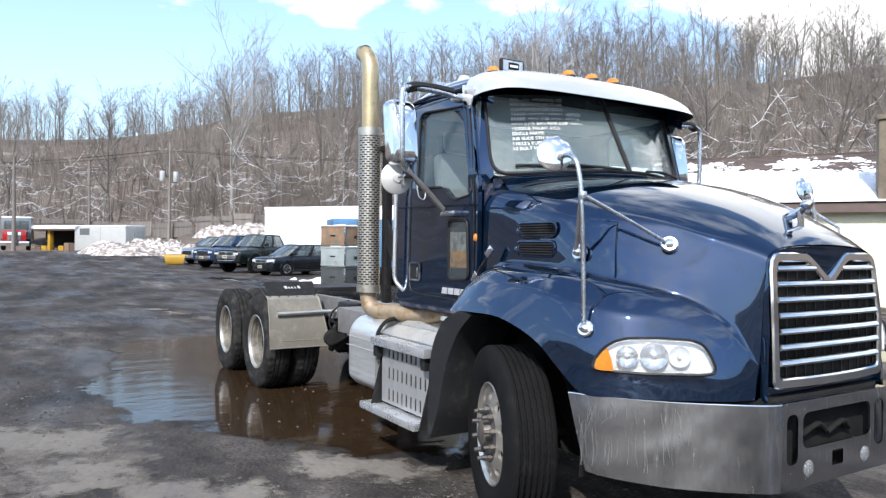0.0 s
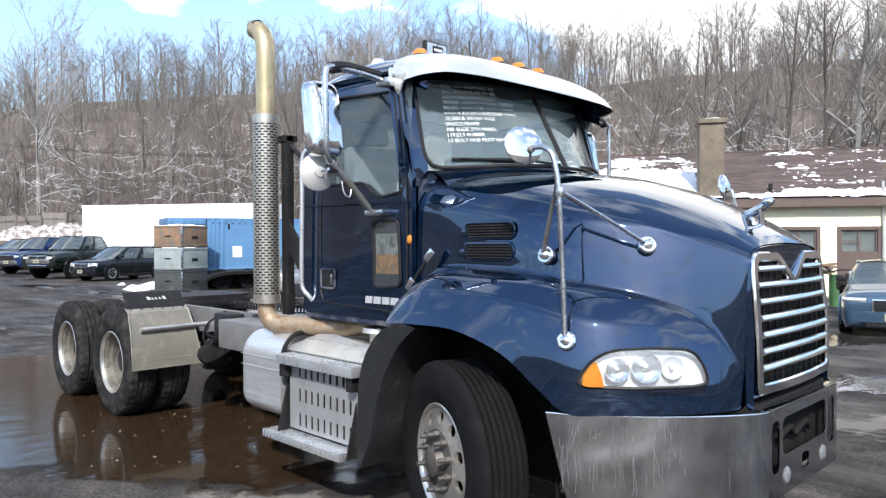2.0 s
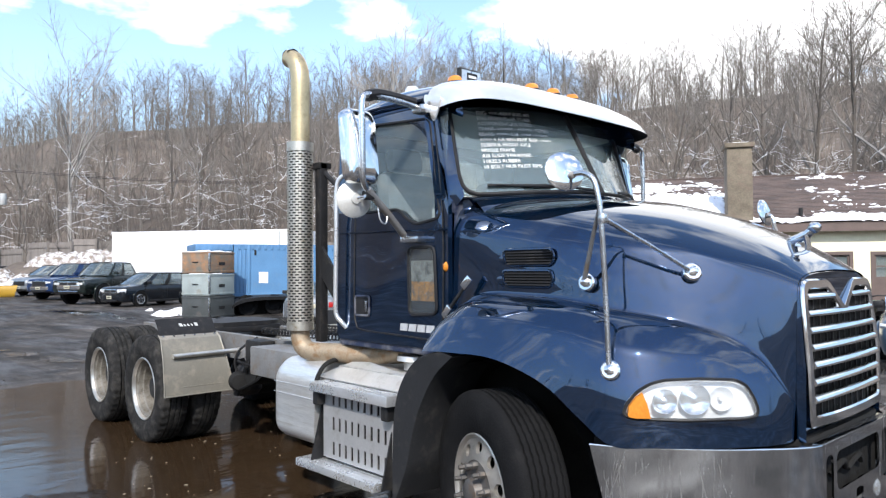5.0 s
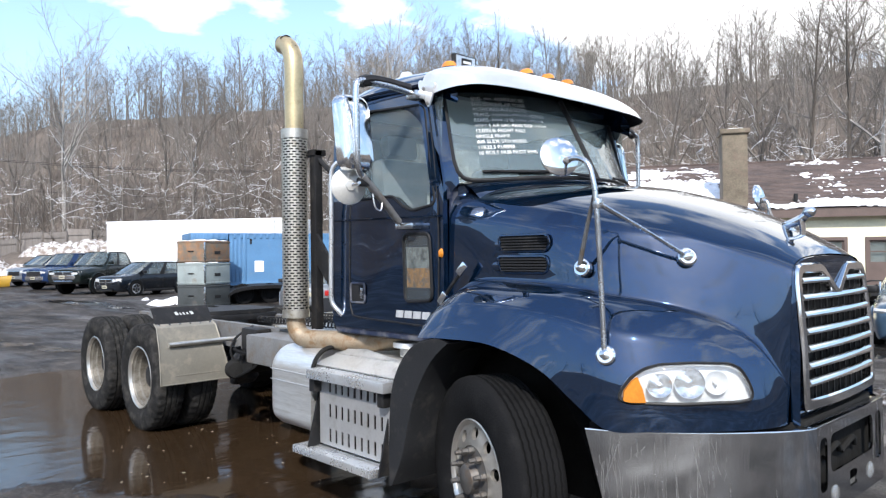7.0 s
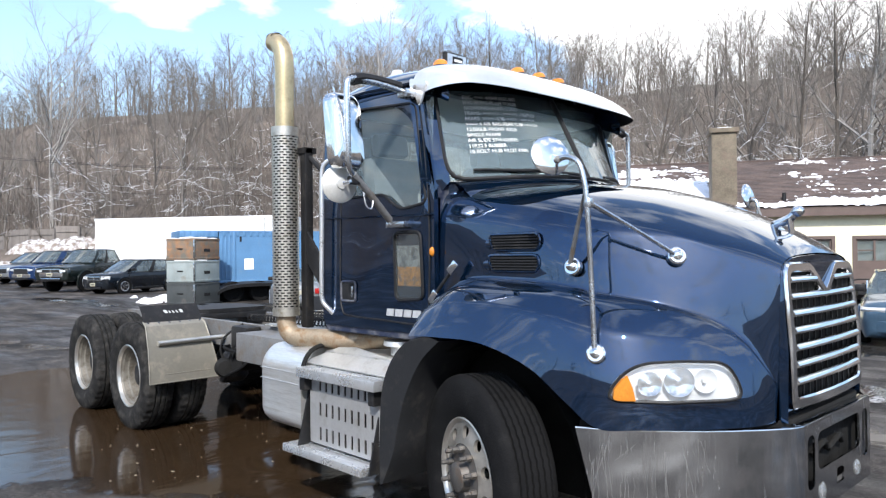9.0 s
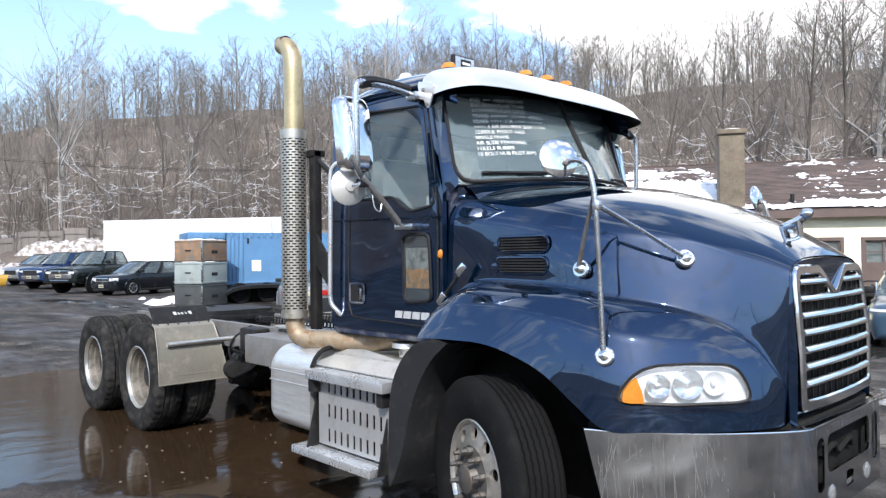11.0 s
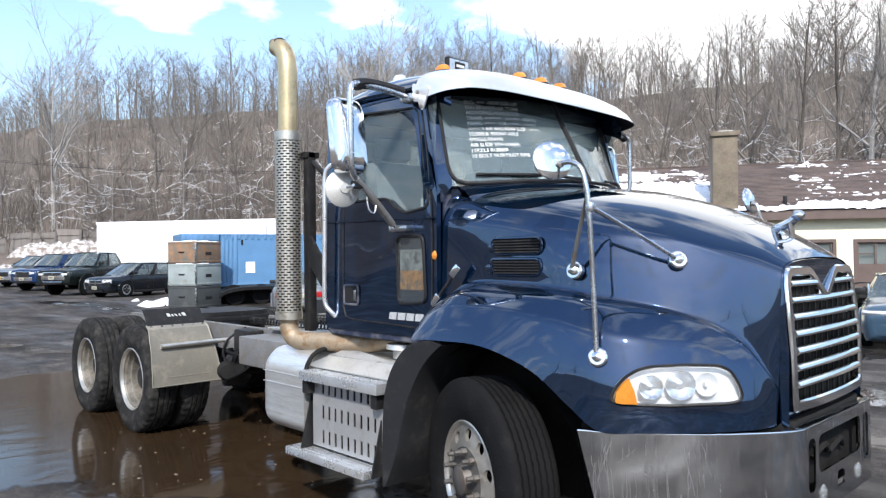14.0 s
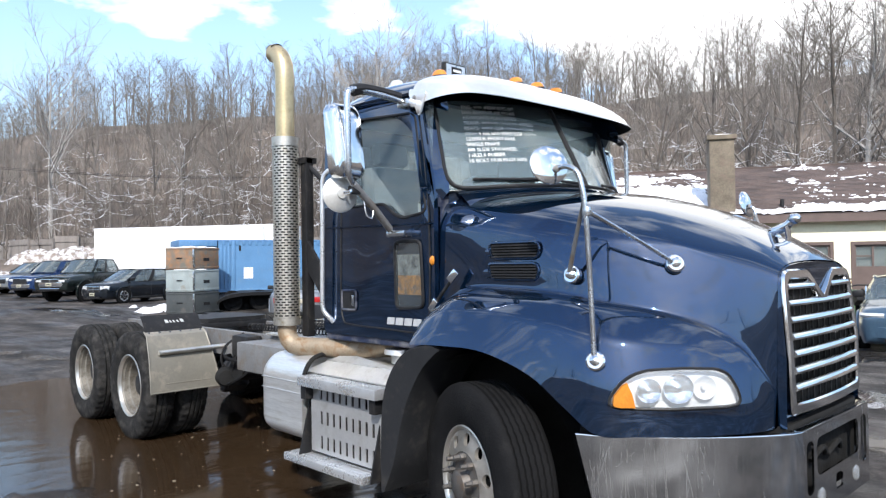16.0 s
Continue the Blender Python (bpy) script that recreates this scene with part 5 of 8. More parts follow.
part("dashboard", loft([[Vector((-0.62 - 0.3 * abs(y) ** 2, y, 2.08)), Vector((-0.95, y, 2.10)), Vector((-1.05, y, 2.02)), Vector((-1.06, y, 1.7)), Vector((-0.9, y, 1.5))] for y in (-0.92, -0.5, 0, 0.5, 0.92)]), M_TRIM, cab, "grey dashboard")
for y in (-0.5, 0.5):
    st = part("seat", box(-1.75, -1.25, y - 0.25, y + 0.25, 1.58, 1.75, 0.05), M_SEAT, cab, "grey cloth seat")
    part("seat_back", box(-0.07, 0.07, -0.24, 0.24, 0, 0.62, 0.05, pose(-1.70, y, 1.72, 0, -9, 0)), M_SEAT, st)
    part("headrest", box(-0.05, 0.05, -0.14, 0.14, 0.64, 0.80, 0.04, pose(-1.70, y, 1.72, 0, -9, 0)), M_SEAT, st)
    part("seat_base", box(-1.65, -1.35, y - 0.18, y + 0.18, 1.25, 1.58), M_DARK, st)
bm = bmesh.new()
mw = pose(-1.12, 0.5, 2.02, 0, -62, 0)
ringp = [mw @ Vector((0.225 * math.cos(a * math.pi / 16), 0.225 * math.sin(a * math.pi / 16), 0)) for a in range(33)]
add_tube(bm, ringp, 0.016, 8, cap=False)
for a in (0.3, 2.84, 4.71):
    add_tube(bm, [mw @ Vector((0, 0, -0.03)), mw @ Vector((0.22 * math.cos(a), 0.22 * math.sin(a), 0))], 0.014, 6)
part("steering_wheel", bm, M_BLACK, cab, "black steering wheel")

# sun visor with five amber lamps
V_LOW = [(-0.95, 0.972, 2.60), (-0.84, 0.968, 2.612), (-0.735, 0.935, 2.620), (-0.655, 0.845, 2.627), (-0.597, 0.62, 2.627), (-0.572, 0.32, 2.624), (-0.565, 0.0, 2.624)]
V_TOP = [(-1.045, 0.955, 2.69), (-1.03, 0.93, 2.745), (-0.98, 0.86, 2.782), (-0.91, 0.74, 2.797), (-0.86, 0.55, 2.806), (-0.84, 0.30, 2.812), (-0.835, 0.0, 2.812)]
lowr, topr = spline(V_LOW, 4), spline(V_TOP, 4)
secs = []
for a, b in zip(lowr, topr):
    mid = (a + b) / 2 + Vector((0.035, 0.008, 0.024))
    secs.append([b, b.lerp(mid, 0.5) + Vector((0.008, 0, 0.012)), mid, a.lerp(mid, 0.5) + Vector((0.008, 0, 0.008)), a, a + Vector((-0.012, -0.006, 0.004)), mid - Vector((0.02, 0.01, 0.012)), b - Vector((0.012, 0.005, 0.02))])
full = [[Vector((p.x, -p.y, p.z)) for p in q] for q in secs] + [q for q in reversed(secs[:-1])]
bm = loft(full, cap=True, closed=True)
for k, f in enumerate(bm.faces):
    f.material_index = 1 if k % 8 > 3 and len(f.verts) == 4 else 0
visor = part("sun_visor", bm, [M_VISOR, M_DARK], cab, "bright stainless sun visor across the windscreen top")
for s in (-1, 1):
    tab = slab(round_poly([(-1.045, 2.70), (-0.90, 2.66), (-0.94, 2.56), (-0.965, 2.52), (-0.985, 2.56), (-1.05, 2.66)], 0.02, 3), "y", *sorted((s * 0.972, s * 0.982)))
    part("tab", tab, M_VISOR, visor)
    for x, z in ((-1.0, 2.64), (-0.967, 2.55)):
        part("bolt", lathe([(0.001, -0.008), (0.012, -0.006), (0.013, 0.0)], 10, pose(x, s * 0.982, z, 0, 0, 0 if s < 0 else 180)), M_FRAME, visor)
for x, y, z in ((-1.03, -0.745, 2.815), (-0.865, -0.215, 2.826), (-0.86, 0.0, 2.828), (-0.865, 0.215, 2.826), (-1.03, 0.745, 2.815)):
    lm = part("cab_lamp", lathe([(0.001, -0.062), (0.028, -0.056), (0.042, -0.035), (0.047, 0.0), (0.05, 0.008)], 20, pose(x, y, z - 0.008, -90, 0, 0) @ Matrix.Diagonal((1.25, 0.72, 0.85, 1))), M_AMBER, cab, "amber cab marker lamp")
    part("base", lathe([(0.052, -0.004), (0.056, 0.014)], 20, pose(x, y, z - 0.008, -90, 0, 0) @ Matrix.Diagonal((1.25, 1, 0.9, 1))), M_BLACK, lm)
# roof sign box, whip aerial
sg = part("roof_sign", join(box(-1.16, -1.13, -0.60, -0.40, 2.86, 2.955, 0.004)), M_BLACK, cab, "small framed roof sign")
part("face", box(-1.131, -1.126, -0.585, -0.415, 2.872, 2.945), M_ALU_BRIGHT, sg)
part("plate", box(-1.127, -1.122, -0.54, -0.45, 2.88, 2.93), M_BLACK, sg)
part("lettering", box(-1.123, -1.119, -0.53, -0.46, 2.897, 2.913), M_WHITE, sg)
part("aerial", tube([(-1.2, -0.1, 2.87), (-1.21, -0.1, 3.06)], [0.006, 0.003], 6), M_BLACK, cab, "short black aerial")

# no lamp: a plain dome in place of a small irregular box
part("roof_dome", lathe([(0.001, 0.07), (0.035, 0.064), (0.05, 0.035), (0.055, 0.0), (0.045, -0.04)], 20, pose(-1.58, -0.62, 2.845, 90, 0, 0)), M_TRIM, cab, "small white roof dome")
part("roof_bracket", join(box(-1.74, -1.66, -0.82, -0.70, 2.79, 2.865, 0.01)), M_STEEL, cab)

# ---- mirrors ----
def side_mirror(s):
    back = [(-1.50, 2.17), (-1.50, 2.53), (-1.465, 2.565), (-1.33, 2.565), (-1.295, 2.53), (-1.295, 2.17), (-1.33, 2.135), (-1.465, 2.135)]
    outl = round_poly([(-a, b) for a, b in back], 0.03, 4)
    n = len(outl)
    c = Vector((1.3975, 2.35))
    bm = bmesh.new()
    rows = []
    for f, x in ((1.0, -1.165), (1.0, -1.12), (0.97, -1.10), (0.88, -1.085), (0.5, -1.078), (0.05, -1.076)):
        rows.append([bm.verts.new((x, s * (c.x + (a - c.x) * f), c.y + (b - c.y) * (f if f > 0.6 else f * 1.0))) for a, b in outl])
    for p, q in zip(rows, rows[1:]):
        for i in range(n):
            bm.faces.new((p[i], p[(i + 1) % n], q[(i + 1) % n], q[i]))
    bm.faces.new(rows[-1])
    mir = part("side_mirror", bm, M_CHROME, truck, "tall chrome-backed side mirror")
    mirror_face = part("mirror_glass", slab([(s * a, b) for a, b in outl], "x", -1.169, -1.164), M_MIRROR, mir)
    # the shell leans back a little
    lean_back = Matrix(((1, 0, -0.13, 0.13 * 2.35), (0, 1, 0, 0), (0, 0, 1, 0), (0, 0, 0, 1)))
    for ob in (mir, mirror_face):
        ob.data.transform(lean_back)
    if s > 0:
        for ob in (mir, mirror_face):
            ob.data.transform(Matrix.Translation((0, -0.18, 0)))
    arm = spline([(-1.04, s * 0.99, 2.60), (-1.05, s * 1.12, 2.625), (-1.06, s * 1.33, 2.64), (-1.06, s * 1.405, 2.63), (-1.058, s * 1.43, 2.59), (-1.056, s * 1.432, 2.45), (-1.055, s * 1.43, 2.25), (-1.06, s * 1.42, 2.15), (-1.075, s * 1.37, 2.09), (-1.10, s * 1.20, 1.96), (-1.135, s * 1.06, 1.85)], 4)
    part("strut", tube([(-1.07, s * 1.385, 2.105), (-1.10, s * 1.20, 1.96), (-1.132, s * 1.075, 1.862)], 0.021, 10), M_FRAME, mir, "dark mirror strut")
    part("bracket", tube(arm, 0.0185, 10), M_STEEL, mir, "chrome tubular bracket")
    part("upper_clamp", box(-1.075, -0.985, min(s * 0.97, s * 1.06), max(s * 0.97, s * 1.06), 2.575, 2.625, 0.015), M_STEEL, mir)
    part("wiring", tube(spline([(-1.06, s * 1.05, 2.64), (-1.07, s * 1.2, 2.652), (-1.07, s * 1.32, 2.65), (-1.075, s * 1.385, 2.63)], 4), 0.033, 8), M_BLACK, mir, "taped black wiring")
    part("foot", box(-1.19, -1.03, min(s * 0.98, s * 1.06), max(s * 0.98, s * 1.06), 1.815, 1.855, 0.012), M_STEEL, mir)
    part("lower_clamp", box(-1.11, -1.06, min(s * 1.33, s * 1.40), max(s * 1.33, s * 1.40), 2.05, 2.10, 0.012), M_BLACK, mir)
    part("convex_mirror", lathe([(0.001, -0.035), (0.028, -0.033), (0.032, -0.024), (0.098, -0.004), (0.106, 0.004), (0.10, 0.010), (0.001, 0.010)], 36, pose(-1.155, s * 1.415, 2.055, 0, 0, 90 + s * 12)), M_CONVEX, mir, "round convex mirror seen from its back")
    part("convex_arm", tube([(-1.10, s * 1.43, 2.055), (-1.075, s * 1.41, 2.06), (-1.075, s * 1.37, 2.085)], 0.011, 8), M_STEEL, mir)
    part("wire_loop", tube(spline([(-1.09, s * 1.30, 2.03), (-1.08, s * 1.29, 1.94), (-1.08, s * 1.25, 1.92), (-1.09, s * 1.23, 1.97)], 4), 0.004, 6), M_ALU_BRIGHT, mir)


def hood_mirror(s):
    root = part("hood_mirror", lathe([(0.001, -0.016), (0.045, -0.013), (0.08, -0.006), (0.092, 0.0), (0.094, 0.006), (0.088, 0.012), (0.001, 0.012)], 40, pose(0.125 if s < 0 else 0.05, s * 1.165, 2.10 if s < 0 else 2.03, 0, 0, 62 if s < 0 else 88) @ pose(0, 0, 0, -13, 0, 0)), M_CHROME, truck, "round chrome hood mirror on three bars")
    if s < 0:
        pole = [(0.15, 2.08), (0.21, 2.085), (0.265, 2.055), (0.29, 1.98), (0.303, 1.87), (0.318, 1.55), (0.335, 1.235)]
    else:
        pole = [(0.07, 2.01), (0.10, 2.00), (0.115, 1.95), (0.125, 1.87), (0.22, 1.55), (0.335, 1.235)]
    pole = spline([(x, s * (1.150 - 0.012 * math.sin(math.pi * (2.1 - z))), z) for x, z in pole], 5)
    part("pole", tube(pole, 0.0125, 10), M_STEEL, root, "bent steel pole")
    part("leg", tube([(0.31 if s < 0 else 0.13, s * 1.132, 1.875), (0.42, s * 0.935, 1.755), (0.515, s * 0.765, 1.645)], [0.013, 0.010, 0.010], 8), M_STEEL, root)
    part("leg", tube([(0.295 if s < 0 else 0.12, s * 1.13, 1.95), (0.20, s * 1.06, 1.80), (0.095, s * 0.985, 1.60)], [0.010, 0.010, 0.012], 8), M_FRAME, root)
    part("clamp", lathe([(0.02, -0.02), (0.024, 0.0), (0.02, 0.02)], 10, pose(0.305 if s < 0 else 0.125, s * 1.134, 1.875, 90, 0, 0)), M_STEEL, root)
    part("knob", lathe([(0.001, -0.02), (0.016, -0.014), (0.018, 0.01)], 12, pose(0.155 if s < 0 else 0.075, s * 1.15, 2.08 if s < 0 else 2.01, 0, 0, 60 if s < 0 else 120)), M_FRAME, root)
    for p, nrm in (((0.095, 0.965, 1.59), (0.15, 1, 0.2)), ((0.513, 0.742, 1.637), (0.75, 0.8, 0.45)), ((0.335, 1.134, 1.215), (0.30, 0.9, 0.35))):
        q = Vector((p[0], s * p[1], p[2]))
        d = Vector((nrm[0], s * nrm[1], nrm[2]))
        m = look(q, q + d) @ pose(0, 0, 0, 90, 0, 0)
        part("mount", lathe([(0.044, 0.02), (0.043, -0.006), (0.036, -0.012), (0.024, -0.012), (0.022, -0.028), (0.012, -0.034), (0.001, -0.036)], 24, m), M_CHROME, root, "round chrome mount")


for s in (-1, 1):
    side_mirror(s)
    hood_mirror(s)

# ---- exhaust ----
SX, SY = -2.29, -1.07
stack = part("exhaust_pipe", tube(spline([(SX, SY, 2.50), (SX, SY, 2.80), (SX, SY, 3.02), (SX - 0.02, SY, 3.11), (SX - 0.07, SY - 0.0, 3.175), (SX - 0.14, SY, 3.205)], 5), 0.0665, 24, cap=False), M_PIPE, truck, "tan heat-stained exhaust stack with curved tip")
part("mouth", lathe([(0.0665, 0.0), (0.062, 0.004), (0.058, -0.06)], 24, pose(SX - 0.14, SY, 3.205, 0, 12, 90)), M_DARK, stack)
def shield():
    """Round shield with staggered slots cut through it."""
    bm = bmesh.new()
    cols, z0, z1, R = 26, 1.27, 2.50, 0.092
    rows_n = 130
    def v(k, j):
        a = 2 * math.pi * k / (cols * 3)
        return Vector((SX + R * math.cos(a), SY + R * math.sin(a), z0 + (z1 - z0) * j / (rows_n * 1.0)))
    grid = [[bm.verts.new(v(k, j)) for k in range(cols * 3)] for j in range(rows_n + 1)]
    for j in range(rows_n):
        for k in range(cols * 3):
            if j % 2 == 1 and (k + (3 if (j // 2) % 2 else 0)) % 6 < 4:
                continue
            q = (k + 1) % (cols * 3)
            bm.faces.new((grid[j][k], grid[j][q], grid[j + 1][q], grid[j + 1][k]))
    return bm


part("heat_shield", shield(), M_SHIELD, stack, "slotted steel heat shield")
part("shield_core", tube([(SX, SY, 1.25), (SX, SY, 2.52)], 0.080, 24), M_DARK, stack)
for z0, z1 in ((2.50, 2.565), (1.235, 1.285)):
    part("band", lathe([(0.07, -(z1 - z0) / 2 - 0.004), (0.095, -(z1 - z0) / 2), (0.096, (z1 - z0) / 2), (0.07, (z1 - z0) / 2 + 0.004)], 32, pose(SX, SY, (z0 + z1) / 2, 90, 0, 0)), M_SHIELD, stack)
part("lower_pipe", tube(spline([(SX, SY, 1.26), (SX, SY, 1.18), (SX + 0.03, SY + 0.01, 1.115), (SX + 0.10, SY + 0.04, 1.085), (-2.0, -0.96, 1.085), (-1.75, -0.86, 1.085), (-1.55, -0.74, 1.10), (-1.35, -0.5, 1.1)], 5), 0.066, 20), M_PIPE_RUST, stack, "rust-tinted exhaust elbow")
rk = part("stack_rack", box(-2.22, -2.15, -0.99, -0.93, 1.15, 2.42, 0.005), M_BLACK, truck, "black post and brace behind the stack")
part("brace", tube([(-2.17, -0.95, 2.36), (-2.05, -0.93, 2.26), (-1.95, -0.90, 2.18)], 0.018, 8), M_BLACK, rk)
part("gusset", slab([(-2.20, 1.66), (-1.965, 1.42), (-1.965, 1.62), (-2.20, 1.88)], "y", -0.985, -0.965), M_BLACK, rk)
part("clamp", box(-2.30, -2.15, -1.0, -0.9, 2.38, 2.42), M_BLACK, rk)

# ---- tank, steps and boxes between the axles ----
prof = round_poly([(-1.155, 0.52), (-1.155, 0.93), (-1.06, 1.035), (-0.62, 1.035), (-0.55, 0.95), (-0.55, 0.46), (-1.08, 0.46)], 0.17, 8)
secs = [[Vector((x, -0.85 + (y + 0.85) * f, 0.75 + (z - 0.75) * f)) for y, z in prof] for x, f in ((-2.60, 0.45), (-2.59, 0.66), (-2.565, 0.82), (-2.53, 0.91), (-2.485, 0.97), (-2.43, 1.0), (-1.98, 1.0), (-1.98, 0.96))]
tank = part("air_tank_box", loft(secs, cap=True, closed=True), M_TANK, truck, "polished aluminium tank cover beside the steps")
part("end_gap", tube(spline([(-1.955, y, z) for y, z in ((-1.158, 0.80), (-1.150, 0.92), (-1.10, 1.005), (-1.02, 1.042), (-0.85, 1.046), (-0.70, 1.040))], 4), 0.016, 8), M_DARK, tank, "dark gap at the tank's end")
for z in (0.865, 0.79):
    part("band", tube([(-2.50, -1.157, z), (-1.98, -1.157, z)], 0.003, 6), M_TANK, tank)
for s in (1,):
    secs2 = [[Vector((p.x, -p.y, p.z)) for p in q] for q in [[Vector((x, -0.85 + (y + 0.85) * f, 0.75 + (z - 0.75) * f)) for y, z in prof] for x, f in ((-3.4, 0.95), (-3.37, 1.0), (-1.2, 1.0))]]
    part("fuel_tank", loft(secs2, cap=True, closed=True), M_ALU_BRIGHT, truck, "polished aluminium fuel tank")
steps = part("step_box", slab(round_poly([(-1.90, 0.47), (-1.16, 0.47), (-1.16, 0.93), (-1.90, 0.93)], 0.01, 2), "y", -1.09, -0.62), M_DARK, truck, "slotted aluminium step box under the cab door")


def slotted():
    """Face plate with three rows of nine upright slots."""
    bm = bmesh.new()
    xs, zs = [-1.905, -1.155], [0.43, 0.90]
    slots = []
    for r, (za, zb) in enumerate(((0.775, 0.865), (0.615, 0.70), (0.455, 0.54))):
        for k in range(9):
            x = -1.80 + k * 0.068
            slots.append((x, x + 0.023, za, zb))
    xs = sorted({*xs, *[s[0] for s in slots], *[s[1] for s in slots]})
    zs = sorted({*zs, *[s[2] for s in slots], *[s[3] for s in slots]})
    for a, b in zip(xs, xs[1:]):
        for c, d in zip(zs, zs[1:]):
            if any(s[0] <= (a + b) / 2 <= s[1] and s[2] <= (c + d) / 2 <= s[3] for s in slots):
                continue
            bm.faces.new([bm.verts.new((x, -1.13 + 0.0 * z, z)) for x, z in ((a, c), (b, c), (b, d), (a, d))])
    bmesh.ops.remove_doubles(bm, verts=bm.verts, dist=1e-4)
    g = bmesh.ops.extrude_face_region(bm, geom=list(bm.faces))
    bmesh.ops.translate(bm, vec=(0, 0.006, 0), verts=[v for v in g["geom"] if isinstance(v, bmesh.types.BMVert)])
    return bm


part("slotted_plate", slotted(), M_SLOT, steps, "aluminium plate with three rows of slots", smooth=False)


def tread(x0, x1, y0, y1, z0, z1):
    """A step with a bevelled edge and rows of raised grip dots."""
    bm = box(x0, x1, y0, y1, z0, z1, 0.006)
    n = int((x1 - x0) / 0.035)
    for k in range(n):
        for j in range(5):
            x, y = x0 + 0.03 + k * 0.035 + (0.0175 if j % 2 else 0), y0 + 0.018 + j * (y1 - y0 - 0.03) / 5
            if x < x1 - 0.02:
                add_box(bm, x - 0.008, x + 0.008, y - 0.005, y + 0.005, z1 - 0.001, z1 + 0.0025)
    return bm


part("upper_step", tread(-1.945, -1.125, -1.215, -0.98, 0.862, 0.925), M_ALU_BRIGHT, steps, "grip-dotted upper step")
part("lower_step", tread(-2.085, -1.225, -1.235, -1.03, 0.355, 0.405), M_ALU_BRIGHT, steps, "grip-dotted lower step")
for x in (-1.945, -1.185):
    part("bracket", slab([(-1.21, 0.37), (-1.06, 0.37), (-1.06, 0.88), (-1.10, 0.88), (-1.13, 0.70)], "x", x - 0.006, x + 0.006), M_BLACK, steps, "black step bracket", smooth=False)
    part("bump_stop", box(x - 0.03 + (0.03 if x < -1.5 else 0.0), x + 0.03 + (0.03 if x < -1.5 else 0.0), -1.19, -1.10, 0.77, 0.862, 0.01), M_BLACK, steps)
ext = part("tank_plate", slab([(-2.02, 0.0), (-1.10, 0.0), (-1.10, 0.12), (-1.62, 0.19), (-1.80, 0.17)], "y", -0.012, 0.0), M_ALU, truck, "tilted aluminium cover plate over the step")
ext.matrix_world = pose(0, -1.10, 0.93, -52, 0, 0)
part("cover_box", box(-1.90, -1.12, -1.02, -0.60, 0.93, 1.02, 0.02), M_ALU, truck, "aluminium cover over the step box")
part("filter_flange", lathe([(0.0, 0.03), (0.10, 0.03), (0.105, 0.0), (0.06, -0.01), (0.06, -0.06)], 20, pose(-1.30, -0.86, 1.09, 90, 0, 0)), M_ALU, truck, "flanged pipe under the cab")

# ---- frame, deck, fifth wheel ----
for s in (-1, 1):
    part("frame_rail", slab([(s * 0.38, 0.78), (s * 0.45, 0.78), (s * 0.45, 1.02), (s * 0.38, 1.02)], "x", -7.0, 0.6), M_FRAME, truck, "long steel frame rail")
part("deck_plate", box(-3.55, -2.02, -0.52, 0.52, 1.04, 1.055, 0.003), M_ALU, truck, "aluminium deck plate behind the cab")
part("side_box", box(-3.55, -2.62, -0.80, -0.46, 0.76, 1.00, 0.012), M_FRAME, truck, "grey metal box on the frame side")
part("cross_tube", tube([(-7.0, -0.42, 0.9), (-7.0, 0.42, 0.9)], 0.08), M_DARK, truck)
fw = part("fifth_wheel", slab(round_poly([(-6.15, -0.12), (-5.75, -0.42), (-5.2, -0.45), (-5.1, -0.3), (-5.1, 0.3), (-5.2, 0.45), (-5.75, 0.42), (-6.15, 0.12), (-5.8, 0.05), (-5.8, -0.05)], 0.06, 3), "z", 1.055, 1.095), M_BLACK, truck, "black greasy fifth wheel plate")
part("fifth_base", box(-6.0, -5.1, -0.40, 0.40, 0.98, 1.055, 0.02), M_BLACK, fw)
for y0 in (-0.30, 0.0, 0.25):
    bm = bmesh.new()
    pts = []
    for k in range(330):
        t = k / 329
        a = t * 2 * math.pi * 40
        pts.append((-2.15 - 1.9 * t, y0 - 0.1 * t + 0.03 * math.cos(a), 1.10 + 0.03 * math.sin(a) - 0.02 * t))
    add_tube(bm, pts, 0.007, 5)
    part("air_hose", bm, M_BLACK, truck, "coiled black air hose on the deck")
for x in (-4.3, -5.6):
    for s in (-1, 1):
        part("air_bag", lathe([(0.09, -0.14), (0.13, -0.09), (0.12, 0.0), (0.13, 0.09), (0.09, 0.14)], 20, pose(x, s * 0.42, 0.60, 90, 0, 0)), M_BLACK, truck, "black suspension air bag")
for k, pts in enumerate(([(-3.7, -0.50, 1.0), (-3.85, -0.62, 0.86), (-4.0, -0.60, 0.66), (-4.2, -0.45, 0.6)], [(-3.6, -0.47, 0.95), (-3.75, -0.58, 0.70), (-3.95, -0.66, 0.58), (-4.25, -0.55, 0.52)], [(-4.05, -0.46, 1.02), (-4.15, -0.60, 0.90), (-4.18, -0.62, 0.74), (-4.12, -0.50, 0.62)], [(-3.4, -0.48, 0.86), (-3.7, -0.66, 0.80), (-4.0, -0.68, 0.82), (-4.25, -0.5, 0.80)])):
    part("brake_hose", tube(spline(pts, 5), 0.011 + 0.004 * (k % 2), 6), M_BLACK if k % 2 == 0 else M_RUBBER, truck)
part("brake_chamber", lathe([(0.001, -0.09), (0.07, -0.085), (0.085, -0.05), (0.092, 0.0), (0.085, 0.05), (0.06, 0.09), (0.001, 0.10)], 20, pose(-4.12, -0.62, 0.62, 0, 0, 70)), M_DARK, truck, "dusty round brake chamber")
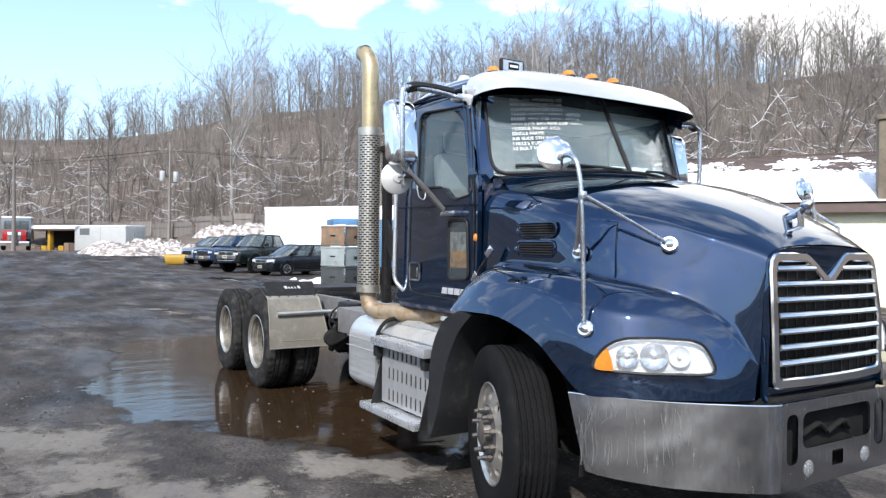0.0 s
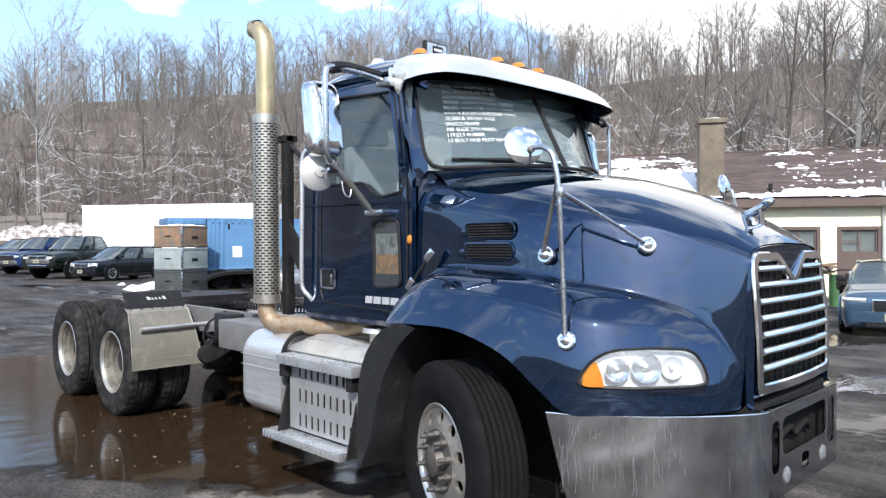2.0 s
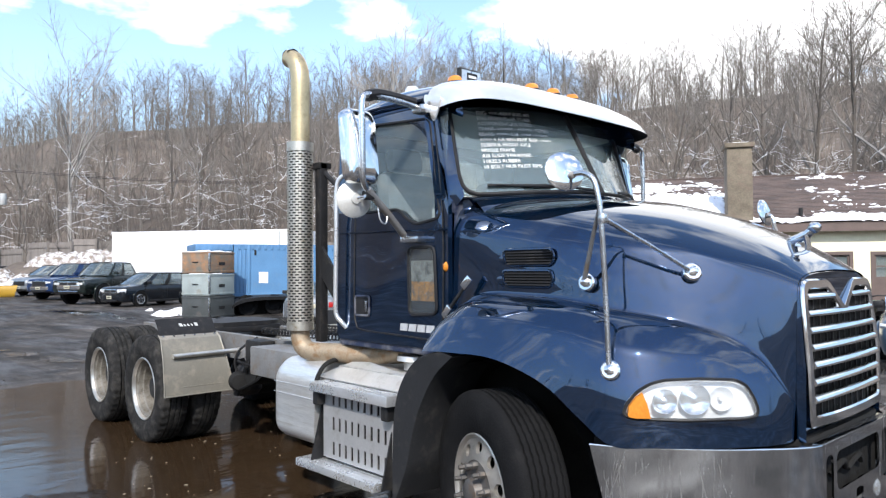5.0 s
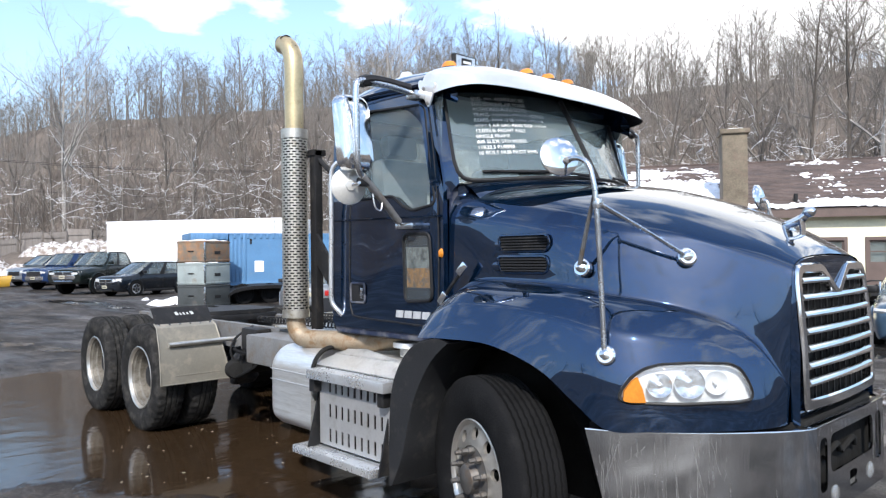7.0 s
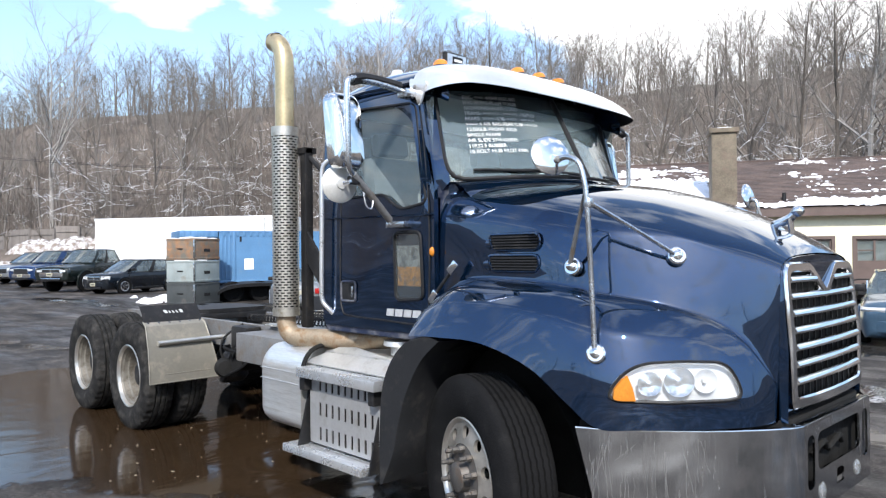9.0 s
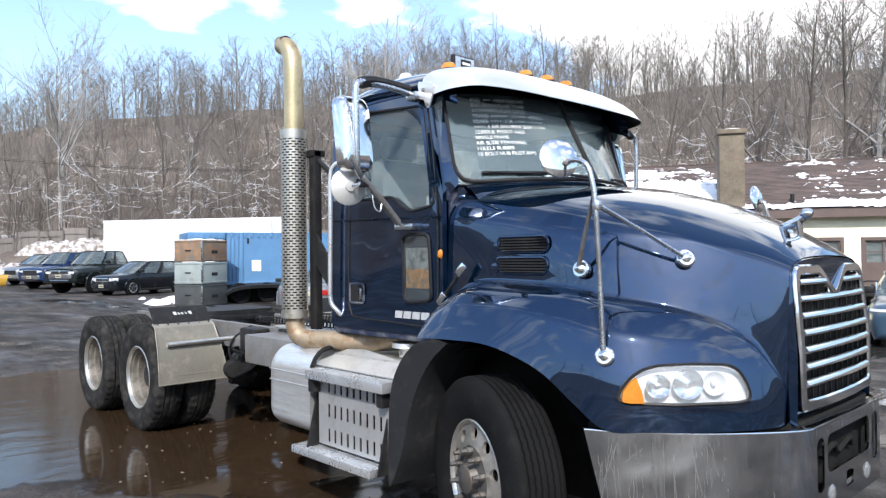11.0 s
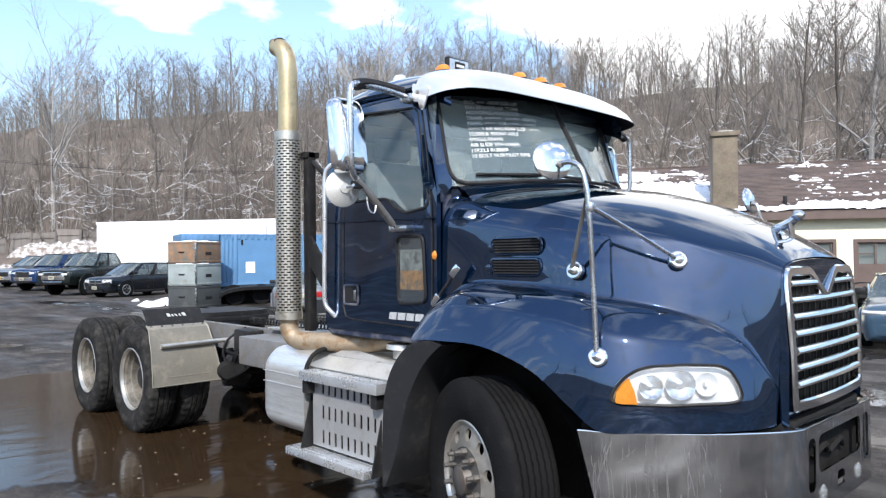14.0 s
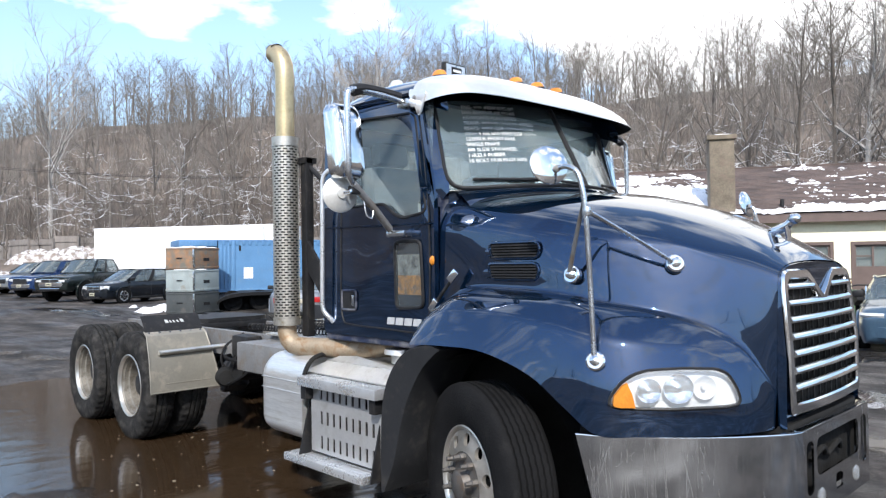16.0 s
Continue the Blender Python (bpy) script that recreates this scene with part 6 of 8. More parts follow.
part("shock_absorber", tube([(-3.95, -0.50, 1.0), (-4.2, -0.60, 0.48)], 0.035, 10), M_BLACK, truck)
part("drive_shaft", tube([(-1.2, 0, 0.7), (-4.8, 0, 0.55)], 0.06), M_DARK, truck)
part("spring_tank", tube([(-3.9, -0.62, 0.72), (-3.9, 0.62, 0.72)], 0.12, 16), M_DARK, truck)
part("valve_block", box(-4.0, -3.7, -0.62, -0.46, 0.80, 1.02, 0.03), M_BLACK, truck)

# quarter fenders before the tandem: aluminium plate, rubber top, bracket bar
for s in (-1, 1):
    fall = ((-4.55, 1.055), (-4.49, 1.02), (-4.43, 0.82), (-4.40, 0.60), (-4.395, 0.50))
    inner = [0.525 + 0.115 * (z - 0.50) / 0.555 for x, z in fall]
    qf = part("quarter_fender", loft([[Vector((x, s * (q + (1.205 - q) * f), z)) for f in (1.0, 0.97, 0.5, 0.03, 0.0)] for (x, z), q in zip(fall, inner)]), M_FLAP, truck, "brushed aluminium quarter fender")
    part("edge", tube([(x, s * 1.205, z) for x, z in fall], 0.007, 6), M_FLAP, qf)
    part("edge", tube([(x, s * q, z) for (x, z), q in zip(fall, inner)], 0.007, 6), M_FLAP, qf)
    part("lower_edge", tube([(-4.395, s * 1.205, 0.50), (-4.395, s * 0.525, 0.50)], 0.007, 6), M_FLAP, qf)
    part("crease", tube([(-4.400, s * 1.06, 0.575), (-4.400, s * 0.62, 0.575)], 0.005, 6), M_FLAP, qf)
    part("rubber_top", loft([[Vector((x, s * y, z)) for y in (1.20, 0.9, 0.64)] for x, z in ((-4.66, 1.20), (-4.60, 1.13), (-4.545, 1.055), (-4.538, 1.03))]), M_BLACK, qf, "black rubber flap with a faded white mark")
    for k, (y, w) in enumerate(((0.80, 0.030), (0.85, 0.014), (0.885, 0.016), (0.92, 0.014), (0.95, 0.030))):
        h = 0.006 if k in (0, 4) else 0.0
        part("mark", loft([[Vector((-4.611 - h, s * (q + 0.012), 1.146 + 1.4 * h)), Vector((-4.596, s * q, 1.125))] for q in (y, y + w)]), M_TRIM, qf, "plain pale mark")
    part("bracket_bar", tube([(-4.418, s * 1.12, 0.865), (-4.418, s * 0.42, 0.875)], 0.022, 12), M_ALU, qf, "aluminium bracket bar")
    for k in range(6):
        part("rivet", lathe([(0.001, -0.005), (0.010, -0.003), (0.011, 0.0)], 8, pose(-4.525, s * (0.67 + k * 0.10), 1.043, 0, 0, 90)), M_STEEL, qf)

# white writing inside the right half of the windscreen
WRITING = ["ENG- === -445HP-ELEC INT", "ENG BRAKE-PS-AIR TO AIR", "AC(WORKS)-RUNS GOOD", "TRANS- ====== - ====== -10SPEED", "REARS- ==== -3.58- ==== - ======", "==== 4 AIR BAG REAR SUSP- =====", "12,000LB. FRONT AXLE", "SINGLE FRAME", "AIR SLIDE 5TH WHEEL", "11R22.5 RUBBER", "10 BOLT HUB PILOT RIMS"]
for row, text in enumerate(WRITING):
    cu = bpy.data.curves.new("writing", "FONT")
    cu.body, cu.size = text, 0.042
    tmp = bpy.data.objects.new("tmp_text", cu)
    me = bpy.data.meshes.new_from_object(tmp)
    bpy.data.objects.remove(tmp)
    bpy.data.curves.remove(cu)
    v0 = 0.905 - row * 0.0625
    for v in me.vertices:
        u = -0.80 - row * 0.003 + v.co.x * 0.80
        p = ws(u, v0 + v.co.y * 1.35)
        v.co = p + Vector((0.006, -0.002, 0.002))
    me.materials.append(M_WHITE)
    ob = new("writing", me)
    ob.parent = cab
    tagged(ob, "hand-painted white writing on the glass")

# ---- building ----
E0 = Vector((-6.6, 21.2, 0))
BD, BN = Vector((0.8412, 0.5407, 0)), Vector((0.5407, -0.8412, 0))
BUILD = Matrix(((BD.x, -BN.x, 0, E0.x), (BD.y, -BN.y, 0, E0.y), (0, 0, 1, -0.12), (0, 0, 0, 1)))  # x along the eave, y into the house

M_CREAM = mat("cream_painted_wall", (0.74, 0.69, 0.50), 0.75, 0.0, 0.06, 1.2, bump=0.1, bscale=30, dirt=(0.55, 0.50, 0.38), dirt_amount=0.15)
M_BROWN = mat("brown_trim", (0.095, 0.065, 0.055), 0.6, 0.0, 0.2, 3.0)
M_SHINGLE = mat("brown_shingles", (0.092, 0.066, 0.057), 0.85, 0.0, 0.55, 1.1, bump=0.5, bscale=22, dirt=(0.045, 0.036, 0.035), dirt_amount=0.55, stretch=(0.7, 2.0, 2.0))
M_CHIMNEY = mat("chimney_blocks", (0.145, 0.120, 0.088), 0.9, 0.0, 0.4, 2.2, bump=0.5, bscale=14, dirt=(0.15, 0.11, 0.085), dirt_amount=0.35)
M_DOORBROWN = mat("worn_brown_door", (0.20, 0.105, 0.05), 0.6, 0.0, 0.2, 4.0, stretch=(6, 6, 1))
M_CURTAIN = mat("pale_blind", (0.55, 0.54, 0.50), 0.8, 0.0, 0.1, 4.0)


def grid_plate(u0, u1, w0, w1, holes, y0, y1):
    """Upright plate from u0..u1 and w0..w1 with openings, from depth y0 to y1."""
    bm = bmesh.new()
    us = sorted({u0, u1, *[h[0] for h in holes], *[h[1] for h in holes]})
    zs = sorted({w0, w1, *[h[2] for h in holes], *[h[3] for h in holes]})
    for a, b in zip(us, us[1:]):
        for c, d in zip(zs, zs[1:]):
            if any(h[0] <= (a + b) / 2 <= h[1] and h[2] <= (c + d) / 2 <= h[3] for h in holes):
                continue
            bm.faces.new([bm.verts.new((x, y0, z)) for x, z in ((a, c), (b, c), (b, d), (a, d))])
    bmesh.ops.remove_doubles(bm, verts=bm.verts, dist=1e-4)
    g = bmesh.ops.extrude_face_region(bm, geom=list(bm.faces))
    bmesh.ops.translate(bm, vec=(0, y1 - y0, 0), verts=[v for v in g["geom"] if isinstance(v, bmesh.types.BMVert)])
    return bm


def house():
    h = thing("workshop_building", "cream workshop with brown shingle roof partly under snow", "building", at=BUILD)
    L0, L1, back = -12.0, 9.0, 9.6
    wins = [(-0.10, 1.02, 0.72, 2.18), (1.72, 2.88, 0.76, 2.17), (5.0, 6.1, 0.76, 2.17), (-5.2, -4.1, 0.76, 2.17)]
    door = (-1.87, -0.71, 0.0, 2.32)
    part("wall", grid_plate(L0, L1, -0.4, 3.05, [*wins, door], 0.35, 0.60), M_CREAM, h, "cream painted front wall", smooth=False)
    for nm, x0, x1, y0, y1 in (("wall", L0, L0 + 0.25, 0.6, back), ("wall", L1 - 0.25, L1, 0.6, back), ("wall", L0, L1, back, back + 0.25)):
        part(nm, box(x0, x1, y0, y1, -0.4, 3.05), M_CREAM, h)
    for x in (L0 + 0.01, L1 - 0.26):
        part("gable", slab([(0.36, 3.05), (back + 0.2, 3.05), (5.0, 5.38)], "x", x, x + 0.25), M_CREAM, h)
    for a, b, c, d in wins:
        w = part("window", grid_plate(a - 0.09, b + 0.09, c - 0.09, d + 0.09, [(a + 0.02, b - 0.02, c + 0.62, d - 0.02)], 0.31, 0.40), M_BROWN, h, "brown framed window over a brown panel", smooth=False)
        mid = c + 0.62
        m2 = (a + b) / 2
        part("sash", grid_plate(a + 0.02, b - 0.02, mid, d - 0.02, [(a + 0.07, m2 - 0.03, mid + 0.05, (mid + d) / 2 - 0.02), (a + 0.07, m2 - 0.03, (mid + d) / 2 + 0.02, d - 0.07), (m2 + 0.03, b - 0.07, mid + 0.05, d - 0.07)], 0.37, 0.41), M_BROWN, w, smooth=False)
        part("pane", flat([(a + 0.03, 0.395, mid), (b - 0.03, 0.395, mid), (b - 0.03, 0.395, d - 0.03), (a + 0.03, 0.395, d - 0.03)]), M_DARKGLASS, w)
        part("blind", box(a + 0.05, b - 0.05, 0.50, 0.51, mid + 0.05, d - 0.1), M_CURTAIN, w)
        part("sill", box(a - 0.12, b + 0.12, 0.26, 0.36, c - 0.13, c - 0.09, 0.008), M_BROWN, w)
    a, b, c, d = door
    dr = part("door", box(a + 0.12, b - 0.12, 0.40, 0.45, 0.0, d - 0.12), M_DOORBROWN, h, "worn brown door")
    part("door_frame", grid_plate(a, b, 0.0, d, [(a + 0.12, b - 0.12, 0.0, d - 0.12)], 0.31, 0.44), M_BROWN, dr, smooth=False)
    part("panel", box(a + 0.28, b - 0.28, 0.392, 0.402, 1.2, 1.95, 0.006), M_DOORBROWN, dr)
    part("knob", lathe([(0.001, -0.05), (0.03, -0.04), (0.02, 0.0)], 10, pose(b - 0.22, 0.40, 1.0)), M_STEEL, dr)
    # stepped courses of shingles on both slopes
    rise = (5.40 - 3.18) / 5.0
    for sgn in (1, -1):
        n = 36
        prof = []
        for k in range(n):
            y0, y1 = 5.0 * k / n, 5.0 * (k + 1) / n
            prof += [(y0, 3.18 + y0 * rise + 0.022), (y1, 3.18 + y1 * rise + 0.004)]
        prof += [(5.0, 5.40), (5.0, 5.28), (0.0, 3.06)]
        prof = [((y if sgn > 0 else 10.0 - y), z) for y, z in prof]
        part("roof", slab(prof, "x", L0 - 0.4, L1 + 0.4), M_SHINGLE, h, "brown shingle roof slope", smooth=False)
    part("fascia", box(L0 - 0.4, L1 + 0.4, -0.04, 0.0, 2.93, 3.17), M_BROWN, h, "dark brown fascia board")
    part("soffit", box(L0 - 0.35, L1 + 0.35, 0.0, 0.36, 3.0, 3.04), M_BROWN, h)
    part("ridge_cap", box(L0 - 0.4, L1 + 0.4, 4.88, 5.12, 5.37, 5.43, 0.01), M_SHINGLE, h)
    ch = part("chimney", box(-2.76, -1.95, 0.15, 0.95, 3.1, 5.90, 0.02), M_CHIMNEY, h, "weathered block chimney")
    part("cap", box(-2.84, -1.87, 0.07, 1.03, 5.86, 6.02, 0.02), M_CHIMNEY, ch)
    for k in range(13):
        part("joint", box(-2.762, -1.948, 0.148, 0.952, 3.28 + k * 0.2, 3.286 + k * 0.2), M_CHIMNEY, ch)
    part("cap_snow", box(-2.55, -2.05, 0.3, 0.8, 6.01, 6.07, 0.025), M_SNOW, ch)
    part("flue", lathe([(0.14, -0.1), (0.15, 0.08), (0.12, 0.1)], 16, pose(-2.35, 0.55, 6.05, 90, 0, 0)), M_CHIMNEY, ch)
    part("drain_pipe", tube([(3.0, 0.28, 0.0), (3.0, 0.28, 3.4), (3.0, 0.28, 3.75)], 0.045, 10), M_ALU, h, "grey vent pipe")
    part("roof_pipe", tube([(-0.35, 0.75, 3.45), (-0.35, 0.75, 3.78)], 0.07, 10), M_BLACK, h)
    # snow lying on the front slope: thick to one side and along the eave
    nx, ny = 420, 96
    grid = []
    for i in range(nx + 1):
        x = L0 - 0.3 + (L1 - L0 + 0.6) * i / nx
        row = []
        for j in range(ny + 1):
            y = 0.0 + 4.9 * j / ny
            v = 0.45 * noise.noise(Vector((x * 0.7, y * 1.6, 0))) + 0.42 * noise.noise(Vector((x * 1.8, y * 7, 5))) + 0.40 * noise.noise(Vector((x * 5, y * 15, 9))) + 0.22 * noise.noise(Vector((x * 13, y * 26, 3)))
            left = smooth(-1.4, -3.4, x) if x < -1.4 else 0.0
            melt = smooth(-3.0, -1.6, x) * (1 - smooth(-0.8, 0.8, x))
            amount = 0.80 * (1 - smooth(0.45, 1.0, y)) + left * (0.95 - 0.20 * y) - 0.25 - 0.06 * smooth(0.3, 1.0, x) - 0.8 * melt * smooth(0.2, 0.6, y)
            row.append(Vector((x, y, 3.18 + y * rise + 0.018 + max(-0.10, min(0.085, (v + amount) * 0.22)))))
        grid.append(row)
    bm = loft(grid)
    part("roof_snow", bm, M_SNOW, h, "patchy melting snow on the roof")


house()


# ---- vehicles ----
def wheel_into(parent, x, y, r, w, s):
    m = pose(x, y, r) if s < 0 else pose(x, y, r, 0, 0, 180)
    wh = part("wheel", lathe([(r * 0.66, -w * 0.42), (r * 0.62, -w * 0.46), (r * 0.5, -w * 0.36), (r * 0.2, -w * 0.40), (0.001, -w * 0.42)], 20, None), M_ALU_BRIGHT, parent, "alloy wheel")
    wh.matrix_local = m
    part("tyre", lathe([(r * 0.62, -w * 0.38), (r * 0.70, -w * 0.5), (r * 0.93, -w * 0.5), (r, -w * 0.36), (r, w * 0.36), (r * 0.93, w * 0.5), (r * 0.6, w * 0.45)], 28), M_RUBBER, wh, "black tyre")
    for k in range(5):
        a = 2 * math.pi * k / 5
        part("spoke", box(-0.02 * 1.4, 0.02 * 1.4, -w * 0.45, -w * 0.38, r * 0.12, r * 0.62, 0, pose(0, 0, 0, 0, math.degrees(a), 0)), M_STEEL, wh)


def car(name, label, paint, at, L, W, H, belt, hood_z, ws_base, ws_top, roof_end, tail, r, clear, wheelbase, front_over, bed=False, lamp=0.16, grille_w=0.5, cross=False, chrome=False, size=1.0, blunt=0.4):
    """A parked car, its nose at +x and its middle on the ground at the origin."""
    c = thing(name, label, "car", at=at @ Matrix.Scale(size, 4))
    w = W / 2
    F, R = L / 2, -L / 2
    nose = hood_z * 0.93
    # x, underside, top, width share
    stations = [(F, clear + 0.16 - 0.06 * blunt, nose * (0.74 + 0.19 * blunt), 0.66 + 0.24 * blunt), (F - 0.05, clear + 0.06, nose * (0.86 + 0.10 * blunt), 0.80 + 0.15 * blunt), (F - 0.16, clear + 0.01, nose * (0.95 + 0.03 * blunt), 0.90 + 0.07 * blunt), (F - 0.38, clear, nose, 0.97), (F - 0.8, clear, (nose + hood_z) / 2, 1.0), (ws_base + 0.05, clear, hood_z, 1.0),
                (ws_base - 0.25, clear, belt, 1.0), (0.0, clear, belt, 1.0), (R * 0.55, clear, belt + 0.015, 1.0), (R + 0.40, clear, belt + 0.02, 0.985), (R + 0.12, clear + 0.05, belt - 0.01, 0.93), (R, clear + 0.2, belt - 0.14, 0.82)]
    st = spline([(a, b, d) for a, b, d, e in stations], 3)
    ks = spline([(e, 0, 0) for a, b, d, e in stations], 3)
    secs = []
    for p, k in zip(st, ks):
        kk, hgt = k.x * w, p.z - p.y
        half = spline([(0, p.y, 0), (kk * 0.82, p.y, 0), (kk * 0.93, p.y + 0.03, 0), (kk * 0.965, p.y + 0.12, 0), (kk, p.y + hgt * 0.45, 0), (kk * 0.985, p.y + hgt * 0.72, 0), (kk * 0.955, p.y + hgt * 0.86, 0), (kk * 0.885, p.y + hgt * 0.965, 0), (kk * 0.74, p.z + 0.004, 0), (kk * 0.4, p.z + 0.03, 0), (0, p.z + 0.04, 0)], 2)
        secs.append([Vector((p.x, -q.x, q.y)) for q in half] + [Vector((p.x, q.x, q.y)) for q in reversed(half[1:-1])])
    body = part("body", loft(secs, cap=True, closed=True), paint, c)
    fx = F - front_over
    rx = fx - wheelbase
    for x in (fx, rx):
        for s in (-1, 1):
            part("wheel_arch", lathe([(0.001, -0.012), (r * 1.12, -0.012), (r * 1.12, 0.12), (0.001, 0.12)], 28, pose(x, s * (w - 0.008), r * 1.04, 0, 0, 0 if s < 0 else 180)), M_DARK, body)
            lip = [(x + r * 1.17 * math.cos(a), s * (w - 0.006), r * 1.04 + r * 1.17 * math.sin(a)) for a in [math.pi * (-0.12 + 1.24 * q / 18) for q in range(19)]]
            part("arch_lip", tube(lip, 0.032, 6), paint, body)
            wheel_into(c, x, s * (w - 0.085), r, 0.21, s)
    for s in (-1, 1):
        part("sill", box(rx + r * 1.2, fx - r * 1.2, min(s * w * 0.90, s * w * 0.985), max(s * w * 0.90, s * w * 0.985), clear - 0.01, clear + 0.10, 0.02), M_BLACK, body)

    # glasshouse: curved screens, side glass between thick pillars, crowned roof
    def lower(u, s):
        x = ws_base + (tail - ws_base) * u
        return Vector((x, s * w * (0.90 + 0.02 * math.sin(math.pi * u)), belt - 0.02))

    def upper(u, s):
        x = ws_top + (roof_end - ws_top) * u
        arch = 1 - (2 * u - 0.85) ** 2 * 0.35
        return Vector((x, s * w * (0.70 + 0.04 * math.sin(math.pi * min(1, u))), H - 0.12 + 0.06 * arch))

    def side_at(u, v, s, out=0.0):
        p = lower(u, s).lerp(upper(u, s), v)
        return p + Vector((0, s * (0.035 * math.sin(math.pi * v) + out), 0))
    cuts = (0.07, 0.44, 0.50, 0.93) if bed else (0.09, 0.40, 0.45, 0.74, 0.79, 0.95)
    for s in (-1, 1):
        for a, b in zip(cuts[::2], cuts[1::2]):
            part("side_window", loft([[side_at(a + (b - a) * i / 5, j / 5, s) for j in range(6)] for i in range(6)]), M_DARKGLASS, c)
        edges = [0.0, *cuts, 1.0]
        for a, b in zip(edges[::2], edges[1::2]):
            part("pillar", loft([[side_at(a - 0.012 + (b - a + 0.024) * i / 2, j / 5 * 1.04 - 0.02, s, 0.006) for j in range(6)] for i in range(3)]), paint if a in (0.0, edges[-2]) else M_BLACK, c)
        part("window_rail", tube([upper(i / 10, s) + Vector((0, s * 0.006, 0.0)) for i in range(11)], 0.03, 6), paint, c)
        part("side_mirror", box(ws_base - 0.42, ws_base - 0.27, min(s * (w * 0.92), s * (w * 0.92 + 0.2)), max(s * (w * 0.92), s * (w * 0.92 + 0.2)), belt + 0.02, belt + 0.16, 0.04), M_BLACK if not chrome else paint, c)
        for u in (0.04, 0.42, 0.77)[:2 if bed else 3]:
            xx = ws_base + (tail - ws_base) * u - 0.05
            part("door_seam", box(xx - 0.006, xx + 0.006, min(s * (w * 0.97), s * (w * 1.001)), max(s * (w * 0.97), s * (w * 1.001)), clear + 0.15, belt - 0.14), M_BLACK, body)
        part("door_handle", box(ws_base - 1.05, ws_base - 0.87, min(s * (w * 0.97), s * (w * 0.99 + 0.02)), max(s * (w * 0.97), s * (w * 0.99 + 0.02)), belt - 0.20, belt - 0.165, 0.01), paint, c)
    for nm, x_lo, x_hi, u, bow in (("windscreen", ws_base, ws_top, 0.0, 0.16), ("rear_window", tail, roof_end, 1.0, -0.10)):
        lo_l, hi_l = lower(u, 1), upper(u, 1)
        part(nm, loft([[Vector((lo_l.x + (hi_l.x - lo_l.x) * j / 5 + bow * (1 - q * q) * (1 - 0.5 * j / 5), (lo_l.y + (hi_l.y - lo_l.y) * j / 5) * q, lo_l.z + (hi_l.z - lo_l.z) * j / 5 + 0.02 * (1 - q * q))) for j in range(6)] for q in [i / 5 - 1 for i in range(11)]]), M_DARKGLASS, c)
    rows = []
    for i in range(13):
        u = i / 12
        e = upper(u, 1)
        bow = 0.08 * (1 - u * 8) if u < 0.125 else (-0.05 * (u - 0.875) * 8 if u > 0.875 else 0)
        rows.append([Vector((e.x + bow * (1 - q * q), e.y * q, e.z + 0.055 * (1 - q ** 4))) for q in [k / 6 - 1 for k in range(13)]])
    part("roof", loft(rows), paint, c)
    for s in (-1, 1):
        hl = [(F - 0.02, 0.50), (F - 0.03, 0.64), (F - 0.06 + 0.03 * blunt, 0.80), (F - 0.20 + 0.06 * blunt, 0.93)]
        z1 = nose * (0.85 + 0.05 * blunt)
        part("headlamp", loft([[Vector((x + 0.02, s * w * k, z1 - lamp)), Vector((x + 0.045, s * w * k * 1.01, z1 - lamp * 0.5)), Vector((x + 0.015, s * w * k, z1)), Vector((x - 0.08, s * w * k * 0.97, z1)), Vector((x - 0.08, s * w * k * 0.97, z1 - lamp))] for x, k in hl], cap=True, closed=True), M_CARLAMP, c, "clear headlamp")
        part("fog_lamp", lathe([(0.001, -0.02), (0.05, -0.015), (0.06, 0.01)], 12, pose(F - 0.10, s * w * 0.66, clear + 0.22, 0, 0, 90)), M_ALU_BRIGHT, c)
        part("tail_lamp", box(R - 0.025, R + 0.15, min(s * w * 0.60, s * w * 0.84), max(s * w * 0.60, s * w * 0.84), belt - 0.34, belt - 0.16, 0.02), M_TAIL, c, "red tail lamp")
    gz0, gz1 = nose * (0.57 - 0.04 * blunt), nose * (0.80 + 0.09 * blunt)
    part("grille", box(F - 0.20, F + 0.012, -w * grille_w * 0.9, w * grille_w * 0.9, gz0, gz1, 0.03), M_BLACK, c, "dark grille")
    if cross:
        part("grille_bar", box(F - 0.02, F + 0.024, -w * grille_w * 0.9, w * grille_w * 0.9, (gz0 + gz1) / 2 - 0.016, (gz0 + gz1) / 2 + 0.016, 0.006), M_CHROME, c)
        part("grille_bar", box(F - 0.02, F + 0.024, -0.025, 0.025, gz0, gz1, 0.006), M_CHROME, c)
    part("grille_frame", tube([(F + 0.012, y * w * grille_w * 0.9, z) for y, z in ((-1, gz0), (-1, gz1), (1, gz1), (1, gz0), (-1, gz0))], 0.018, 6), M_CHROME, c)
    bump = spline([(F - 0.42, -w * 0.97, 0), (F - 0.12, -w * 0.86, 0), (F + 0.04, -w * 0.5, 0), (F + 0.07, 0, 0), (F + 0.04, w * 0.5, 0), (F - 0.12, w * 0.86, 0), (F - 0.42, w * 0.97, 0)], 4)
    bz = clear + (0.22 if bed else 0.14)
    part("front_bumper", loft([[Vector((p.x - 0.10, p.y, bz - 0.02)), Vector((p.x, p.y, bz)), Vector((p.x + 0.012, p.y, bz + 0.09)), Vector((p.x, p.y, bz + 0.19)), Vector((p.x - 0.10, p.y, bz + 0.21))] for p in bump], cap=True, closed=True), M_CHROME if chrome else paint, c, "front bumper")
    part("lower_intake", box(F - 0.2, F + 0.05, -w * 0.5, w * 0.5, clear + 0.05, clear + 0.13, 0.02), M_BLACK, c)
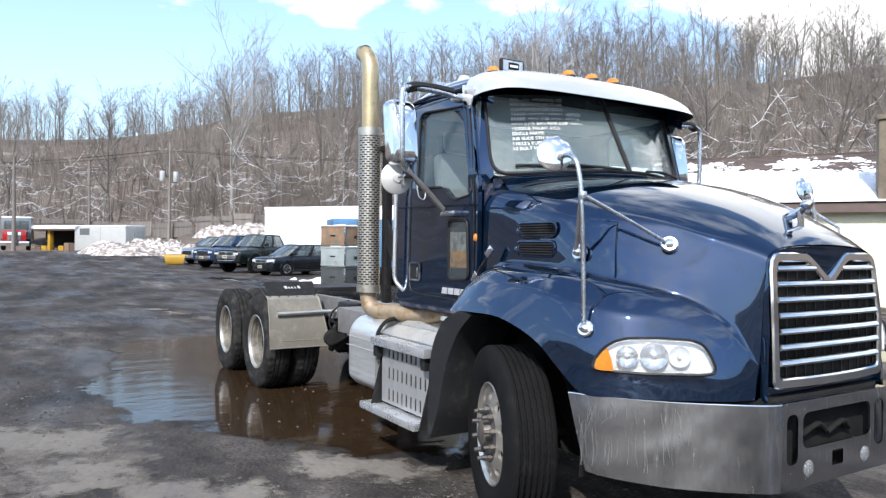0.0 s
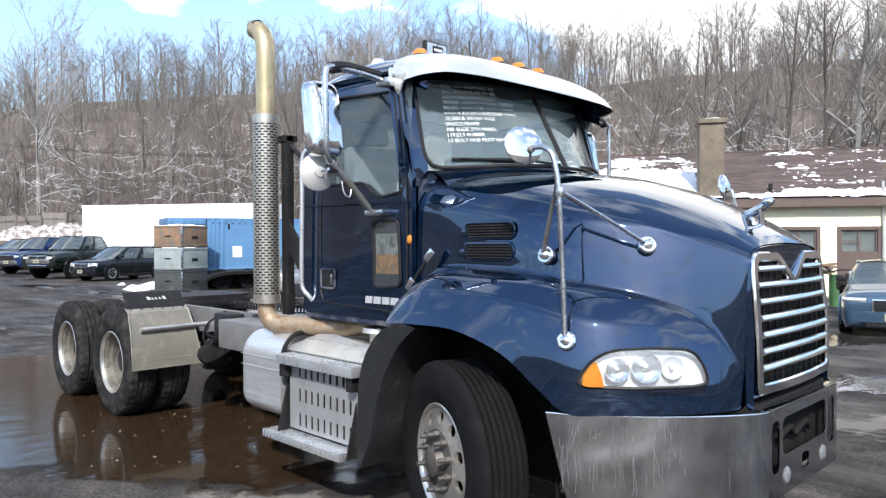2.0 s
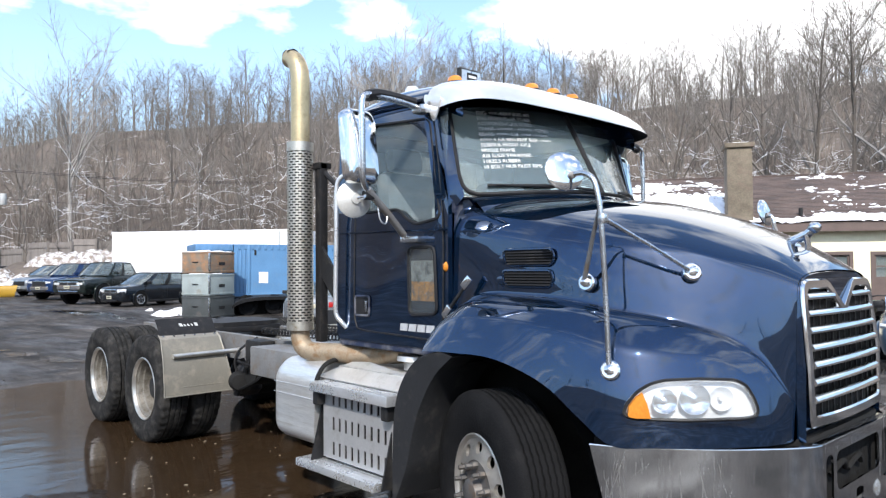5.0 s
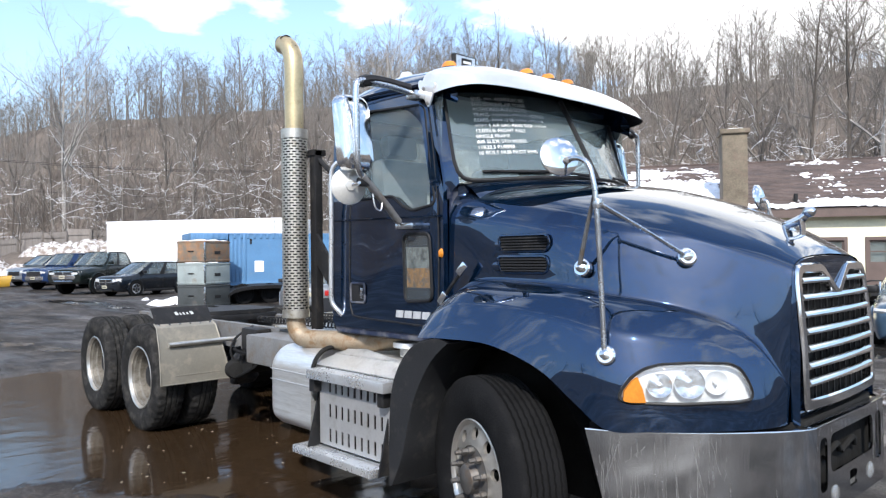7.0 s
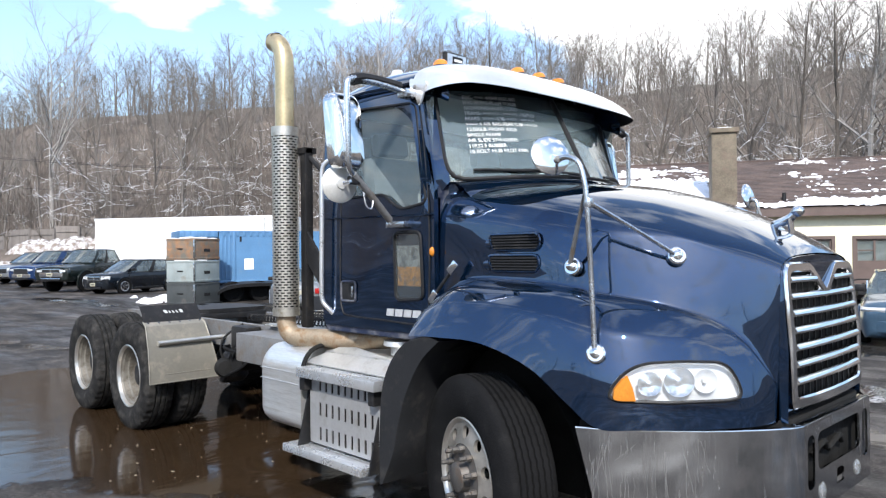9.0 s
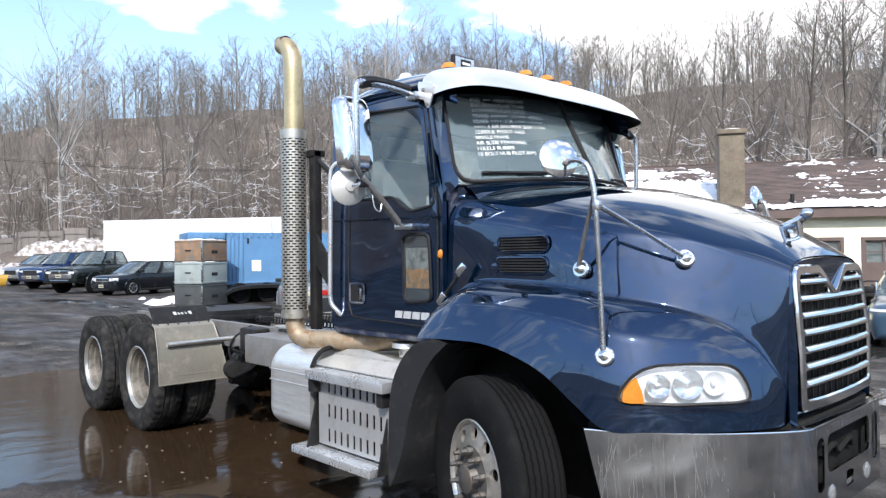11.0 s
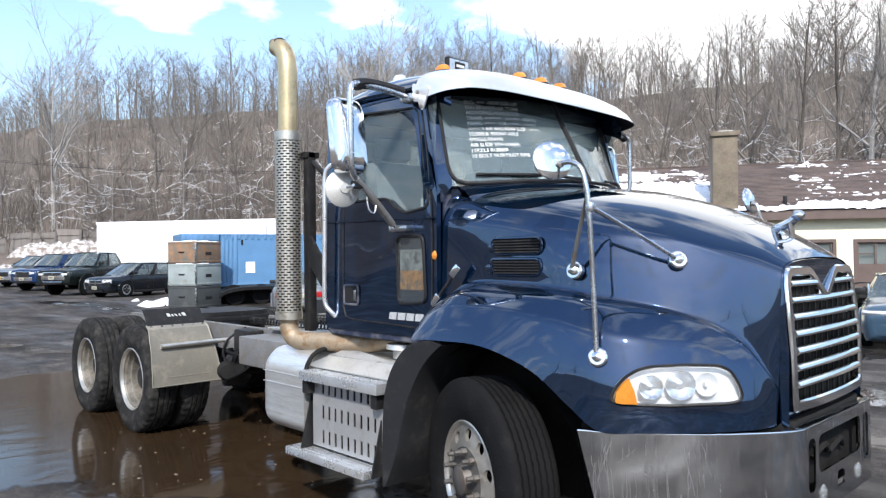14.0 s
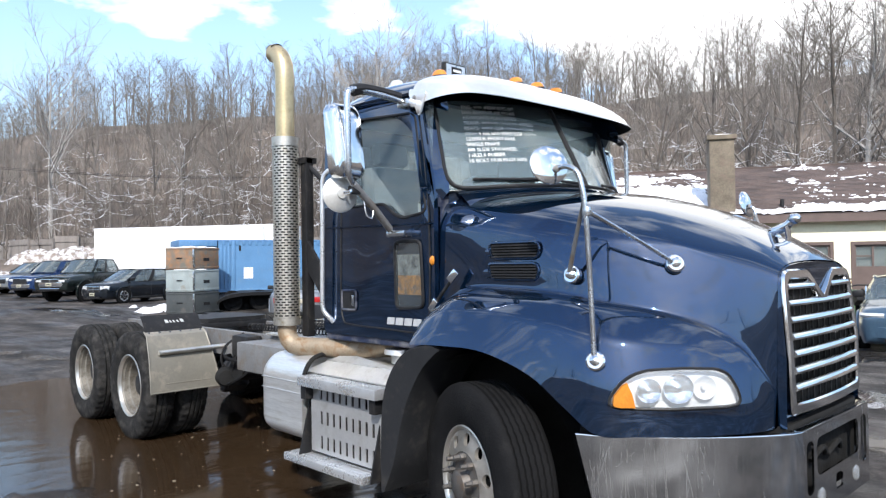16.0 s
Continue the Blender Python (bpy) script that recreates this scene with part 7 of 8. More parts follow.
    part("number_plate", box(F + 0.07, F + 0.09, -0.16, 0.16, bz + 0.03, bz + 0.17, 0.004), M_PLATE, c, "plate with a plain bar")
    part("plate_bar", box(F + 0.09, F + 0.094, -0.11, 0.11, bz + 0.08, bz + 0.12), M_BLACK, c)
    part("rear_bumper", box(R - 0.07, R + 0.10, -w * 0.80, w * 0.80, clear + 0.14, clear + 0.36, 0.05), paint, c)
    part("rear_plate", box(R - 0.015, R + 0.02, -0.16, 0.16, belt - 0.36, belt - 0.22, 0.004), M_PLATE, c, "plate with a plain bar")
    if bed:
        part("cargo_bed", box(R + 0.12, tail - 0.1, -w * 0.78, w * 0.78, belt + 0.02, belt + 0.06, 0.01), M_BLACK, c)
    for s in (-0.4, 0.4):
        part("seat", box(ws_base - 1.35, ws_base - 1.18, s - 0.23, s + 0.23, belt - 0.3, belt + 0.25, 0.06), M_SEAT, c)
    return c


M_CARLAMP = mat("car_lamp_lens", (0.50, 0.505, 0.51), 0.35, 0.0, 0.3, 14.0, coat=0.6)
M_TAIL = mat("red_lens", (0.30, 0.01, 0.01), 0.2, 0.0, 0.1, 10.0, coat=0.5)
M_PLATE = mat("plate_paint", (0.36, 0.34, 0.26), 0.5, 0.0, 0.1, 10.0)
M_CARBLACK = mat("car_black", (0.005, 0.007, 0.010), 0.25, 0.0, 0.2, 3.0, coat=0.55, spec=0.3, dirt=(0.03, 0.03, 0.03), dirt_amount=0.12)
M_CARBLUE = mat("car_deep_blue", (0.008, 0.024, 0.075), 0.25, 0.0, 0.2, 3.0, coat=0.55, spec=0.3)
M_CARSILVER = mat("car_silver", (0.17, 0.182, 0.195), 0.3, 0.4, 0.15, 3.0, coat=0.8)
M_CARTEAL = mat("car_grey_blue", (0.045, 0.085, 0.13), 0.28, 0.35, 0.15, 3.0, coat=1.0)
M_CARGREEN = mat("car_dark_green", (0.006, 0.010, 0.009), 0.25, 0.0, 0.2, 3.0, coat=0.55, spec=0.3, dirt=(0.035, 0.035, 0.033), dirt_amount=0.15)


def on_ground(x, y, rz, dz=0.0):
    return pose(x, y, ground_z(x, y) + dz, 0, 0, rz)


car("compact_wagon", "black compact wagon parked nose out beside a pickup", M_CARBLACK, on_ground(-33.05, 9.35, -70), 4.41, 1.78, 1.58, 1.00, 0.99, 1.20, 0.30, -1.75, -2.05, 0.345, 0.20, 2.64, 0.90, cross=True, size=1.02, lamp=0.17, blunt=0.55)
car("pickup_truck", "dark green pickup truck with chrome bumper parked nose out", M_CARGREEN, on_ground(-37.45, 9.2, -63), 5.5, 2.0, 1.92, 1.30, 1.22, 1.38, 0.86, -0.15, -0.30, 0.43, 0.46, 3.5, 1.0, bed=True, chrome=True, cross=True, size=1.12, lamp=0.17, blunt=1.0, grille_w=0.62)
car("sport_utility", "deep blue utility vehicle parked nose out", M_CARBLUE, on_ground(-42.75, 8.9, -65), 5.05, 2.0, 1.92, 1.28, 1.18, 1.25, 0.65, -2.2, -2.45, 0.42, 0.36, 2.95, 0.95, chrome=True, size=1.06, blunt=0.9, grille_w=0.55)
car("silver_van", "silver car parked at the end of the row", M_CARSILVER, on_ground(-47.1, 8.8, -65), 4.9, 1.95, 1.75, 1.15, 1.05, 1.25, 0.45, -2.2, -2.4, 0.35, 0.22, 2.9, 0.95, size=1.05)
car("small_hatchback", "grey-blue hatchback parked nose on to the yard", M_CARTEAL, on_ground(-1.46, 12.3, -77), 4.46, 1.80, 1.42, 0.95, 0.93, 1.00, 0.15, -1.35, -2.0, 0.33, 0.17, 2.70, 0.93, grille_w=0.42, lamp=0.085, blunt=0.35, size=0.95)
car("silver_sedan", "silver sedan parked tail out beside the flat trailer", M_CARSILVER, on_ground(-19.6, 9.97, 148), 4.6, 1.8, 1.45, 0.97, 0.93, 1.0, 0.2, -1.0, -1.75, 0.33, 0.18, 2.7, 0.93)

# ---- freight boxes, trailer, crates ----
M_CONT = mat("blue_container_paint", (0.085, 0.198, 0.355), 0.5, 0.0, 0.12, 1.5, bump=0.1, bscale=8, dirt=(0.12, 0.20, 0.30), dirt_amount=0.2)
M_TRAILER = mat("white_trailer_skin", (0.80, 0.81, 0.82), 0.4, 0.0, 0.05, 1.0, dirt=(0.62, 0.62, 0.6), dirt_amount=0.12)
M_WCONT = mat("weathered_white_steel", (0.36, 0.37, 0.365), 0.55, 0.0, 0.1, 1.2, dirt=(0.33, 0.24, 0.18), dirt_amount=0.12)
M_RUST = mat("rusty_crate", (0.25, 0.132, 0.066), 0.8, 0.0, 0.4, 2.5, bump=0.2, dirt=(0.13, 0.12, 0.10), dirt_amount=0.85)
M_GREYCRATE = mat("grey_green_crate", (0.24, 0.275, 0.27), 0.65, 0.0, 0.2, 2.5, bump=0.15, dirt=(0.20, 0.18, 0.15), dirt_amount=0.25)
M_DARKCRATE = mat("dark_crate", (0.045, 0.05, 0.05), 0.6, 0.0, 0.25, 2.5, dirt=(0.10, 0.09, 0.08), dirt_amount=0.2)
M_WOOD = mat("grey_fence_wood", (0.17, 0.15, 0.135), 0.9, 0.0, 0.35, 0.8, bump=0.4, bscale=9, per_object=0.2, stretch=(3, 3, 0.4))
M_YELLOW = mat("yellow_paint", (0.37, 0.215, 0.02), 0.45, 0.0, 0.12, 3.0, dirt=(0.30, 0.20, 0.08), dirt_amount=0.2)
M_GREENBIN = mat("green_drum_paint", (0.07, 0.17, 0.07), 0.55, 0.0, 0.25, 3.0, dirt=(0.16, 0.09, 0.05), dirt_amount=0.25)

# blue box: its long side faces the yard, an open overhang at its near end
BOX_AT = Matrix.Translation((-25.2, 9.81, 0)) @ pose(0, 0, 0, 0, 0, 75.0)
cont = thing("blue_container", "blue ribbed steel box on a black flat trailer", "container", at=BOX_AT)
part("long_side", box(0, 6.1, 0, 0.05, 0.58, 2.68), M_CONT, cont, "blue side wall")
part("long_side", box(0, 6.1, 2.35, 2.4, 0.58, 2.68), M_CONT, cont)
part("roof", box(-0.02, 6.12, -0.02, 2.42, 2.68, 2.74), M_CONT, cont)
part("floor", box(0.05, 6.05, 0.05, 2.35, 0.60, 0.66), M_CONT, cont)
part("end_wall", box(0, 0.05, 0.05, 2.35, 0.58, 2.68), M_CONT, cont)
part("end_wall", box(6.05, 6.1, 0.05, 2.35, 0.58, 2.68), M_CONT, cont)
part("base_rail", box(0.0, 6.1, -0.03, 0.0, 0.56, 0.70, 0.01), M_CONT, cont)
for k in range(9):
    part("rib", box(-0.05, 0.0, 0.10 + k * 0.265, 0.20 + k * 0.265, 0.70, 2.36, 0.01), M_CONT, cont)
for k in range(22):
    part("rib", box(0.16 + k * 0.27, 0.26 + k * 0.27, -0.035, 0.0, 2.52, 2.70, 0.01), M_CONT, cont)
for x in (0.06, 0.22, 0.38):
    part("rib", box(x, x + 0.08, -0.035, 0.0, 0.70, 2.50, 0.012), M_CONT, cont)
part("corner_post", box(0.54, 0.66, -0.045, 0.0, 0.56, 2.74, 0.015), M_CONT, cont)
part("notice", box(1.02, 1.40, -0.012, -0.002, 1.12, 1.58), M_TRAILER, cont, "white paper notice")
part("lock_plate", box(0.83, 0.91, -0.02, 0.0, 2.28, 2.50), M_BLACK, cont)
lid = part("awning", box(-1.52, -0.05, 0.0, 2.4, 2.46, 2.74, 0.01), M_CONT, cont, "ribbed blue overhang")
for k in range(6):
    part("rib", box(-1.46 + k * 0.24, -1.36 + k * 0.24, -0.035, 0.0, 2.48, 2.72, 0.01), M_CONT, lid)
bed = thing("flat_trailer", "low black flat trailer with arched wheel covers", "trailer", at=BOX_AT @ Matrix.Translation((0, 0, -0.18)))
part("deck", box(-0.4, 6.6, -0.25, 2.9, 0.62, 0.76, 0.02), M_BLACK, bed)
arch = spline([(-0.42, 0, 0.02), (-0.37, 0, 0.30), (-0.15, 0, 0.56), (0.3, 0, 0.70), (1.0, 0, 0.76), (2.4, 0, 0.74), (3.0, 0, 0.66), (3.35, 0, 0.42), (3.5, 0, 0.1)], 5)
part("wheel_cover", loft([[Vector((p.x, -1.15, p.z - 0.13)), Vector((p.x, -1.17, p.z)), Vector((p.x, -0.2, p.z + 0.06)), Vector((p.x, -0.2, p.z - 0.13))] for p in arch], cap=True, closed=True), M_BLACK, bed, "long black arched cover")
part("inner_skirt", box(-0.1, 3.4, -0.30, -0.24, 0.05, 0.70), M_DARK, bed)
for x in (0.4, 1.5):
    w = part("wheel", lathe([(0.001, -0.10), (0.25, -0.10), (0.27, -0.13), (0.40, -0.13), (0.42, -0.10), (0.42, 0.10), (0.2, 0.12)], 24, pose(x, -0.6, 0.42)), M_RUBBER, bed, "black trailer wheel")
part("sub_frame", box(-0.3, 6.2, 0.1, 1.9, 0.35, 0.62), M_DARK, bed)
part("landing_leg", box(5.2, 5.35, -0.1, 0.05, 0.0, 0.62), M_BLACK, bed)

# crates in a stack of three
CR = Matrix.Translation((-24.5, 8.39, 0)) @ pose(0, 0, 0, 0, 0, 25.0) @ Matrix.Diagonal((1.1, 1.1, 1.0, 1.0))
for k, (mt, lab) in enumerate(((M_DARKCRATE, "dark steel crate at the foot of a stack"), (M_GREYCRATE, "grey-green steel crate in the middle of a stack"), (M_RUST, "rusty orange steel crate on top of a stack"))):
    c = thing("steel_crate", lab, "crate", "stacked steel crates", CR @ Matrix.Translation((0, 0, -0.16 + k * 0.85)))
    part("body", box(-0.60, 0.60, -0.66, 0.66, 0.015, 0.835, 0.012), mt, c)
    for x in (-0.5, 0.5):
        for y in (-0.55, 0.55):
            part("foot", box(x - 0.08, x + 0.08, y - 0.08, y + 0.08, 0.0, 0.06), M_BLACK, c)
    for z in (0.085, 0.79):
        part("rim", box(-0.612, 0.612, -0.672, 0.672, z - 0.03, z + 0.03, 0.006), mt, c)
    part("label_plate", box(0.60, 0.608, -0.16, 0.14, 0.32, 0.44), M_BLACK, c)
    part("handle", box(-0.12, 0.12, -0.69, -0.655, 0.42, 0.46, 0.005), M_BLACK, c)
    part("corner_post", box(0.57, 0.615, -0.675, -0.63, 0.08, 0.78, 0.004), M_STEEL, c)

cs = thing("snow_layer", "thin old snow lying on the top crate", "snow layer", at=CR @ Matrix.Translation((0, 0, -0.16 + 3 * 0.85 - 0.05)))
part("snow", loft([[Vector((x, y, 0.03 + 0.05 * math.sin(3 * x + 5 * y) ** 2 + (0.02 if abs(y) < 0.5 and abs(x) < 0.45 else -0.03))) for y in [-0.62 + 0.124 * j for j in range(11)]] for x in [-0.55 + 0.11 * i for i in range(11)]]), M_SNOW, cs)

# white van trailer behind the cars
tr = thing("box_trailer", "long white box trailer parked behind the cars", "trailer", at=Matrix.Translation((-43.5, 10.9, 0.0)) @ pose(0, 0, 0, 0, 0, 36.0))
part("box_body", box(0, 12.2, 0, 2.55, 1.10, 4.02, 0.02), M_TRAILER, tr, "white box body")
part("front_frame", box(10.9, 11.0, -0.015, 0.0, 1.15, 3.95), M_ALU, tr)
part("top_rail", box(-0.02, 12.22, -0.025, 0.02, 3.90, 4.04, 0.008), M_TRAILER, tr)
part("bottom_rail", box(-0.02, 12.22, -0.025, 0.02, 1.08, 1.20, 0.008), M_ALU, tr)
for k in range(9):
    part("panel_seam", box(1.2 + k * 1.2, 1.215 + k * 1.2, -0.006, 0.001, 1.2, 3.9), M_WCONT, tr)
for k in range(2):
    part("marker", box(1.0 + k * 5.5, 1.12 + k * 5.5, -0.03, -0.02, 1.13, 1.17), M_AMBER, tr)
for x in (2.0, 3.25):
    part("wheel", lathe([(0.001, -0.10), (0.28, -0.11), (0.30, -0.14), (0.46, -0.14), (0.5, -0.10), (0.5, 0.5), (0.2, 0.5)], 24, pose(x, 0.25, 0.5)), M_RUBBER, tr)
part("landing_leg", box(9.6, 9.75, 0.4, 0.55, -0.1, 1.1), M_FRAME, tr)

# white freight container and open sheds far across the yard
wc = thing("white_container", "weathered white freight container with snow on top", "container", at=Matrix.Translation((-71.4, 1.6, ground_z(-71, 2) + 0.02)) @ pose(0, 0, 0, 0, 0, 38.0))
part("body", box(0, 6.1, 0, 2.4, 0.05, 2.28, 0.02), M_WCONT, wc)
for k in range(3):
    part("rail", box(0.02 + k * 3.0, 0.12 + k * 3.0, -0.03, 0.0, 0.05, 2.28), M_WCONT, wc)
for k in range(9):
    part("rib", box(6.1, 6.13, 0.12 + k * 0.26, 0.22 + k * 0.26, 0.15, 2.2), M_WCONT, wc)
part("roof_snow", box(-0.02, 6.12, -0.02, 2.42, 2.28, 2.40, 0.05), M_SNOW, wc, "snow on the roof")
part("faded_mark", box(0.6, 1.8, -0.012, -0.002, 1.5, 2.1), M_CARSILVER, wc)
sh = thing("open_shed", "low open-fronted shed with a snowy roof and yellow posts", "shed", at=Matrix.Translation((-82.0, -2.6, ground_z(-80, -2))) @ pose(0, 0, 0, 0, 0, 29.0))
part("back_wall", box(0, 9.4, 2.6, 2.75, 0, 2.2), M_DARK, sh)
for k in range(3):
    part("post", box(0.1 + k * 4.5, 0.5 + k * 4.5, 0.0, 0.4, 0, 2.1, 0.02), M_YELLOW if k == 1 else M_BROWN, sh, "yellow post" if k == 1 else "")
part("roof", box(-0.3, 9.7, -0.4, 3.0, 2.05, 2.2), M_BROWN, sh)
part("roof_snow", box(-0.32, 9.72, -0.42, 3.02, 2.2, 2.55, 0.10), M_SNOW, sh, "thick snow on the roof")
rnd = random.Random(4)
for k in range(9):
    x = 0.8 + k * 0.95
    part("pallet", box(x, x + 0.8, 0.5, 1.4, 0, rnd.uniform(0.3, 0.9), 0.02), [M_RUST, M_BROWN, M_YELLOW][k % 3], sh)

# distant tractor at the yard's edge
dt = thing("parked_tractor", "small white and red tractor unit far across the yard", "truck", at=on_ground(-70.5, -3.0, -8))
part("cab", box(-1.2, 0.6, -1.15, 1.15, 0.9, 2.85, 0.08), M_CARSILVER, dt)
part("hood", box(0.6, 1.8, -0.9, 0.9, 0.8, 1.75, 0.1), M_TAIL, dt, "red hood")
part("grille", box(1.8, 1.83, -0.5, 0.5, 0.85, 1.6, 0.01), M_CHROME, dt)
part("windscreen", box(0.6, 0.63, -0.95, 0.95, 1.85, 2.6, 0.01), M_DARKGLASS, dt)
part("bumper", box(1.75, 1.95, -1.15, 1.15, 0.4, 0.8, 0.03), M_CHROME, dt)
part("roof_snow", box(-1.2, 0.6, -1.15, 1.15, 2.85, 2.98, 0.05), M_SNOW, dt)
for s in (-1, 1):
    part("wheel", lathe([(0.001, -0.1), (0.45, -0.12), (0.5, -0.08), (0.5, 0.15), (0.1, 0.15)], 20, pose(0.9, s * 0.95, 0.5)), M_RUBBER, dt)

# plough
pl = thing("snow_plough", "yellow snow plough blade lying in the yard", "plough", at=on_ground(-45.6, 5.6, -12) @ Matrix.Scale(0.86, 4))
part("blade", loft([[Vector((0.12 * math.cos(a) - 0.12, y * (0.92 + 0.12 * math.sin(a)), 0.40 + 0.38 * math.sin(a) + 0.05 * y * y)) for a in (-1.5, -0.9, -0.3, 0.3, 0.9, 1.5)] for y in (-0.75, -0.25, 0.25, 0.75)]), M_YELLOW, pl, "curved yellow blade")
for y in (-0.6, -0.2, 0.2, 0.6):
    part("rib", box(-0.16, -0.11, y - 0.03, y + 0.03, 0.05, 0.8), M_YELLOW, pl)
part("a_frame", box(-0.9, -0.15, -0.35, 0.35, 0.2, 0.3, 0.02), M_BLACK, pl)
part("snow_cap", box(-0.5, -0.05, -0.5, 0.5, 0.78, 0.98, 0.09), M_SNOW, pl)

# drums and junk by the workshop
for k, (x, y) in enumerate(((-4.75, 17.85), (-4.15, 18.3))):
    d = thing("oil_drum", "dented green steel drum by the workshop", "drum", "drums by the workshop", on_ground(x, y, 20 * k))
    part("drum_body", lathe([(0.001, 0.0), (0.29, 0.0), (0.295, 0.02), (0.285, 0.03), (0.285, 0.29), (0.295, 0.30), (0.285, 0.31), (0.285, 0.58), (0.295, 0.59), (0.285, 0.60), (0.285, 0.86), (0.295, 0.88), (0.28, 0.885), (0.001, 0.87)], 28, pose(0, 0, 0, 90, 0, 0)), M_GREENBIN, d)
    part("cap", lathe([(0.03, 0.87), (0.03, 0.89), (0.001, 0.892)], 10, pose(0.14, 0, 0, 90, 0, 0)), M_RUST, d)
jn = thing("scrap_heap", "rusty scrap pieces lying on the drums", "scrap", at=Matrix.Translation((-4.45, 18.08, ground_z(-4.4, 18) + 0.885)))
rnd = random.Random(8)
for k in range(9):
    part("scrap", box(-0.25, 0.25, -0.05, 0.05, -0.03, 0.03, 0.008, pose(rnd.uniform(-0.3, 0.3), rnd.uniform(-0.2, 0.2), 0.04 + 0.05 * k * 0.6, rnd.uniform(-12, 12), rnd.uniform(-12, 12), rnd.uniform(0, 180))), [M_RUST, M_BROWN][k % 2], jn)
tp = thing("old_tyre", "worn black tyres leaning beside the workshop wall", "tyre", at=on_ground(-5.9, 17.9, 25, 0.42))
part("tyre", lathe([(0.24, -0.09), (0.30, -0.11), (0.40, -0.10), (0.42, -0.06), (0.42, 0.06), (0.40, 0.10), (0.30, 0.11), (0.24, 0.09)], 28, pose(0, 0, 0, 0, 0, 60), True), M_RUBBER, tp)
part("rim", lathe([(0.24, -0.08), (0.2, 0.0), (0.05, 0.02), (0.001, 0.0)], 20, pose(0, 0, 0, 0, 0, 60)), M_RUST, tp)
mb = thing("covered_motorbike", "small motorbike standing by the hatchback", "motorbike", at=on_ground(-3.5, 16.4, -70))
for x in (-0.6, 0.65):
    part("wheel", lathe([(0.22, -0.05), (0.30, -0.06), (0.33, 0.0), (0.30, 0.06), (0.22, 0.05)], 24, pose(x, 0, 0.33), True), M_RUBBER, mb)
part("body", loft([[Vector((x, y * k, z + h)) for y, h in ((-0.16, 0), (-0.18, 0.18), (0, 0.30), (0.18, 0.18), (0.16, 0))] for x, z, k in ((-0.8, 0.62, 0.5), (-0.4, 0.55, 1.0), (0.1, 0.55, 1.1), (0.5, 0.7, 0.7))], cap=True, closed=True), M_BLACK, mb)
part("handlebar", tube([(0.42, -0.36, 1.02), (0.5, -0.1, 1.08), (0.5, 0.1, 1.08), (0.42, 0.36, 1.02)], 0.018, 8), M_BLACK, mb)
part("fork", tube([(0.65, 0.08, 0.33), (0.48, 0.08, 1.05)], 0.025, 8), M_STEEL, mb)


# ---- fence, poles, heaps ----
fence = thing("board_fence", "weathered grey board fence along the foot of the hill", "fence")
rnd = random.Random(12)
deg = 112.0
while deg < 196:
    def spot(q):
        r = hill_start(q) + 8.5
        return Vector((CX + r * math.cos(radians(q)), CY + r * math.sin(radians(q))))
    a = spot(deg)
    deg += 1.5
    b = spot(deg)
    d = b - a
    z0 = min(ground_z(a.x, a.y), ground_z(b.x, b.y))
    ang = math.degrees(math.atan2(d.y, d.x))
    hgt = 1.8 + rnd.uniform(-0.25, 0.15)
    pn = part("fence_panel", box(0.02, d.length - 0.02, -0.02, 0.02, 0.0, hgt, 0, pose(a.x, a.y, z0 - 0.2, 0, 0, ang)), M_WOOD, fence)
    part("post", box(-0.10, 0.10, 0.02, 0.20, 0.0, hgt + 0.12, 0.01, pose(a.x, a.y, z0 - 0.3, 0, 0, ang)), M_WOOD, fence)
    part("rail", box(0.02, d.length - 0.02, 0.02, 0.08, hgt - 0.5, hgt - 0.38, 0, pose(a.x, a.y, z0 - 0.2, 0, 0, ang)), M_WOOD, fence)


def power_pole(x, y, h, lean, transformers):
    z = ground_z(x, y)
    p = thing("utility_pole", "weathered wooden utility pole with crossarm", "pole", "utility poles", pose(x, y, z, 0, lean, 0))
    part("shaft", tube([(0, 0, -0.5), (0, 0, h)], [0.17, 0.11], 10), M_WOOD, p)
    part("crossarm", box(-0.06, 0.06, -1.2, 1.2, h - 0.9, h - 0.76), M_WOOD, p)
    for y0 in (-1.05, -0.4, 0.4, 1.05):
        part("insulator", lathe([(0.05, 0), (0.07, 0.05), (0.03, 0.12), (0.001, 0.14)], 8, pose(0, y0, h - 0.76, 90, 0, 0)), M_WCONT, p)
    for k in range(transformers):
        t = part("transformer", lathe([(0.001, -0.55), (0.26, -0.53), (0.28, -0.5), (0.28, 0.5), (0.26, 0.54), (0.001, 0.56)], 18, pose(0.1, -0.75 + k * 1.35, h - 3.6, 90, 0, 0)), M_WCONT, p, "pale grey transformer")
        part("bracket", box(-0.05, 0.05, min(-0.75 + k * 1.35, 0), max(-0.75 + k * 1.35, 0), h - 3.5, h - 3.4), M_FRAME, t)
    return p


power_pole(-76.2, 10.8, 9.8, 1.5, 2)
power_pole(-67.2, -3.3, 8.0, -1.0, 0)
power_pole(-88.0, 4.2, 8.6, 0.0, 0)
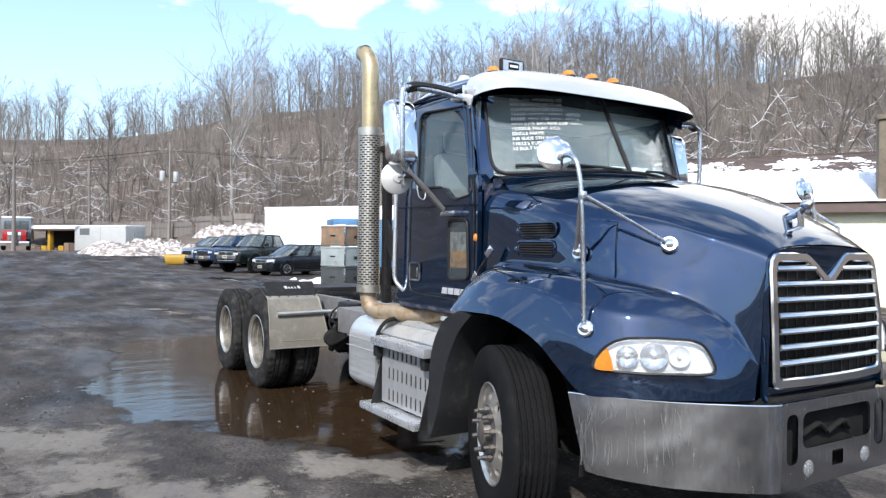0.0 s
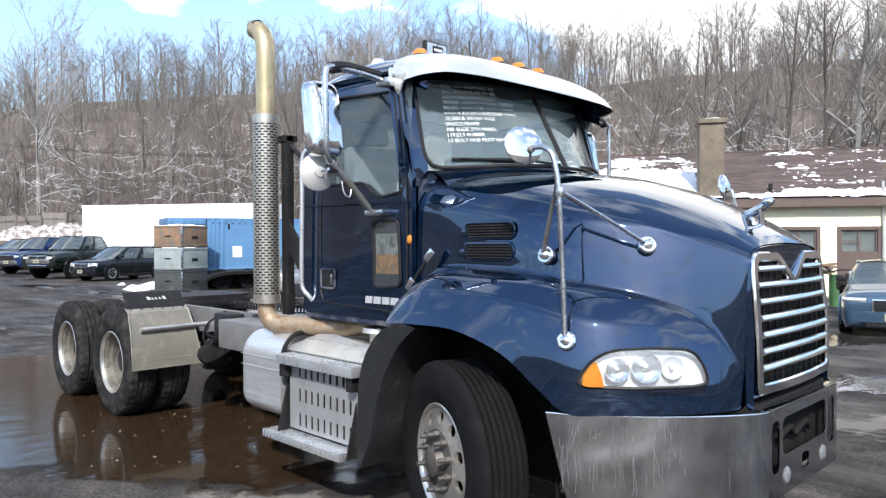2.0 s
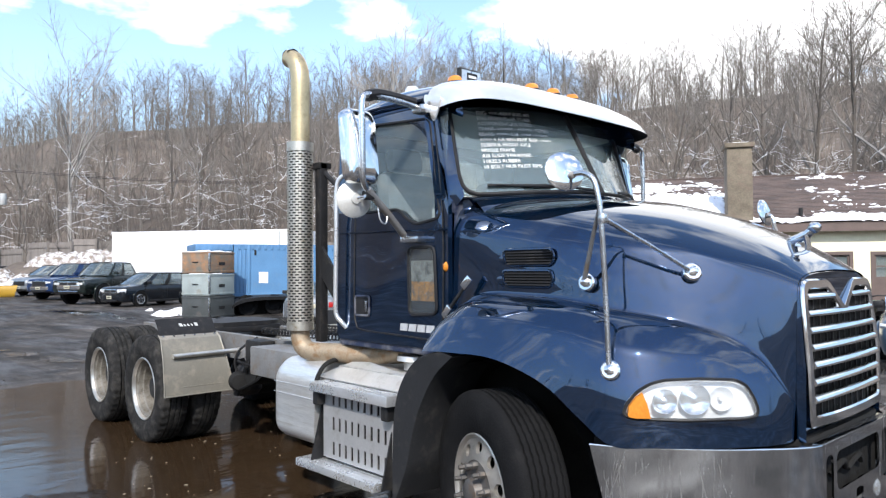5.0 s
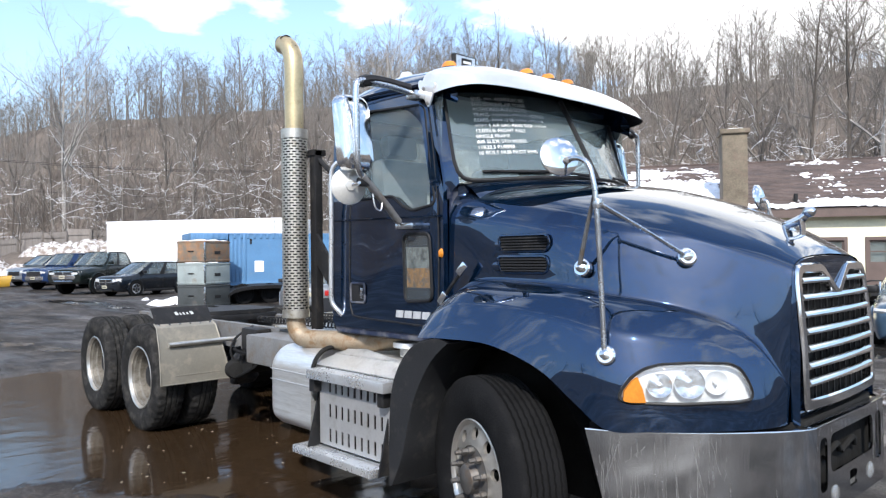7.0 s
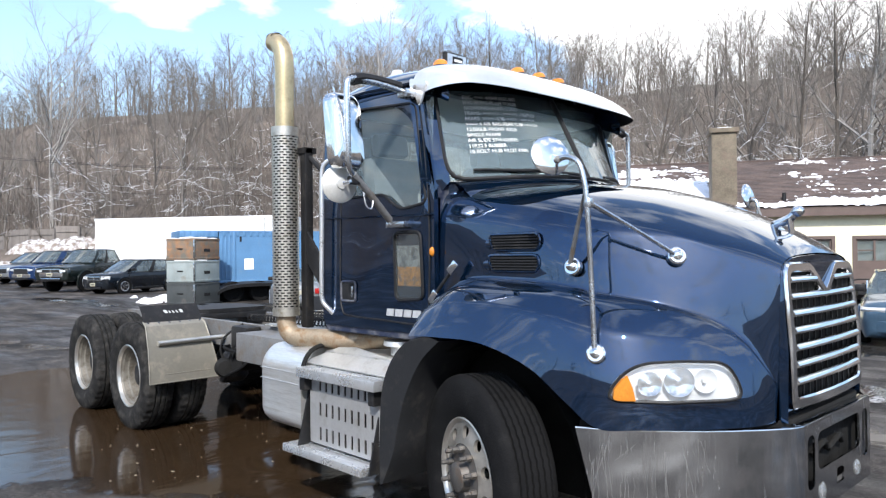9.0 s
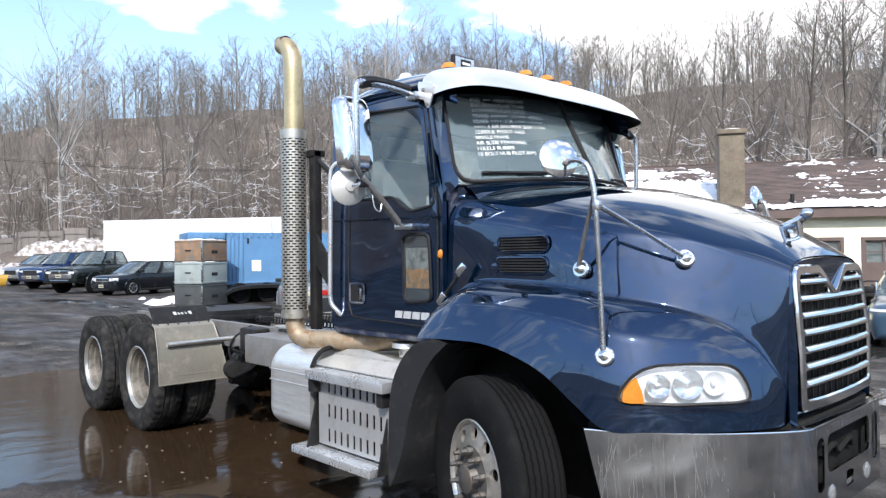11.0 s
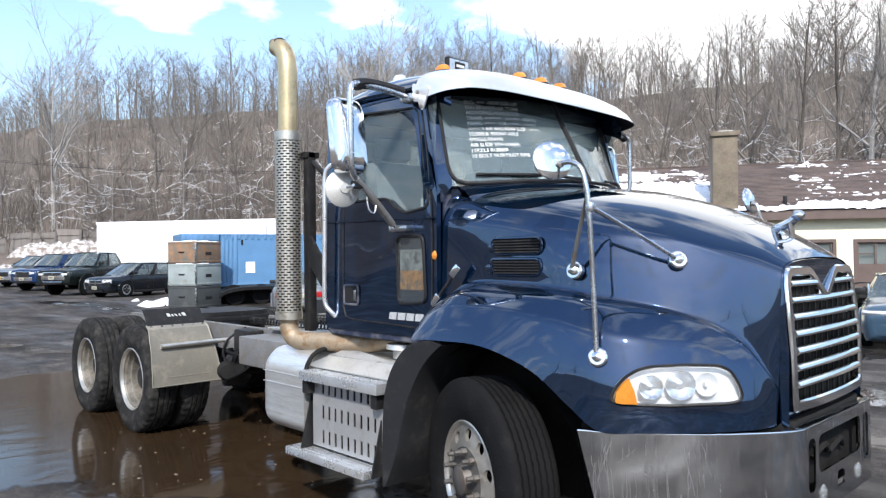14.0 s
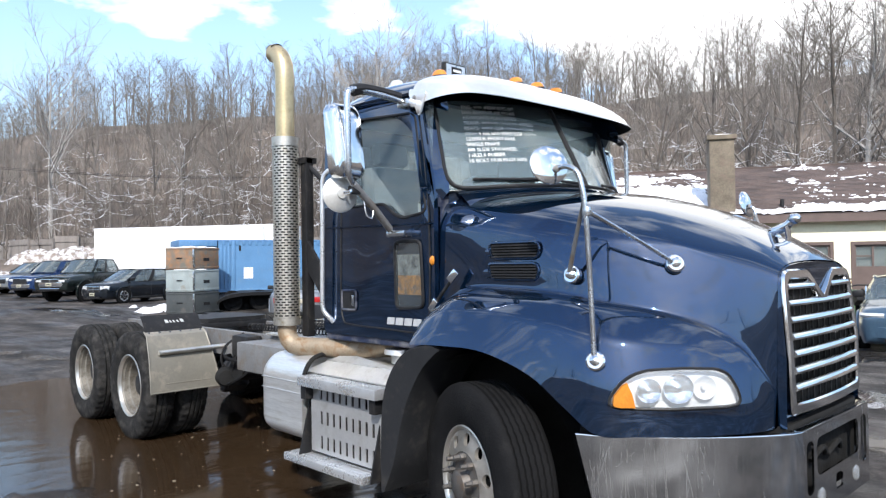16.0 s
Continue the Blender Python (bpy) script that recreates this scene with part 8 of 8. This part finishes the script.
# wires between the poles, sagging
w = thing("overhead_wire", "thin dark overhead wires between the poles", "wire")
for off, z0 in ((-1.0, 8.95), (0.0, 9.1), (1.0, 8.95), (0.2, 6.3)):
    a, b = Vector((-76.2, 10.8 + off, z0 + ground_z(-76, 10.8))), Vector((-47, 62 + off, z0 + 3.0 + ground_z(-47, 62) * 0.4))
    part("wire", tube([a.lerp(b, t / 16) + Vector((0, 0, -1.6 * (1 - (2 * t / 16 - 1) ** 2))) for t in range(17)], 0.02, 4), M_BLACK, w)
    a2 = Vector((-80, -30 + off, z0 - 1.0))
    part("wire", tube([a.lerp(a2, t / 16) + Vector((0, 0, -1.2 * (1 - (2 * t / 16 - 1) ** 2))) for t in range(17)], 0.02, 4), M_BLACK, w)

M_HEAP = mat("snowy_rubble", (0.17, 0.135, 0.11), 0.9, 0.0, 0.5, 1.3, bump=0.8, bscale=5, dirt=(0.70, 0.70, 0.71), dirt_amount=0.62)


def heap(x, y, rx, ry, h, seed, material, label, lumps=0.35, ragged=0.0):
    bm = bmesh.new()
    n, m = 26, 12
    z0 = ground_z(x, y)
    rows = []
    for j in range(m + 1):
        f = j / m
        row = []
        for k in range(n):
            a = 2 * math.pi * k / n
            rag = 1 + ragged * noise.noise(Vector((1.7 * math.cos(a) + seed, 1.7 * math.sin(a), seed)))
            px, py = rx * f * rag * math.cos(a), ry * f * rag * math.sin(a)
            hh = h * (1 - f ** 2.6) * (0.75 + 0.4 * noise.noise(Vector((px * 0.8 + seed, py * 0.8, seed)))) + lumps * h * noise.noise(Vector((px * 2.2, py * 2.2, seed + 7))) * (1 - f * f)
            row.append(bm.verts.new((px, py, hh - 0.06 * f)))
        rows.append(row)
    for a, b in zip(rows, rows[1:]):
        for k in range(n):
            bm.faces.new((a[k], a[(k + 1) % n], b[(k + 1) % n], b[k]))
    bmesh.ops.remove_doubles(bm, verts=bm.verts, dist=1e-4)
    ob = part("snow_mound", bm, material, None, smooth=False)
    ob.matrix_world = Matrix.Translation((x, y, z0))
    return tagged(ob, label, "snow heap", "snow heaps at the yard's edge")


rnd = random.Random(21)
for k in range(14):
    q = 156.5 + k * 1.3
    r = min(hill_start(q) - 2.5, 65) + rnd.uniform(-1.5, 1.0)
    heap(CX + r * math.cos(radians(q)), CY + r * math.sin(radians(q)), rnd.uniform(2.4, 4.0), rnd.uniform(2.0, 3.2), rnd.uniform(0.8, 1.6), k * 3.1, M_HEAP, "heap of dirty snow and rubble below the fence")
for k in range(5):
    q = 157.5 + k * 2.0
    r = hill_start(q) + 4.0
    heap(CX + r * math.cos(radians(q)), CY + r * math.sin(radians(q)), rnd.uniform(2.2, 3.0), rnd.uniform(1.8, 2.6), rnd.uniform(1.0, 1.5), 60 + k * 2.3, M_HEAP, "heap of dirty snow and rubble below the fence")
heap(-26.5, 8.0, 1.5, 0.75, 0.17, 5, M_SNOW, "low patch of old snow beside the crates", 2.6, 1.5)
heap(-28.4, 7.6, 0.26, 0.2, 0.09, 9, M_SNOW, "small lump of old snow beside the crates", 1.6, 0.8)
heap(-5.6, 18.6, 1.2, 0.6, 0.35, 11, M_SNOW, "low heap of old snow below the workshop wall")
heap(-73, -6.5, 3.0, 1.6, 0.7, 13, M_SNOW, "low bank of snow at the yard's edge")

# ---- trees ----
M_BARK = mat("grey_brown_bark", (0.098, 0.083, 0.071), 0.9, 0.0, 0.35, 0.7, per_object=0.2)
M_BARK_PALE = mat("pale_bark", (0.30, 0.28, 0.26), 0.9, 0.0, 0.35, 0.9)
M_TWIG = mat("twigs", (0.155, 0.138, 0.124), 0.9, 0.0, 0.3, 0.5)


class Growth:
    """Collects three-sided tapering stems as plain vertex and face lists."""

    def __init__(self):
        self.v, self.f = [], []

    def stem(self, pts, r0, r1, sides=3):
        base, n = len(self.v), len(pts)
        for i, p in enumerate(pts):
            d = (pts[min(i + 1, n - 1)] - pts[max(i - 1, 0)]).normalized()
            a = d.orthogonal().normalized()
            b = d.cross(a)
            r = r0 + (r1 - r0) * i / max(1, n - 1)
            for k in range(sides):
                t = 2 * math.pi * k / sides
                self.v.append(p + a * (r * math.cos(t)) + b * (r * math.sin(t)))
        for i in range(n - 1):
            for k in range(sides):
                q = (k + 1) % sides
                self.f.append((base + i * sides + k, base + i * sides + q, base + (i + 1) * sides + q, base + (i + 1) * sides + k))

    def ribbon(self, a, b, w):
        """A last fine twig, one slender face."""
        side = (b - a).cross(Vector((math.sin(len(self.v)), math.cos(len(self.v)), 0.3))).normalized() * w
        base = len(self.v)
        self.v += [a - side, a + side, b + side * 0.4, b - side * 0.4]
        self.f.append((base, base + 1, base + 2, base + 3))


def wander(rnd, p, d, length, n, bend, lift):
    pts = [p.copy()]
    for _ in range(n):
        d = (d + Vector((rnd.gauss(0, bend), rnd.gauss(0, bend), rnd.gauss(0, bend) + lift))).normalized()
        p = p + d * (length / n)
        pts.append(p.copy())
    return pts


def grow(seed, height, limbs, subs, twigs, spread=1.0, thick=1.0, far=False):
    """Trunk stems and crown stems of one bare tree of the given height."""
    rnd = random.Random(seed)
    trunk, crown = Growth(), Growth()
    tp = wander(rnd, Vector((0, 0, -0.4)), Vector((rnd.gauss(0, 0.05), rnd.gauss(0, 0.05), 1)), height * 0.88, 8, 0.035, 0.05)
    r0 = height * 0.0095 * thick + 0.05
    trunk.stem(tp, r0, 0.03, 6)
    for k in range(limbs):
        t = 0.30 + 0.68 * (k + rnd.random()) / limbs
        i = min(7, int(t * 8))
        p = tp[i].lerp(tp[i + 1], t * 8 - i)
        a = rnd.uniform(0, 6.283)
        up = rnd.uniform(0.55, 1.6)
        d = Vector((math.cos(a), math.sin(a), up)).normalized()
        ln = height * (0.40 - 0.27 * (t - 0.3)) * rnd.uniform(0.7, 1.15) * spread
        lp = wander(rnd, p, d, ln, 5, 0.09, 0.08)
        crown.stem(lp, r0 * (1 - t) * 0.55 + 0.025, 0.014, 3 if far else 4)
        for j in range(subs):
            u = 0.25 + 0.75 * (j + rnd.random()) / subs
            q = min(4, int(u * 5))
            bp = lp[q].lerp(lp[q + 1], u * 5 - q)
            dd = ((lp[q + 1] - lp[q]).normalized() + Vector((rnd.gauss(0, 0.55), rnd.gauss(0, 0.55), rnd.gauss(0.12, 0.4)))).normalized()
            sp = wander(rnd, bp, dd, ln * rnd.uniform(0.25, 0.5), 2, 0.11, 0.06)
            crown.stem(sp, 0.018, 0.008, 3)
            for m in range(twigs):
                w = rnd.random() * 1.99
                q2 = int(w)
                cp = sp[q2].lerp(sp[q2 + 1], w - q2)
                d3 = ((sp[q2 + 1] - sp[q2]).normalized() + Vector((rnd.gauss(0, 0.6), rnd.gauss(0, 0.6), rnd.gauss(0.15, 0.4)))).normalized()
                if far:
                    crown.ribbon(cp, cp + d3 * (ln * rnd.uniform(0.12, 0.30)), 0.011)
                else:
                    crown.stem(wander(rnd, cp, d3, ln * rnd.uniform(0.12, 0.26), 1, 0.12, 0.04), 0.010, 0.005, 3)
    return trunk, crown


def to_mesh(name, g, material):
    me = bpy.data.meshes.new(name)
    me.from_pydata([tuple(v) for v in g.v], [], g.f)
    me.materials.append(material)
    return me


KINDS = []
for k in range(4):
    tg, cg = grow(100 + k, 20.0, 17, 8, 6, (1.25, 1.08, 0.98, 1.1)[k])
    KINDS.append((to_mesh("trunk", tg, M_BARK_PALE if k == 0 else M_BARK), to_mesh("crown", cg, M_BARK_PALE if k == 0 else M_TWIG)))

# the trees that stand out, one by one: place, height, kind
STAND = [(-83.2, 19.3, 23, 0), (-94.1, 16.4, 17, 1), (-91.5, 25.0, 18, 2), (-81.3, 30.1, 18, 3), (-89.9, 37.0, 20, 1), (-80.2, 40.1, 20, 2), (-72.8, 45.0, 18, 3), (-69.2, 54.7, 27, 0), (-71.2, 59.9, 24, 2), (-55.9, 58.7, 21, 1), (-47.5, 60.3, 21, 3), (-47.1, 68.0, 22, 2), (-36.4, 64.8, 20, 1), (-29.6, 64.7, 20, 3), (-25.7, 63.1, 21, 2), (-20.9, 62.3, 22, 1), (-17.9, 62.6, 24, 3), (-15.5, 62.3, 24, 0), (-10.0, 60.0, 23, 2), (-102, -4, 17, 1), (-104, 8, 18, 3)]
rnd = random.Random(77)
for x, y, h, k in STAND:
    t = thing("bare_tree", "tall leafless tree at the foot of the hill", "tree", "bare trees at the hill foot", pose(x, y, ground_z(x, y), 0, 0, rnd.uniform(0, 360)))
    t.scale = (h / 20, h / 20, h / 20)
    for nm, me in zip(("trunk", "crown"), KINDS[k]):
        o = new(nm, me)
        o.parent = t


def scatter(name, seed, count, variants, place, lo, hi, material, label, category):
    """Many stems of one wood, joined: turned and scaled copies of a few grown forms."""
    rnd = random.Random(seed)
    forms = []
    for g in variants:
        forms.append((np.array([tuple(v) for v in g.v], dtype=np.float64), np.array(g.f, dtype=np.int64)))
    vs, fs, base = [], [], 0
    for _ in range(count):
        x, y = place(rnd)
        v, f = forms[rnd.randrange(len(forms))]
        s = rnd.uniform(lo, hi) * (0.86 + 0.14 * smooth(112, 128, math.degrees(math.atan2(y - CY, x - CX)) % 360) - 0.3 * smooth(130, 172, math.degrees(math.atan2(y - CY, x - CX)) % 360))
        a = rnd.uniform(0, 6.283)
        c, sn = math.cos(a), math.sin(a)
        q = np.empty_like(v)
        q[:, 0] = (v[:, 0] * c - v[:, 1] * sn) * s + x
        q[:, 1] = (v[:, 0] * sn + v[:, 1] * c) * s + y
        q[:, 2] = v[:, 2] * s + ground_z(x, y)
        vs.append(q)
        fs.append(f + base)
        base += len(v)
    V, F = np.concatenate(vs), np.concatenate(fs)
    me = bpy.data.meshes.new(name)
    me.vertices.add(len(V))
    me.vertices.foreach_set("co", V.ravel())
    me.loops.add(F.size)
    me.loops.foreach_set("vertex_index", F.ravel())
    me.polygons.add(len(F))
    me.polygons.foreach_set("loop_start", np.arange(0, F.size, 4))
    me.polygons.foreach_set("loop_total", np.full(len(F), 4))
    me.update(calc_edges=True)
    me.validate()
    me.materials.append(material)
    return tagged(new(name, me), label, category, kind="stuff")


def merged(seed, height, limbs, subs, twigs):
    t, c = grow(seed, height, limbs, subs, twigs, far=True)
    n = len(t.v)
    t.v += c.v
    t.f += [tuple(i + n for i in f) for f in c.f]
    return t


def hillside(r0, r1, power=0.8):
    def place(rnd):
        a = radians(rnd.uniform(92, 196))
        deg = math.degrees(a)
        start = hill_start(deg)
        r = start + r0 + (r1 - r0) * rnd.random() ** power
        return CX + r * math.cos(a), CY + r * math.sin(a)
    return place


scatter("ridge_wood", 8, 170, [merged(320 + k, 14.0, 12, 5, 4) for k in range(4)], hillside(88, 150, 1.0), 0.75, 1.15, M_TWIG, "leafless brown wood along the ridge", "wood")
scatter("bare_wood", 5, 440, [merged(300 + k, 16.5, 12, 7, 6) for k in range(6)], hillside(18, 150), 0.75, 1.3, M_TWIG, "dense leafless brown wood covering the hill", "wood")
scatter("young_wood", 6, 470, [merged(400 + k, 7.0, 8, 4, 4) for k in range(4)], hillside(10, 110), 0.6, 1.5, M_BARK, "thin leafless undergrowth on the hillside", "undergrowth")
scatter("bank_brush", 9, 150, [merged(500 + k, 3.0, 8, 3, 1) for k in range(3)], hillside(6, 26), 0.5, 1.3, M_BARK, "tangled bare brush on the bank", "undergrowth")


def thicket(seed):
    """A clump of thin upright stems."""
    rnd = random.Random(seed)
    g = Growth()
    for _ in range(9):
        p = Vector((rnd.uniform(-2.5, 2.5), rnd.uniform(-2.5, 2.5), -0.2))
        g.stem(wander(rnd, p, Vector((rnd.gauss(0, 0.15), rnd.gauss(0, 0.15), 1)), rnd.uniform(3, 10), 3, 0.10, 0.02), rnd.uniform(0.02, 0.055), 0.008, 3)
    return g


scatter("thin_stem", 17, 1600, [thicket(60 + k) for k in range(8)], hillside(14, 130), 0.7, 1.4, M_BARK, "thin upright stems filling the hillside wood", "undergrowth")
scatter("pale_stem", 18, 300, [thicket(80 + k) for k in range(5)], hillside(14, 120), 0.7, 1.3, M_BARK_PALE, "pale thin stems in the hillside wood", "undergrowth")


def snow_limb(seed):
    rnd = random.Random(seed)
    g = Growth()
    d = Vector((math.cos(seed), math.sin(seed), rnd.uniform(-0.1, 0.45)))
    p = wander(rnd, Vector((0, 0, rnd.uniform(0.5, 8.5))), d, rnd.uniform(2.5, 5.5), 6, 0.22, -0.02)
    g.stem(p, 0.029, 0.012, 4)
    for k in range(5):
        q = p[1 + k % 5]
        g.stem(wander(rnd, q, (d + Vector((rnd.gauss(0, 0.7), rnd.gauss(0, 0.7), rnd.gauss(0, 0.5)))).normalized(), rnd.uniform(0.5, 1.6), 3, 0.2, 0), 0.02, 0.009, 3)
    return g


scatter("snowy_limb", 11, 1200, [snow_limb(k * 1.7 + 1) for k in range(12)], hillside(8, 62), 0.6, 1.3, M_SNOW, "snow lying along fallen limbs and low branches", "snow")


def behind(rnd):
    a = radians(rnd.uniform(-140, 55))
    r = 48 + 75 * rnd.random()
    return CX + r * math.cos(a), CY + r * math.sin(a)


# never in view: added as a dark tree line in the paint's reflections
scatter("unseen_wood", 23, 70, [merged(300 + k, 16.0, 9, 5, 1) for k in range(4)], behind, 0.7, 1.1, M_TWIG, "unseen leafless wood added across the yard for reflections", "wood")
scatter("yard_brush", 24, 300, [thicket(120 + k) for k in range(4)], behind, 0.7, 1.3, M_BARK, "thin stems added to the unseen wood across the yard", "undergrowth")
